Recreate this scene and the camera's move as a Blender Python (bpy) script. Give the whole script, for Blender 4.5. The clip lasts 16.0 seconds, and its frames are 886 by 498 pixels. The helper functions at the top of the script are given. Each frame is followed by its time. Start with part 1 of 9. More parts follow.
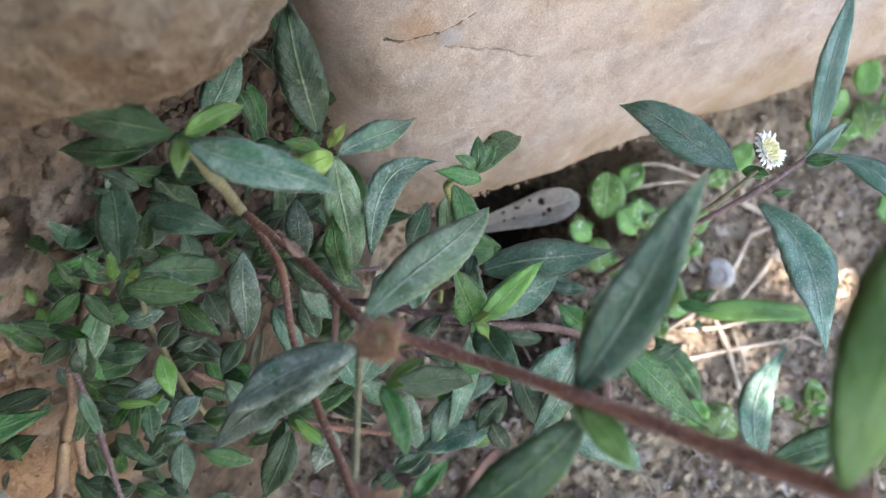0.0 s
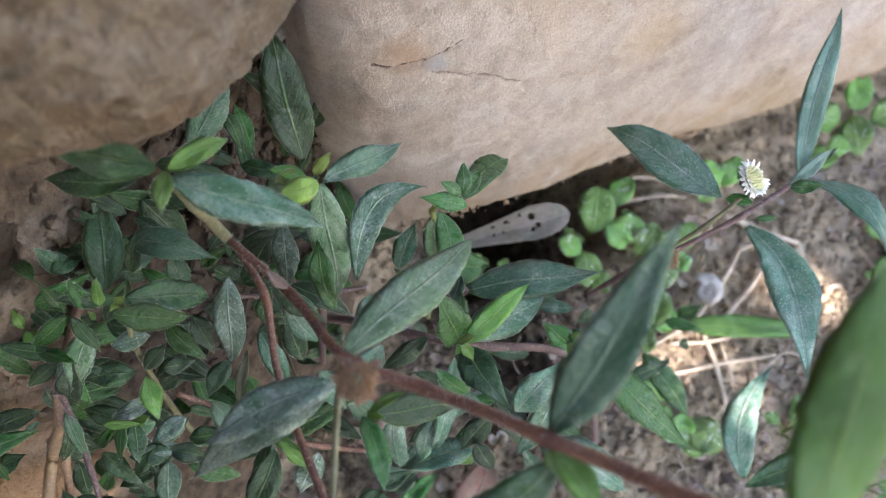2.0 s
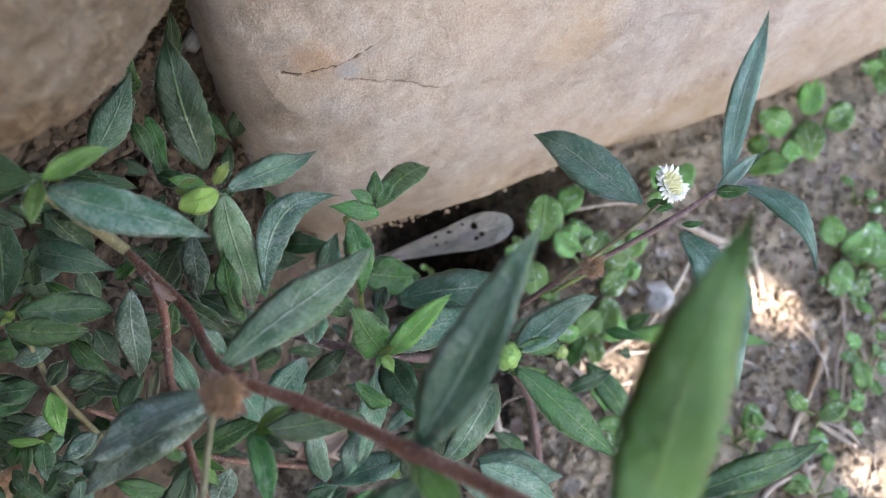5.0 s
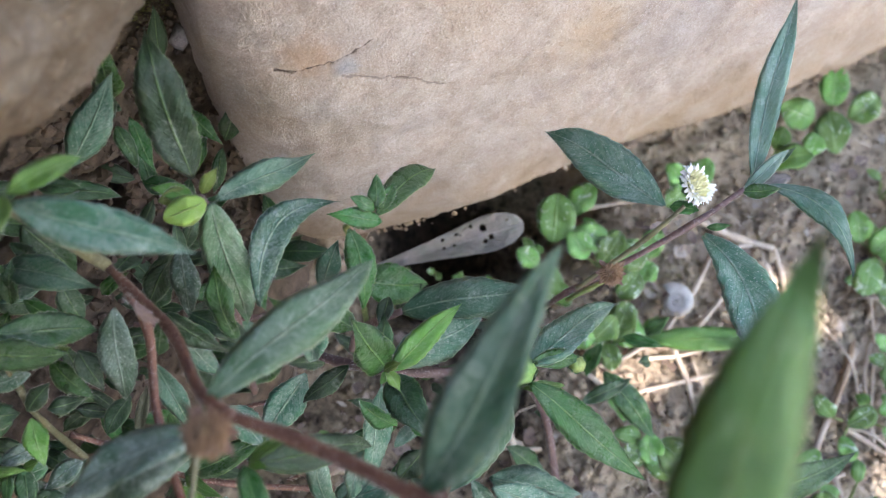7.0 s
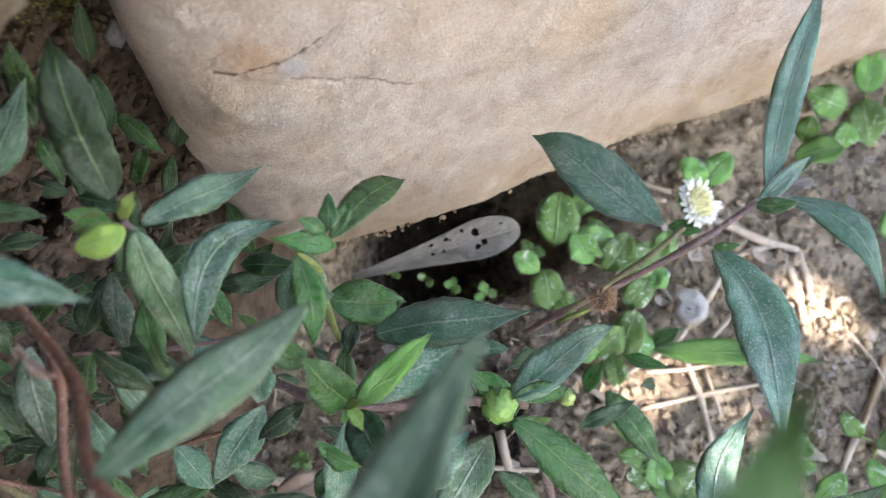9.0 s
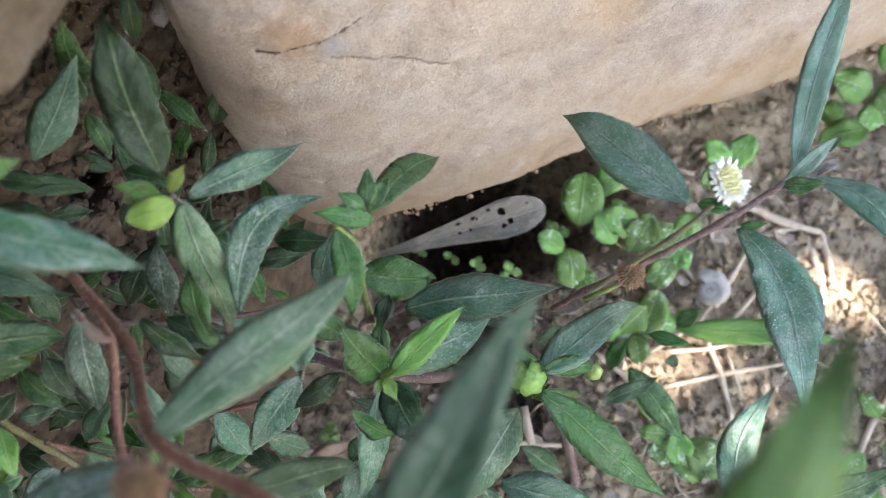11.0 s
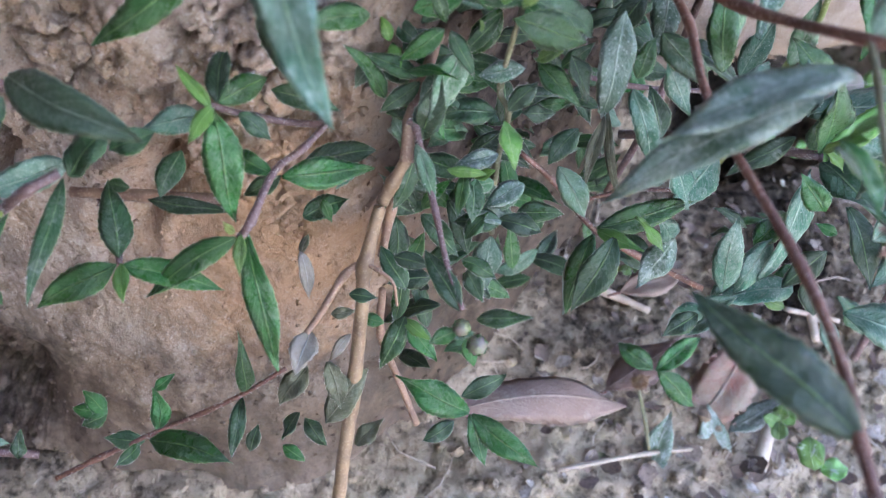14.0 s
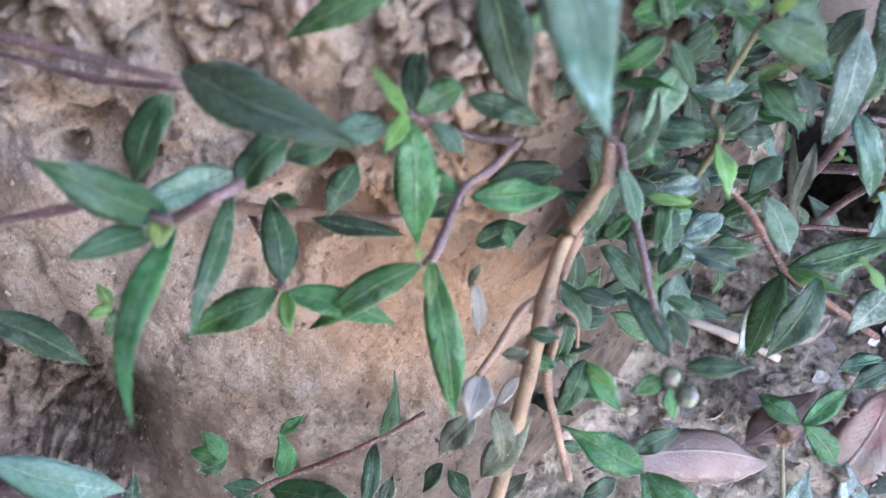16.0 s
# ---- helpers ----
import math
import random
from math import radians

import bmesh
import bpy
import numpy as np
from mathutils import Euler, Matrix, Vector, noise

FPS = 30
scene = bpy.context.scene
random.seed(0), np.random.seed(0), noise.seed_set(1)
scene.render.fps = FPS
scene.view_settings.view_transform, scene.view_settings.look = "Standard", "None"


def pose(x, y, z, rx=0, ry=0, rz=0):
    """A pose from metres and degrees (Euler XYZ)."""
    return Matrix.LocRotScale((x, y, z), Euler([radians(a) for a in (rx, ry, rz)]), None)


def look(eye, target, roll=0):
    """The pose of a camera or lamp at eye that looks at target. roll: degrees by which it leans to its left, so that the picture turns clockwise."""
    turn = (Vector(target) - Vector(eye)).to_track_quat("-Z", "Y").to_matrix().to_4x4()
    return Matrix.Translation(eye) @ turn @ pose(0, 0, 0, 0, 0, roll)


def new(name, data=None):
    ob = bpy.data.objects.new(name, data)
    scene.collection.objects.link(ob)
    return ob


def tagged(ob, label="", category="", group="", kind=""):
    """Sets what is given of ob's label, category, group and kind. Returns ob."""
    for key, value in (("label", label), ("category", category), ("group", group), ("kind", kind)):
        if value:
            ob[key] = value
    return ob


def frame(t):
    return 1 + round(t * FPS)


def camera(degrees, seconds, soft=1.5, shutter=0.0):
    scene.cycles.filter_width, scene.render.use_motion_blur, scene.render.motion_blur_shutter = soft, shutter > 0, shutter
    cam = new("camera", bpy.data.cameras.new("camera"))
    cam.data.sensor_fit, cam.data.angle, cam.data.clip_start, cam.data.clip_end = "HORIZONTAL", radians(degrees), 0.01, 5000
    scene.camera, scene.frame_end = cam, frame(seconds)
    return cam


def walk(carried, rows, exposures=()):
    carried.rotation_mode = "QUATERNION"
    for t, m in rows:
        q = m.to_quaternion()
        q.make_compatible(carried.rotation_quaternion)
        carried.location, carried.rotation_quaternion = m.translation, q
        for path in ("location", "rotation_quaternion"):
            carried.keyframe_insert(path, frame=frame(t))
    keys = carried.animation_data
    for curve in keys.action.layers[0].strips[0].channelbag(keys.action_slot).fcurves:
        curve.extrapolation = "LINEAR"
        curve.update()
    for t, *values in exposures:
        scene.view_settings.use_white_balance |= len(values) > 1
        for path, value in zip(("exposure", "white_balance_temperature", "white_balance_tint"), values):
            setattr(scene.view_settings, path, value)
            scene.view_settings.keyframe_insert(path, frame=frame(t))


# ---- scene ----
cam = camera(56.6, 16.0, soft=1.1, shutter=0.6)
cam.data.dof.use_dof, cam.data.dof.focus_distance, cam.data.dof.aperture_fstop = True, 0.2, 14.5
METRES, EYE, TILT, LEAN, TURN = 0.32, 0.26, -60.0, 0.0, 0.0
ROWS = [
    (0.0, 0.0, 0.0, 0.0, 0.0, 0.0, -0.0),
    (0.5, 0.0139, 0.0234, 0.0144, 0.48, -0.19, -0.22),
    (1.0, 0.0081, 0.0149, 0.0166, 0.48, -0.35, -0.56),
    (1.5, 0.0103, 0.0083, 0.0157, 0.27, -0.49, -0.61),
    (2.0, 0.0107, -0.0048, 0.0258, -0.05, -0.61, -0.59),
    (2.5, 0.014, -0.0306, 0.0106, -0.39, -0.51, -0.65),
    (3.0, 0.0322, -0.0427, 0.0148, -0.43, -0.29, -0.61),
    (3.5, 0.0617, -0.028, 0.0191, -0.4, -0.04, -0.52),
    (4.0, 0.082, -0.0198, 0.0204, -0.35, 0.26, -0.46),
    (6.5, 0.0653, 0.0472, 0.0294, 0.42, 0.25, 0.81),
    (7.0, 0.0761, 0.0522, 0.0349, 0.48, -0.2, 0.78),
    (7.5, 0.092, 0.1013, 0.0507, 0.98, -0.78, 0.74),
    (8.0, 0.1179, 0.1235, 0.0584, 1.89, -1.39, 0.72),
    (8.5, 0.1182, 0.1274, 0.067, 2.35, -1.83, 0.77),
    (11.0, 0.1056, 0.1088, 0.0635, 3.63, -3.26, 0.36),
    (11.5, 0.0795, 0.1016, 0.0484, 3.65, -3.61, -0.35),
    (12.0, 0.0379, 0.0971, 0.0166, 3.84, -3.91, -1.51),
    (12.5, -0.0329, 0.0489, -0.0233, 3.84, -4.12, -3.12),
    (13.0, -0.1583, -0.0, -0.0822, 3.71, -3.99, -6.02),
    (13.5, -0.212, 0.0301, -0.1433, 3.42, -2.57, -7.89),
    (14.0, -0.2063, 0.0603, -0.1562, 3.29, -1.09, -7.94),
    (14.5, -0.2366, 0.0694, -0.1523, 3.25, -0.09, -8.0),
    (15.0, -0.2676, 0.0927, -0.1546, 2.92, 0.67, -8.14),
    (15.5, -0.3117, 0.1074, -0.1616, 2.61, 1.19, -8.71),
    (16.0, -0.3318, 0.1176, -0.1776, 2.46, 1.46, -9.83),
]
walk(cam, [(t, pose(0, 0, EYE, TILT, LEAN, TURN) @ pose(METRES * x, METRES * y, METRES * z, 90 + pitch, roll, yaw)) for t, x, y, z, yaw, pitch, roll in ROWS],
     [(0.0, 3.26, 6450, 20), (2.5, 3.1, 6500, 20), (4.0, 3.04, 6400, 21), (6.5, 3.16, 6350, 21), (8.5, 3.23, 6650, 19), (11.0, 3.21, 6700, 18), (12.0, 3.1, 6350, 20), (12.5, 3.2, 5850, 22), (13.5, 3.58, 5750, 25), (14.5, 3.9, 5750, 26), (16.0, 4.2, 5600, 27)])

# ---- light ----
SUN = Vector((0.52, -0.50, 0.69)).normalized()
world = bpy.data.worlds.new("sky")
scene.world = world
world.use_nodes = True
wn, wl = world.node_tree.nodes, world.node_tree.links
sky = wn.new("ShaderNodeTexSky")
sky.sky_type, sky.sun_disc = "NISHITA", False
sky.sun_elevation = math.asin(SUN.z)
sky.sun_rotation = math.atan2(SUN.x, SUN.y)
wl.new(sky.outputs[0], wn["Background"].inputs[0])
wn["Background"].inputs[1].default_value = 0.15
sun = new("sun", bpy.data.lights.new("sun", "SUN"))
sun.data.energy, sun.data.angle, sun.data.color = 5.0, radians(0.5), (1.0, 0.95, 0.86)
sun.matrix_world = look(SUN * 5, (0, 0, 0))


# ---- materials ----
def hexcol(h):
    c = [int(h[i:i + 2], 16) / 255 for i in (0, 2, 4)]
    return tuple(v / 12.92 if v < 0.04045 else ((v + 0.055) / 1.055) ** 2.4 for v in c) + (1,)


class Mat:
    """A small helper to wire node materials."""

    def __init__(self, name, rough=0.8):
        self.m = bpy.data.materials.new(name)
        self.m.use_nodes = True
        self.t = self.m.node_tree
        self.b = self.t.nodes["Principled BSDF"]
        self.b.inputs["Roughness"].default_value = rough
        self.obj = self.node("ShaderNodeTexCoord").outputs["Object"]
        self.geo = self.node("ShaderNodeNewGeometry")
        self.pos = self.geo.outputs["Position"]

    def node(self, kind, **kw):
        n = self.t.nodes.new(kind)
        for k, v in kw.items():
            n.inputs[k].default_value = v
        return n

    def link(self, a, b):
        self.t.links.new(a, b)

    def noise(self, scale, detail=4, rough=0.6, vec=None, dist=0.0):
        n = self.node("ShaderNodeTexNoise", Scale=scale, Detail=detail, Roughness=rough, Distortion=dist)
        self.link(vec or self.pos, n.inputs["Vector"])
        return n.outputs[0]

    def voronoi(self, scale, feature="F1", vec=None):
        n = self.node("ShaderNodeTexVoronoi", Scale=scale)
        n.feature = feature
        self.link(vec or self.pos, n.inputs["Vector"])
        return n.outputs["Distance"]

    def ramp(self, fac, stops):
        n = self.node("ShaderNodeValToRGB")
        r = n.color_ramp
        while len(r.elements) < len(stops):
            r.elements.new(0.5)
        for e, (p, c) in zip(r.elements, stops):
            e.position = p
            e.color = c if isinstance(c, tuple) else (hexcol(c) if isinstance(c, str) else (c, c, c, 1))
        self.link(fac, n.inputs[0])
        return n.outputs[0]

    def mix(self, fac, a, b, mode="MIX"):
        n = self.t.nodes.new("ShaderNodeMix")
        n.data_type, n.blend_type = "RGBA", mode
        for s, v in ((n.inputs[0], fac), (n.inputs[6], a), (n.inputs[7], b)):
            if hasattr(v, "links"):
                self.link(v, s)
            else:
                s.default_value = hexcol(v) if isinstance(v, str) else v
        return n.outputs[2]

    def calc(self, op, a, b=0.0, c=0.0):
        n = self.t.nodes.new("ShaderNodeMath")
        n.operation = op
        for s, v in zip(n.inputs, (a, b, c)):
            if hasattr(v, "links"):
                self.link(v, s)
            else:
                s.default_value = v
        return n.outputs[0]

    def colour(self, c):
        if hasattr(c, "links"):
            self.link(c, self.b.inputs["Base Color"])
        else:
            self.b.inputs["Base Color"].default_value = hexcol(c) if isinstance(c, str) else c

    def rough(self, r):
        self.link(r, self.b.inputs["Roughness"])

    def bump(self, height, strength=0.5, dist=0.001):
        n = self.node("ShaderNodeBump", Strength=strength, Distance=dist)
        self.link(height, n.inputs["Height"])
        self.link(n.outputs[0], self.b.inputs["Normal"])


def rock_material(name, base, dark, light, warm, spec=0.3, grain=900, relief=0.0012, speck=1.0):
    """Stone or dried mud: broad tints, medium mottling, fine grain with pale and dark specks."""
    m = Mat(name, 0.85)
    big = m.noise(14, 5, 0.6)
    mid = m.noise(70, 6, 0.7, dist=0.4)
    fine = m.noise(grain, 3, 0.75)
    tiny = m.noise(grain * 2.6, 2, 0.7)
    c = m.mix(m.ramp(big, [(0.40, 0.0), (0.64, 0.8)]), base, warm)
    c = m.mix(m.ramp(mid, [(0.45, 0.0), (0.78, 0.5)]), c, light)
    c = m.mix(m.ramp(mid, [(0.26, 0.6), (0.42, 0.0)]), c, dark)
    c = m.mix(m.ramp(fine, [(0.30, 0.75 * speck), (0.46, 0.0)]), c, dark)
    c = m.mix(m.ramp(fine, [(0.55, 0.0), (0.72, 0.7 * speck)]), c, light)
    c = m.mix(m.ramp(tiny, [(0.57, 0.0), (0.70, 0.6)]), c, light)
    c = m.mix(m.ramp(tiny, [(0.28, 0.4 * speck), (0.38, 0.0)]), c, dark)
    m.b.inputs["Specular IOR Level"].default_value = spec
    h = m.calc("ADD", m.calc("MULTIPLY", mid, 1.2), m.calc("ADD", m.calc("MULTIPLY", fine, 0.8), m.calc("MULTIPLY", tiny, 0.35)))
    m.bump(h, 0.75, relief)
    return m, c


def spot(m, centre, radius, wobble=0.4):
    """A soft-edged patch round a place, for stains and painted shade."""
    d = m.node("ShaderNodeVectorMath")
    d.operation = "DISTANCE"
    m.link(m.pos, d.inputs[0])
    d.inputs[1].default_value = centre
    n = m.calc("MULTIPLY_ADD", m.noise(260, 4, 0.6), radius * wobble * 2, d.outputs["Value"])
    return m.ramp(m.calc("DIVIDE", n, radius * (1 + wobble)), [(0.55, 1.0), (1.0, 0.0)])


FACE = Vector((math.cos(math.radians(24.2)), math.sin(math.radians(24.2)), 0))
CRACK_LINES = (
    ((-0.0139, 0.1441, 0.1118), (-0.0101, 0.1435, 0.1116), (-0.002, 0.1448, 0.114), (0.0045, 0.1454, 0.1158), (0.0102, 0.1471, 0.1192)),
    ((0.0007, 0.1444, 0.1092), (0.0074, 0.1461, 0.1066), (0.0166, 0.1489, 0.1037), (0.0182, 0.1496, 0.1023), (0.0195, 0.1498, 0.1007), (0.025, 0.1519, 0.0978)))


def crack_distance(m, line):
    """Distance on the boulder's face to a wandering line of dirt-filled crack."""
    def vec(op, a, b):
        n = m.t.nodes.new("ShaderNodeVectorMath")
        n.operation = op
        for s, v in zip(n.inputs, (a, b)):
            if hasattr(v, "links"):
                m.link(v, s)
            else:
                s.default_value = v
        return n

    flat = m.node("ShaderNodeCombineXYZ")
    m.link(vec("DOT_PRODUCT", m.pos, FACE).outputs["Value"], flat.inputs[0])
    sp = m.node("ShaderNodeSeparateXYZ")
    m.link(m.pos, sp.inputs[0])
    wob = m.calc("MULTIPLY_ADD", m.noise(330, 4, 0.7), 0.0022, -0.0011)
    m.link(m.calc("ADD", sp.outputs[2], wob), flat.inputs[2])
    best = None
    pts = [Vector((Vector(p).dot(FACE), 0, p[2])) for p in line]
    for a, b in zip(pts, pts[1:]):
        ba = b - a
        pa = vec("SUBTRACT", flat.outputs[0], tuple(a)).outputs[0]
        s = m.calc("MULTIPLY", vec("DOT_PRODUCT", pa, tuple(ba)).outputs["Value"], 1 / ba.length_squared)
        s.node.use_clamp = True
        sc = m.t.nodes.new("ShaderNodeVectorMath")
        sc.operation = "SCALE"
        sc.inputs[0].default_value = tuple(ba)
        m.link(s, sc.inputs["Scale"])
        d = vec("LENGTH", vec("SUBTRACT", pa, sc.outputs[0]).outputs[0], (0, 0, 0)).outputs["Value"]
        best = d if best is None else m.calc("MINIMUM", best, d)
    return m.calc("MULTIPLY", best, 100.0)


m, c = rock_material("boulder_stone", "A7998E", "6E6157", "D6CFC6", "AF9A84", grain=1350, relief=0.0015, speck=0.6)
c = m.mix(m.calc("MULTIPLY", spot(m, (-0.006, 0.145, 0.1165), 0.0085), 0.45), c, "AC845E")
c = m.mix(m.calc("MULTIPLY", spot(m, (0.0018, 0.145, 0.1117), 0.0042), 0.5), c, "9298A0")
c = m.mix(m.calc("MULTIPLY", spot(m, (0.060, 0.170, 0.098), 0.016), 0.35), c, "B39468")
lowz = m.node("ShaderNodeSeparateXYZ")
m.link(m.pos, lowz.inputs[0])
lip = m.calc("MULTIPLY_ADD", m.calc("MULTIPLY_ADD", m.noise(35, 5, 0.65), 0.05, lowz.outputs[2]), -18.0, 1.75)
c = m.mix(m.ramp(lip, [(0.1, 0.0), (0.9, 0.5)]), c, "9A7E58")
d1, d2 = crack_distance(m, CRACK_LINES[0]), crack_distance(m, CRACK_LINES[1])
brk = m.ramp(m.noise(500, 3, 0.6), [(0.30, 0.25), (0.46, 1.0)])
c = m.mix(m.calc("MULTIPLY", m.ramp(d1, [(0.0, 0.9), (0.028, 0.8), (0.07, 0.0)]), brk), c, "3A2C24")
c = m.mix(m.calc("MULTIPLY", m.ramp(d2, [(0.0, 0.55), (0.018, 0.4), (0.045, 0.0)]), brk), c, "4A3C34")
m.colour(c)
M_BOULDER = m.m
m, c = rock_material("ochre_stone", "54483A", "32281C", "7C705E", "5F4A32", grain=330, relief=0.003)
c = m.mix(m.ramp(m.noise(48, 5, 0.65, dist=0.8), [(0.46, 0.0), (0.70, 0.45)]), c, "7E766C")
m.colour(c)
M_STONE = m.m
m, c = rock_material("dried_mud", "8A7E73", "50443A", "B0A69B", "967C60", 0.1, 650, 0.0009)
# dark soil towards the gap, deepened to paint shade between leaves; darker along the foot
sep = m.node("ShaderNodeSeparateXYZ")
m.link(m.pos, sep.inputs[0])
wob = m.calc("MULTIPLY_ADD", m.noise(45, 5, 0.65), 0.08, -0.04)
gap_dark = m.ramp(m.calc("MULTIPLY_ADD", m.calc("ADD", sep.outputs[0], wob), 20.0, 2.15), [(0.0, 0.0), (0.55, 1.0)])
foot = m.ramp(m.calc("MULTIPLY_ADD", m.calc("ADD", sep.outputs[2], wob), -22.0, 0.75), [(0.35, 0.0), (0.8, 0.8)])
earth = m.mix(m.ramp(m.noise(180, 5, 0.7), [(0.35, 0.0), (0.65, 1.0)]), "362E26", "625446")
painted_shade = m.mix(m.ramp(m.noise(180, 5, 0.7), [(0.35, 0.0), (0.65, 1.0)]), "2B241E", "574B41")
c = m.mix(gap_dark, c, earth)
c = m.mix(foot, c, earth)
c = m.mix(m.calc("MULTIPLY", spot(m, (-0.118, 0.056, 0.048), 0.046, 0.45), 0.5), c, "A67C52")
# shade behind the leaf mass, painted onto the bank
c = m.mix(spot(m, (-0.064, 0.095, 0.058), 0.048, 0.3), c, painted_shade)
# dark soil of the hollow, with the recess's shade coloured in
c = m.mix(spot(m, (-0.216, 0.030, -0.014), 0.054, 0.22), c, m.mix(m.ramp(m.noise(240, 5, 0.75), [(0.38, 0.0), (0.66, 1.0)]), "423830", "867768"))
c = m.mix(m.calc("MULTIPLY", m.ramp(m.noise(26, 4, 0.6, dist=0.5), [(0.52, 0.0), (0.66, 0.5)]), 0.4), c, "7C6C64")
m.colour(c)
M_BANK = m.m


def soil_material():
    m = Mat("soil", 0.95)
    a = m.noise(40, 6, 0.65)
    b = m.noise(260, 5, 0.7)
    c = m.mix(m.ramp(a, [(0.35, 0.0), (0.65, 1.0)]), "93806A", "BEAC94")
    c = m.mix(m.ramp(b, [(0.32, 0.9), (0.52, 0.0)]), c, "2C241C")
    c = m.mix(m.ramp(b, [(0.58, 0.0), (0.72, 0.7)]), c, "B9AD9C")
    c = m.mix(m.ramp(m.noise(30, 4, 0.6, dist=0.6), [(0.52, 0.0), (0.68, 0.25)]), c, "5C6140")
    m.colour(c)
    # near-black tone: humus by the boulder's lip, also used to paint shade
    humus_shade = m.mix(m.ramp(b, [(0.35, 0.0), (0.7, 1.0)]), "17120E", "40362C")
    c = m.mix(spot(m, (0.025, 0.145, 0.0), 0.052, 0.35), c, humus_shade)
    # painted shade: cavity under the boulder, bank hollow, ground beneath the herbs
    c = m.mix(spot(m, (0.02, 0.19, -0.05), 0.055, 0.3), c, humus_shade)
    c = m.mix(spot(m, (-0.212, 0.035, -0.03), 0.042, 0.25), c, humus_shade)
    c = m.mix(spot(m, (-0.02, 0.09, 0.0), 0.052, 0.35), c, humus_shade)
    c = m.mix(spot(m, (0.035, 0.115, -0.03), 0.036, 0.35), c, humus_shade)
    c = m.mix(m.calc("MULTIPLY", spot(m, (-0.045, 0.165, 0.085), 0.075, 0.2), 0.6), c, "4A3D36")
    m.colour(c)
    m.b.inputs["Specular IOR Level"].default_value = 0.15
    m.bump(m.calc("ADD", m.calc("MULTIPLY", a, 1.5), m.calc("ADD", b, m.calc("MULTIPLY", m.noise(900, 3, 0.7), 0.4))), 1.0, 0.003)
    return m.m


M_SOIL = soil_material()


def leaf_material(name, deep, pale, rib, dust="B9BDAE", dusty=0.55, gloss=0.42, veins=0.5, marks=False):
    """A leaf blade: midrib and side veins by the blade's own coordinates, dust and blotches by noise."""
    m = Mat(name, gloss)
    uv = m.node("ShaderNodeUVMap").outputs[0]
    sep = m.node("ShaderNodeSeparateXYZ")
    m.link(uv, sep.inputs[0])
    u, v = sep.outputs[0], sep.outputs[1]
    side = m.calc("ABSOLUTE", m.calc("SUBTRACT", v, 0.5))
    rnd = m.node("ShaderNodeObjectInfo").outputs["Random"]
    blotch = m.noise(120, 4, 0.6)
    c = m.mix(m.ramp(blotch, [(0.3, 0.1), (0.7, 0.8)]), deep, pale)
    hue = m.node("ShaderNodeHueSaturation")
    m.link(c, hue.inputs["Color"])
    m.link(m.calc("MULTIPLY_ADD", rnd, 0.7, 0.6), hue.inputs["Value"])
    m.link(m.calc("MULTIPLY_ADD", rnd, 0.03, 0.485), hue.inputs["Hue"])
    c = hue.outputs[0]
    # veins run forward from the midrib
    wave = m.calc("SINE", m.calc("MULTIPLY", m.calc("SUBTRACT", u, m.calc("MULTIPLY_ADD", side, 0.55, m.calc("MULTIPLY", blotch, 0.06))), 62.0))
    vein = m.ramp(wave, [(0.86, 0.0), (1.0, 1.0)])
    c = m.mix(m.calc("MULTIPLY", vein, 0.12 * veins), c, rib)
    mid = m.ramp(side, [(0.008, 1.0), (0.036, 0.0)])
    broken = m.ramp(m.noise(380, 4, 0.7), [(0.36, 0.4), (0.58, 1.0)])
    c = m.mix(m.calc("MULTIPLY", m.calc("MULTIPLY", mid, 0.75), broken), c, rib)
    # dust: a broad haze, and sharp pale specks; a thin pale edge of short hairs
    patch = m.noise(110, 4, 0.65)
    run = m.node("ShaderNodeCombineXYZ")
    m.link(m.calc("MULTIPLY", m.calc("SUBTRACT", u, m.calc("MULTIPLY", side, 0.55)), 38.0), run.inputs[0])
    m.link(m.calc("MULTIPLY_ADD", v, 6.0, m.calc("MULTIPLY", rnd, 40.0)), run.inputs[1])
    streak = m.noise(1.0, 4, 0.75, vec=run.outputs[0])
    spots = m.noise(1500, 4, 0.8, dist=0.3)
    specks = m.voronoi(1150)
    rare = m.noise(420, 2, 0.5)
    haze = m.calc("MULTIPLY", m.ramp(m.calc("ADD", m.calc("MULTIPLY", patch, 0.55), m.calc("MULTIPLY", streak, 0.45)), [(0.42, 0.0), (0.62, 0.85)]), m.ramp(spots, [(0.34, 0.15), (0.60, 1.0)]))
    grit = m.calc("MULTIPLY", m.ramp(m.calc("MULTIPLY_ADD", spots, 0.6, specks), [(0.40 + 0.07 * dusty, min(1.0, 0.35 + 0.8 * dusty)), (0.48 + 0.07 * dusty, 0.0)]), m.ramp(rare, [(0.46 - 0.16 * dusty, 0.0), (0.58 - 0.10 * dusty, 1.0)]))
    # ring marks of dried drops, here and there
    drop = m.voronoi(190, vec=m.obj)
    ring = m.calc("MULTIPLY", m.ramp(m.calc("MULTIPLY_ADD", m.noise(480, 4, 0.65), 0.75, drop), [(0.46, 0.45), (0.55, 0.85), (0.64, 0.0)]), m.ramp(m.noise(75, 2, 0.5), [(0.44, 0.0), (0.54, 1.0)]))
    ring = m.calc("MULTIPLY", ring, m.ramp(spots, [(0.36, 0.3), (0.56, 1.0)]))
    d = m.calc("MAXIMUM", haze, grit)
    c = m.mix(m.calc("MULTIPLY", d, m.calc("MULTIPLY", m.calc("MULTIPLY_ADD", rnd, 0.9, 0.5), dusty)), c, dust)
    c = m.mix(m.calc("MULTIPLY", ring, min(0.55, 0.14 + 0.42 * dusty)), c, dust)
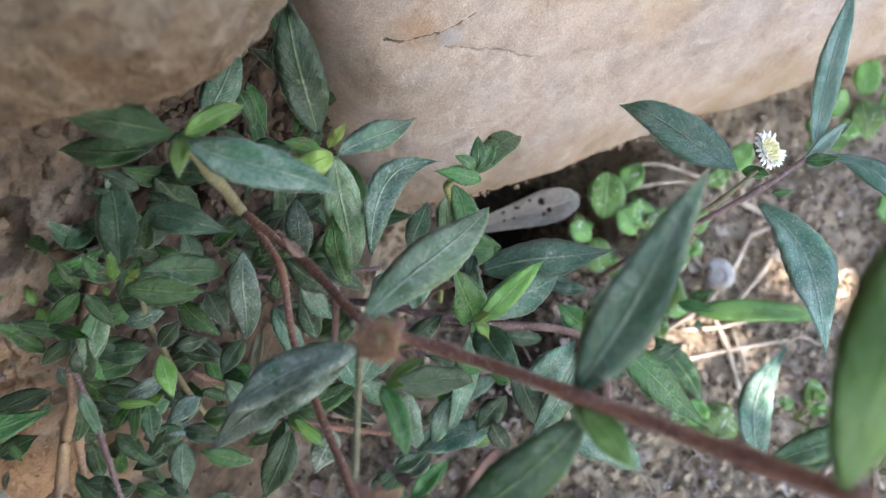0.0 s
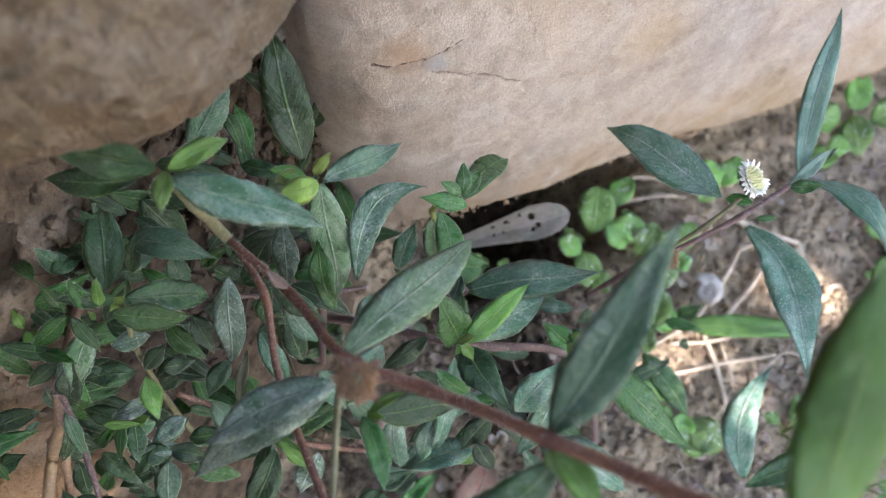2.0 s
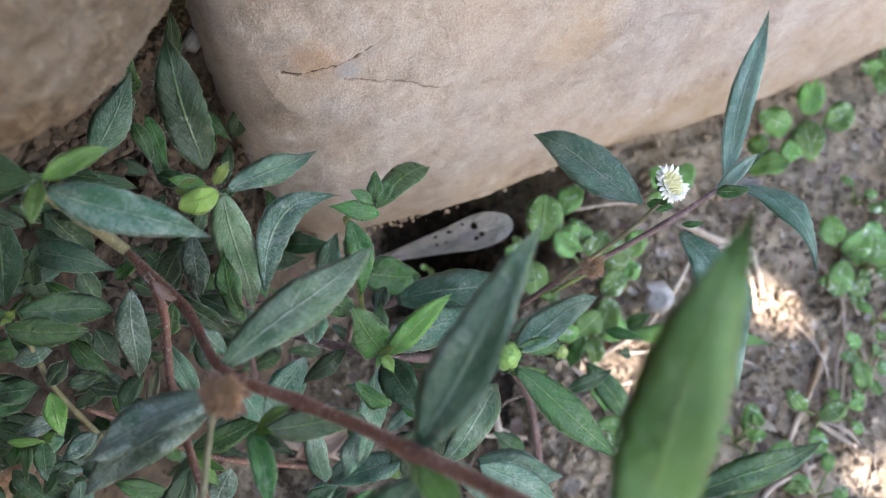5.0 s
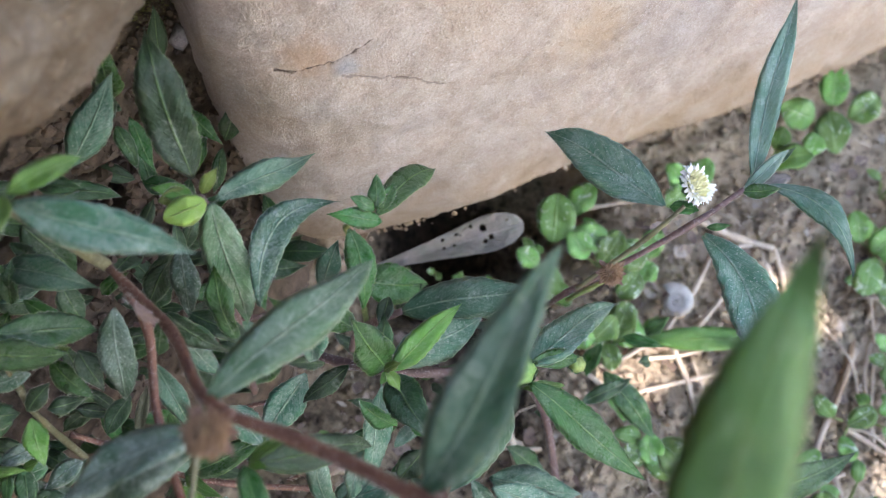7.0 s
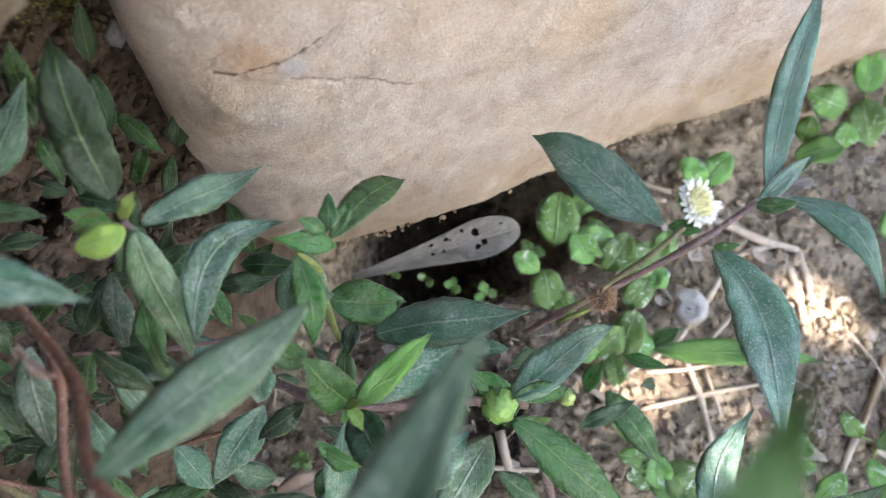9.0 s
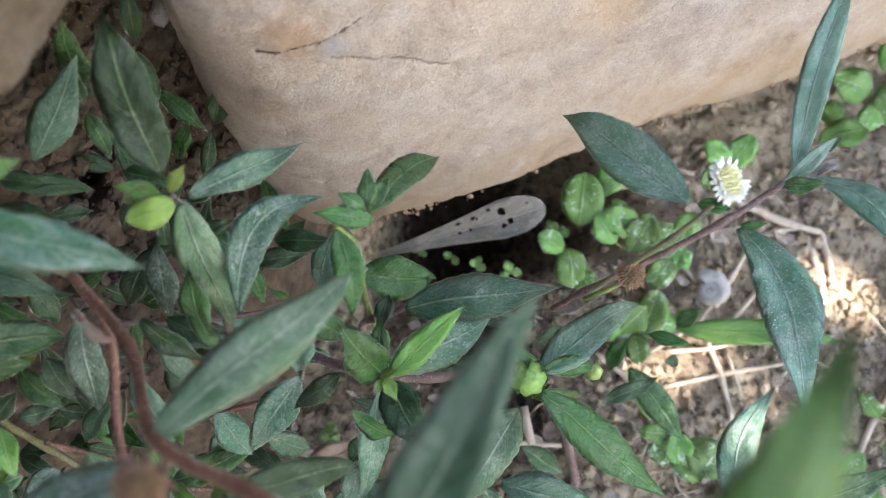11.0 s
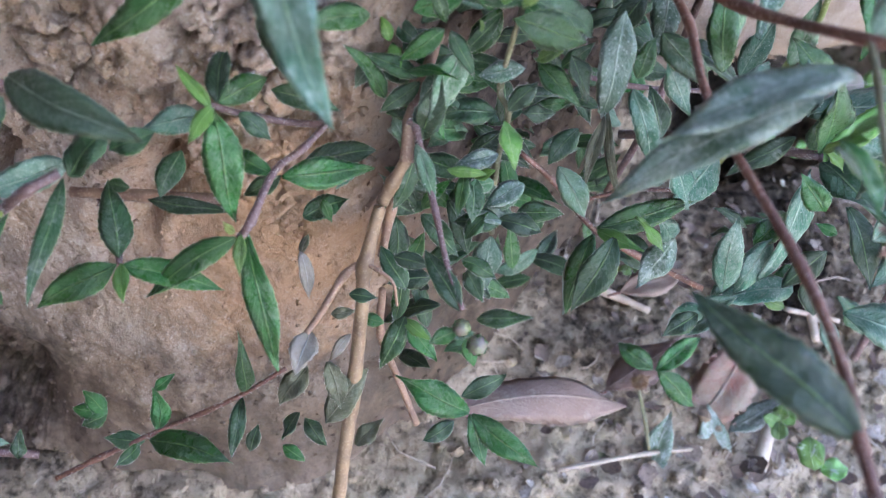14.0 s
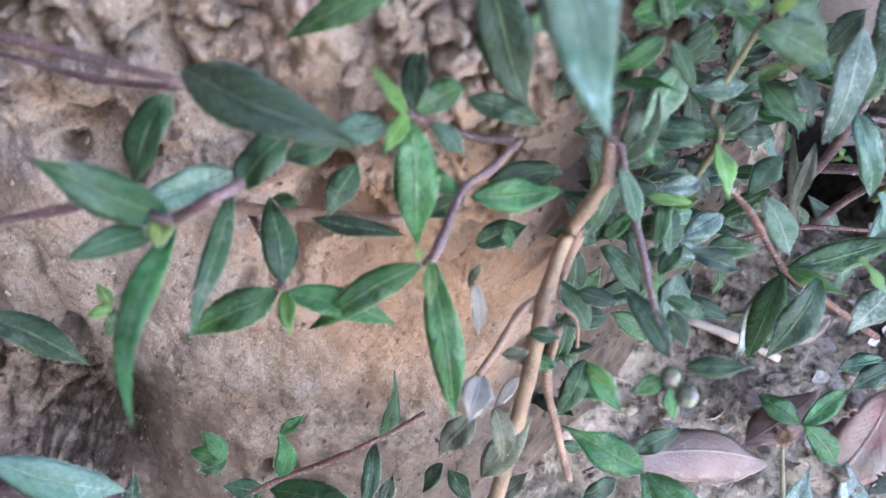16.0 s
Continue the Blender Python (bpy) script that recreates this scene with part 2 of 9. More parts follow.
    # scratchy pale smears where dust was rubbed along the midrib
    scratch = m.calc("MULTIPLY", m.ramp(m.noise(520, 5, 0.75, dist=1.2), [(0.50, 0.0), (0.62, 1.0)]), m.ramp(m.noise(85, 3, 0.5), [(0.42, 0.0), (0.60, 1.0)]))
    scratch = m.calc("MULTIPLY", scratch, m.ramp(side, [(0.0, 1.0), (0.30, 0.15)]))
    c = m.mix(m.calc("MULTIPLY", scratch, min(0.6, 0.2 + 0.5 * dusty)), c, dust)
    edge = m.calc("MULTIPLY", m.ramp(side, [(0.462, 0.0), (0.492, 1.0)]), m.ramp(m.noise(900, 3, 0.6), [(0.36, 0.25), (0.56, 0.8)]))
    c = m.mix(edge, c, rib)
    if marks:
        blot = m.calc("MULTIPLY", m.ramp(m.noise(230, 4, 0.6, dist=1.6), [(0.585, 0.0), (0.63, 0.7)]), m.ramp(u, [(0.2, 0.0), (0.4, 1.0)]))
        c = m.mix(blot, c, "DCE6D2")
    m.colour(c)
    swell = m.noise(300, 3, 0.55)
    m.rough(m.calc("ADD", m.calc("MULTIPLY_ADD", spots, 0.35, gloss - 0.16), m.calc("MULTIPLY_ADD", swell, 0.5, -0.25)))
    fine = m.noise(2600, 3, 0.7)
    m.bump(m.calc("ADD", m.calc("MULTIPLY", vein, -1.0 * veins), m.calc("ADD", m.calc("MULTIPLY", mid, -1.2), m.calc("MULTIPLY_ADD", swell, 3.2, m.calc("MULTIPLY", m.calc("ADD", spots, fine), 0.5)))), 0.8, 0.0005)
    m.b.inputs["Specular IOR Level"].default_value = 0.6
    m.b.inputs["Sheen Weight"].default_value = 0.05
    m.b.inputs["Sheen Roughness"].default_value = 0.4
    # light that shines through the blade
    tr = m.node("ShaderNodeBsdfTranslucent")
    m.link(c, tr.inputs[0])
    sh = m.node("ShaderNodeMixShader", Fac=0.27)
    m.link(m.b.outputs[0], sh.inputs[1])
    m.link(tr.outputs[0], sh.inputs[2])
    m.link(sh.outputs[0], m.t.nodes["Material Output"].inputs[0])
    return m.m


M_LEAF = leaf_material("leaf_dark_green", "113A0C", "215218", "7FA060", dusty=0.22, gloss=0.36)
M_BLUE = leaf_material("leaf_blue_green", "2E5C40", "4A7E58", "A6BE98", "B8C2AE", dusty=0.7)
M_GREY = leaf_material("leaf_dusty_grey", "566A4E", "788D70", "BEC5B3", "D8DAD2", 1.0, 0.45)
M_FRESH = leaf_material("leaf_fresh_green", "4C7A25", "69962F", "9BBE62", "C2CFA6", 0.2, 0.38)
M_LIME = leaf_material("leaf_lime", "7A9636", "94AC4A", "B8CA78", "D3DDB2", 0.2, 0.45)
M_ROUND = leaf_material("seedling_green", "5C8C34", "7CAC4A", "AACB86", "D2DFC4", 0.25, 0.42, marks=True)
M_HOLED = leaf_material("leaf_faded_grey", "666A5A", "8C7C76", "A09690", "B4A8A4", 0.5, 0.75, 1.2)
M_DRYBROWN = leaf_material("leaf_dry_dark", "6A5148", "84695E", "94796C", "A5948A", 0.4, 0.8, 0.3)
M_DRY = leaf_material("leaf_dry_brown", "A08672", "B49A86", "C0A896", "CABBAA", 0.4, 0.8, 0.3)


def stem_material(name, a, b, fleck, amount=0.6):
    m = Mat(name, 0.6)
    n = m.noise(160, 4, 0.6)
    f = m.noise(1500, 3, 0.6)
    c = m.mix(m.ramp(n, [(0.35, 0.0), (0.65, 1.0)]), a, b)
    c = m.mix(m.ramp(f, [(0.55, 0.0), (0.68, amount)]), c, fleck)
    m.colour(c)
    m.bump(m.calc("ADD", n, m.calc("MULTIPLY", f, 0.6)), 0.6, 0.0005)
    return m.m


M_STEM = stem_material("stem_red_brown", "4C2D20", "704A36", "B09C8C", 0.45)
M_PURPLE = stem_material("stem_purple", "503A36", "6E564F", "A39492", 0.45)
M_GREENSTEM = stem_material("stem_green", "5E6B35", "7F8A4A", "B0B28C")
M_WOOD = stem_material("stem_woody", "6F5442", "93755C", "B8A288", 0.5)
M_STALK = stem_material("stalk_yellow_brown", "705A45", "927858", "AE9A7E", 0.4)
M_PAPER = leaf_material("leaf_dry_pale", "9A8F78", "B6AA92", "C4BCAE", "D2CCC0", 0.5, 0.8, 0.3)
M_STRAW = stem_material("straw", "9B8876", "B9A893", "CFC3B3", 0.4)

# ---- mesh helpers ----
def mesh(name, verts, faces, material, parent=None, uvs=None, smooth=True, label=""):
    me = bpy.data.meshes.new(name)
    me.from_pydata([tuple(v) for v in verts], [], faces)
    if uvs is not None:
        lay = me.uv_layers.new(name="UVMap")
        idx = np.empty(len(me.loops), dtype=np.int32)
        me.loops.foreach_get("vertex_index", idx)
        lay.data.foreach_set("uv", np.asarray(uvs, dtype=np.float32)[idx].ravel())
    me.materials.append(material)
    if smooth:
        me.shade_smooth()
    me.update()
    ob = new(name, me)
    ob.parent = parent
    if label:
        ob["label"] = label
    return ob


def fbm(p, scale, octaves=4, h=0.9):
    return noise.fractal(Vector(p) * scale, h, 2.0, octaves)


def grid_faces(nu, nv, start=0, flip=False):
    f = []
    for i in range(nu - 1):
        for j in range(nv - 1):
            a = start + i * nv + j
            q = (a, a + nv, a + nv + 1, a + 1)
            f.append(q[::-1] if flip else q)
    return f


# ---- the setting: ground, bank, stones ----
def ground_z(x, y):
    """The lie of the land: it falls away from the wall, gently."""
    s = 0.25 * (y - 0.19) - 0.12 * (x - 0.08)
    back = min(1.0, max(0.0, (y - 0.20 - 0.445 * (x - 0.018)) / 0.06))
    lip = y - 0.175 - 0.40 * (x - 0.03)
    dip = 0.06 * math.exp(-(lip / (0.016 if lip < 0 else 0.045)) ** 2 - ((x - 0.035) / 0.04) ** 4)
    dip += 0.018 * math.exp(-((x + 0.214) / 0.024) ** 4 - ((y - 0.042) / 0.022) ** 4)
    return -dip - 0.02 + 0.12 * math.tanh(s / 0.12) + 0.03 * back * back * (3 - 2 * back) * (abs(x) < 0.6 and y < 0.6)


def ground_h(x, y):
    return ground_z(x, y) + 0.004 * fbm((x, y, 0), 22, 4) + 0.0028 * abs(fbm((x, y, 3), 90, 3)) + 0.0014 * fbm((x, y, 7), 260, 2)


def build_ground():
    fine = [-0.30 + 0.0024 * i for i in range(276)]
    xs = [-3000, -300, -40, -8, -2, -0.8, -0.45] + fine + [0.45, 0.8, 2, 8, 40, 300, 3000]
    fy = [-0.06 + 0.0024 * i for i in range(180)]
    ys = [-3000, -300, -40, -8, -2, -0.6, -0.2] + fy + [0.45, 0.8, 2, 8, 40, 300, 3000]
    v = []
    for x in xs:
        for y in ys:
            z = ground_z(x, y)
            if abs(x) < 0.5 and abs(y) < 0.5:
                z = ground_h(x, y)
            v.append((x, y, z))
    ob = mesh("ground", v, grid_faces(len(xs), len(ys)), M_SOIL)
    return tagged(ob, "bare grey-brown crumbly soil with bits of straw", "soil", kind="structure")


build_ground()


def bank_y(x, z):
    """The earth bank's face: its foot runs back to the right, and it leans back as it rises."""
    foot = 0.03 + 0.115 / (1 + math.exp(-(x + 0.062) / 0.016)) + max(0.0, x + 0.034) * 5
    return foot + 0.42 * z + 7 * max(0.0, z - 0.128)


def bank_relief(x, z):
    """Clods and cracks, rough above and worn smooth below."""
    p = (x, 0, z)
    rough = 0.09 + 0.91 / (1 + math.exp(-(z - 0.068 - 0.022 * fbm(p, 15)) / 0.005))
    rough = max(rough, 1.1 * math.exp(-((x + 0.214) / 0.026) ** 2 - ((z + 0.012) / 0.022) ** 2))
    q = Vector((x + 0.004 * fbm(p, 60), 0.3, z + 0.004 * fbm((x, 5, z), 60)))
    f = noise.voronoi(q * 175)[0]
    g = noise.voronoi(q * 500)[0]
    clod = min(1.0, (f[1] - f[0]) * 2.0)
    grit = min(1.0, (g[1] - g[0]) * 2.2)
    big = noise.voronoi(q * 80)[0]
    lump = min(1.0, (big[1] - big[0]) * 1.6)
    pit = max(0.0, fbm((x, 9, z), 38, 3) - 0.34)
    seam = 0.7 * math.exp(-(f[1] - f[0]) / 0.05) * max(0.0, 0.1 + fbm((x, 7, z), 30, 2)) + 0.9 * math.exp(-(big[1] - big[0]) / 0.035) * max(0.0, 0.02 + fbm((x, 8, z), 24, 2))
    return (0.007 * fbm(p, 17, 4) - rough * (0.0011 * clod + 0.0013 * grit + 0.0017 * lump) + rough * 0.011 * seam
            + rough * 0.0026 * fbm((x, 2, z), 55, 5) + 0.06 * pit * rough + 0.008 * pit + 0.0004 * fbm((x, 4, z), 420, 2) + 0.003 * rough
            + 0.014 * math.exp(-(((x + 0.190) / 0.0052) ** 2 + ((z - 0.0728) / 0.0026) ** 2)) + 0.009 * math.exp(-(((x + 0.1675 + 0.5 * (z - 0.088)) / 0.0022) ** 2 + ((z - 0.088) / 0.0045) ** 2))
            + 0.014 * math.exp(-((x + 0.207) / 0.024) ** 4 - ((z + 0.008) / 0.016) ** 4) + 0.010 * math.exp(-((x + 0.215) / 0.016) ** 2 - ((z - 0.0035 - 0.15 * (x + 0.21)) / 0.0022) ** 2)
            + 0.009 * math.exp(-((x + 0.2015) / 0.004) ** 2 - ((z - 0.019) / 0.003) ** 2) + 0.010 * math.exp(-(((x + 0.132) / 0.003) ** 2 + ((z - 0.098) / 0.0022) ** 2))
            + 0.010 * math.exp(-(((x + 0.096) / 0.003) ** 2 + ((z - 0.106) / 0.003) ** 2)) + 0.007 * math.exp(-(((x + 0.152) / 0.0016) ** 2 + ((z + 0.012) / 0.0012) ** 2)))


def bank_point(x, z):
    """The face moved along its own normal by the relief."""
    h = bank_relief(x, z)
    k = 0.39 if z < 0.125 else 0.0
    return (x, bank_y(x, z) + 0.92 * h, z - k * h)


def build_bank():
    xs = [-0.9, -0.7, -0.55, -0.45, -0.38, -0.33, -0.3, -0.27] + [-0.25 + 0.0009 * i for i in range(47)] + [-0.2075 + 0.0006 * i for i in range(315)] + [-0.016, -0.012, -0.006, 0.0, 0.02, 0.06]
    zs = [-0.12, -0.09] + [-0.065 + 0.001 * i for i in range(65)] + [0.0 + 0.0006 * i for i in range(230)] + [0.14, 0.146, 0.152, 0.16]
    v = [bank_point(x, z) for x in xs for z in zs]
    n, k = len(xs), len(zs)
    f = grid_faces(n, k, flip=True)
    # a closed back, well behind the face
    back = len(v)
    for x in (xs[0], xs[-1]):
        for z in (zs[0], zs[-1]):
            v.append((x, 0.62, z))
    f += [tuple([back] + [j for j in range(k)] + [back + 1])[::-1]]
    f += [tuple([back + 2] + [(n - 1) * k + j for j in range(k)] + [back + 3])]
    f += [tuple([back + 1] + [i * k + k - 1 for i in range(n)] + [back + 3])[::-1]]
    f += [(back, back + 1, back + 3, back + 2)]
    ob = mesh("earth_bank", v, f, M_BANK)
    return tagged(ob, "crumbling bank of dried tan mud with cracks and hollows", "earth bank", kind="structure")


build_bank()


def build_shade_wall():
    """An unseen wall added to block sky light: it rises behind the stones, turns towards the viewer at the left and
    runs out in front.
    """
    line = [(1.6, 0.95, 1.2), (0.9, 0.72, 1.2), (0.4, 0.58, 1.2), (0.0, 0.48, 1.2), (-0.25, 0.40, 1.2), (-0.33, 0.25, 1.2), (-0.32, 0.08, 1.1), (-0.29, -0.07, 0.95), (-0.235, -0.19, 0.8), (-0.15, -0.28, 0.65), (-0.04, -0.33, 0.5)]
    v = []
    for k, (x, y, top) in enumerate(line):
        a, b = Vector(line[max(0, k - 1)][:2]), Vector(line[min(len(line) - 1, k + 1)][:2])
        out = (b - a).normalized()
        out = Vector((-out.y, out.x))
        for z in (-0.2, 0.15 * top, 0.5 * top, top):
            w = 0.04 * fbm((x, y, z), 3, 3) + (0.03 if k < 4 else -0.16) * z
            v.append((x - out.x * w, y - out.y * w, z))
    n = len(v)
    f = grid_faces(len(line), 4)
    for k, (x, y, top) in enumerate(line):
        a, b = Vector(line[max(0, k - 1)][:2]), Vector(line[min(len(line) - 1, k + 1)][:2])
        out = (b - a).normalized()
        out = Vector((-out.y, out.x)) * 0.3
        v += [(x - out.x, y - out.y, z) for z in (-0.2, 0.15 * top, 0.5 * top, top)]
    f += grid_faces(len(line), 4, n, flip=True)
    f += [(i * 4 + 3, (i + 1) * 4 + 3, n + (i + 1) * 4 + 3, n + i * 4 + 3) for i in range(len(line) - 1)]
    e = (len(line) - 1) * 4
    f += [(e + j, e + j + 1, n + e + j + 1, n + e + j) for j in range(3)]
    ob = mesh("shade_wall", v, f, M_STONE)
    return tagged(ob, "rough dark ochre stone wall, unseen, added to block sky light", "stone wall", kind="structure")


build_shade_wall()


def spread(n, lo, hi, share):
    """n steps round a full turn, the share of them closely set between lo and hi (fractions of the turn)."""
    k = int(n * share)
    return [lo + (hi - lo) * i / k for i in range(k)] + [hi + (1 - hi + lo) * i / (n - k) for i in range(n - k)]


def stone(name, centre, size, yaw, tilt, e1, e2, material, seed, rough=0.004, fine=0.0012, turns=None, rises=None, warp=None):
    """A weathered stone: a rounded box with two scales of relief."""
    m = pose(*centre, tilt, 0, yaw)
    v = []

    for s in turns:
        a = 2 * math.pi * s
        for r in rises:
            b = math.pi * (r - 0.5)
            d = Vector((math.cos(b) * math.cos(a), math.cos(b) * math.sin(a), math.sin(b)))
            d /= ((abs(d.x) ** (2 / e1) + abs(d.y) ** (2 / e1)) ** (e1 / e2) + abs(d.z) ** (2 / e2)) ** (e2 / 2)
            p = Vector((d.x * size[0], d.y * size[1], d.z * size[2]))
            n = Vector((abs(d.x) ** 3 * d.x / size[0], abs(d.y) ** 3 * d.y / size[1], abs(d.z) ** 3 * d.z / size[2])).normalized()
            q = p + Vector((seed, seed * 2, 0))
            h = rough * 1.2 * fbm(q, 11, 3) + rough * 0.5 * fbm(q, 45, 4) + fine * fbm(q, 240, 3)
            if warp:
                h += warp(p)
            v.append(m @ (p + n * h))
    nu, nv = len(turns), len(rises)
    f = []
    for i in range(nu):
        for j in range(nv - 1):
            a, b = i * nv + j, ((i + 1) % nu) * nv + j
            f.append((a, b, b + 1, a + 1))
    f.append(tuple(i * nv for i in range(nu))[::-1])
    f.append(tuple(i * nv + nv - 1 for i in range(nu)))
    return mesh(name, v, f, material)


def even(n):
    return [(i + 0.5) / n for i in range(n)]


BOULDER = (0.1416, 0.347, 0.1014)
inv = pose(*BOULDER, 3.8, 0, 24.2).inverted()
CRACKS = [[inv @ Vector(p) for p in line] for line in CRACK_LINES]


def boulder_cracks(p):
    """Two shallow cracks in the face, with a flake standing proud above the first, and a chipped lower lip."""
    if p.y > 0:
        return 0.0
    low = min(1.0, max(0.0, (-p.z - 0.062) / 0.018))
    h = -0.0048 * low * math.exp(-((p.x + 0.178) / 0.06) ** 4) - 0.0016 * low * abs(fbm((p.x, 0, 0), 90, 3)) - 0.001 * low * abs(fbm(p, 420, 3))
    for k, line in enumerate(CRACKS):
        for a, b in zip(line, line[1:]):
            ux, uz = b.x - a.x, b.z - a.z
            s = min(1, max(0, ((p.x - a.x) * ux + (p.z - a.z) * uz) / (ux * ux + uz * uz)))
            dx, dz = p.x - a.x - s * ux, p.z - a.z - s * uz
            d = math.hypot(dx, dz)
            if d < 0.02:
                h = min(h, -(0.0016 if k == 0 else 0.0008) * math.exp(-(d / 0.0009) ** 2))
                if k == 0 and dz > 0 and 0 < s < 1:
                    h += 0.0008 * math.exp(-d / 0.005)
    return h


boulder = stone("boulder", BOULDER, (0.241, 0.1306, 0.095), 24.2, 3.8, 0.202, 0.298, M_BOULDER, 3.1, 0.0022, 0.0005,
                spread(620, 0.55, 0.83, 0.85), [0.001 + 0.998 * s for s in sorted(x % 1 for x in spread(250, 0.25, 0.75, 0.85))], boulder_cracks)
tagged(boulder, "large smooth pinkish-tan boulder in the wall", "boulder")
cap = stone("stone", (-0.0834, 0.1621, 0.1897), (0.0703, 0.0855, 0.0501), -2.1, 9.7, 0.594, 0.852, M_STONE, 8.7, 0.0038, 0.0013, even(400), even(220))
tagged(cap, "rounded ochre-brown rough stone on top of the bank", "stone")
import collections

# ---- more leaf and stem materials ----
M_MID = leaf_material("leaf_green", "1C4F12", "31701C", "86AA60", "BACBA8", 0.22, 0.31)
M_DUSTY = leaf_material("leaf_dusty_green", "3A6138", "567E50", "B0C2A2", "C6CEBA", 0.6, 0.42)
M_NEAR = leaf_material("leaf_yellow_green", "4A742A", "628C38", "7C9C4C", "AEBF90", 0.15, 0.4)
M_TEAL = leaf_material("leaf_pale_teal", "386548", "538062", "9DBE90", "CAD5CC", 0.4, 0.42)
M_SOOTY = leaf_material("leaf_dusty_olive", "365838", "56785C", "B0C2A8", "CCD6CA", 0.9, 0.36)
M_SEA = leaf_material("leaf_sea_green", "47785A", "689A78", "BFD4BA", "CDD8C8", 0.8, 0.4)
M_GLOSSY = leaf_material("leaf_glossy_green", "1E4A2C", "346846", "A0BC98", "C4D0C4", 0.5, 0.24)
M_PALE = leaf_material("leaf_pale_sea_green", "6A987C", "92B89E", "C2D5BE", "D0DACC", 0.6, 0.4)
M_DRYGREEN = leaf_material("leaf_withered_olive", "4A4C30", "6A6C48", "A3A080", "BDB8A0", 0.4, 0.7, 0.6)
M_DRYRED = leaf_material("leaf_withered_red", "8F4A42", "8E8A74", "A88E80", "BDB3A6", 0.4, 0.75, 0.4)
M_BUD = stem_material("bud_green_purple", "66763F", "7A6868", "98A664", 0.6)
M_OLIVE = stem_material("stem_olive", "57543A", "74704F", "A5A088", 0.5)
M_BROWN = stem_material("dead_flower_brown", "5F4632", "8A6B4C", "A98D6C", 0.5)
M_SEPAL = stem_material("dead_sepal", "6B4A44", "8F7560", "B09A84", 0.4)
M_PETAL = stem_material("petal_white", "DCDCD2", "EFEFE8", "FFFFFF", 0.2)
M_FLORET = stem_material("floret_cream", "C9C48C", "E2DDB0", "F0EDD0", 0.5)
M_SHELL = stem_material("snail_shell", "948E86", "B0AAA2", "CCC7C0", 0.4)
M_HAIR = stem_material("plant_hair", "B9B0A6", "D6CFC6", "E6E0D8", 0.2)


def thing(name, label, category, base, group=""):
    ob = new(name)
    ob.empty_display_size = 0.005
    ob.location = base
    return tagged(ob, label, category, group)


def child(ob, parent):
    ob.parent = parent
    ob.matrix_parent_inverse = Matrix.Translation(-parent.location)
    return ob


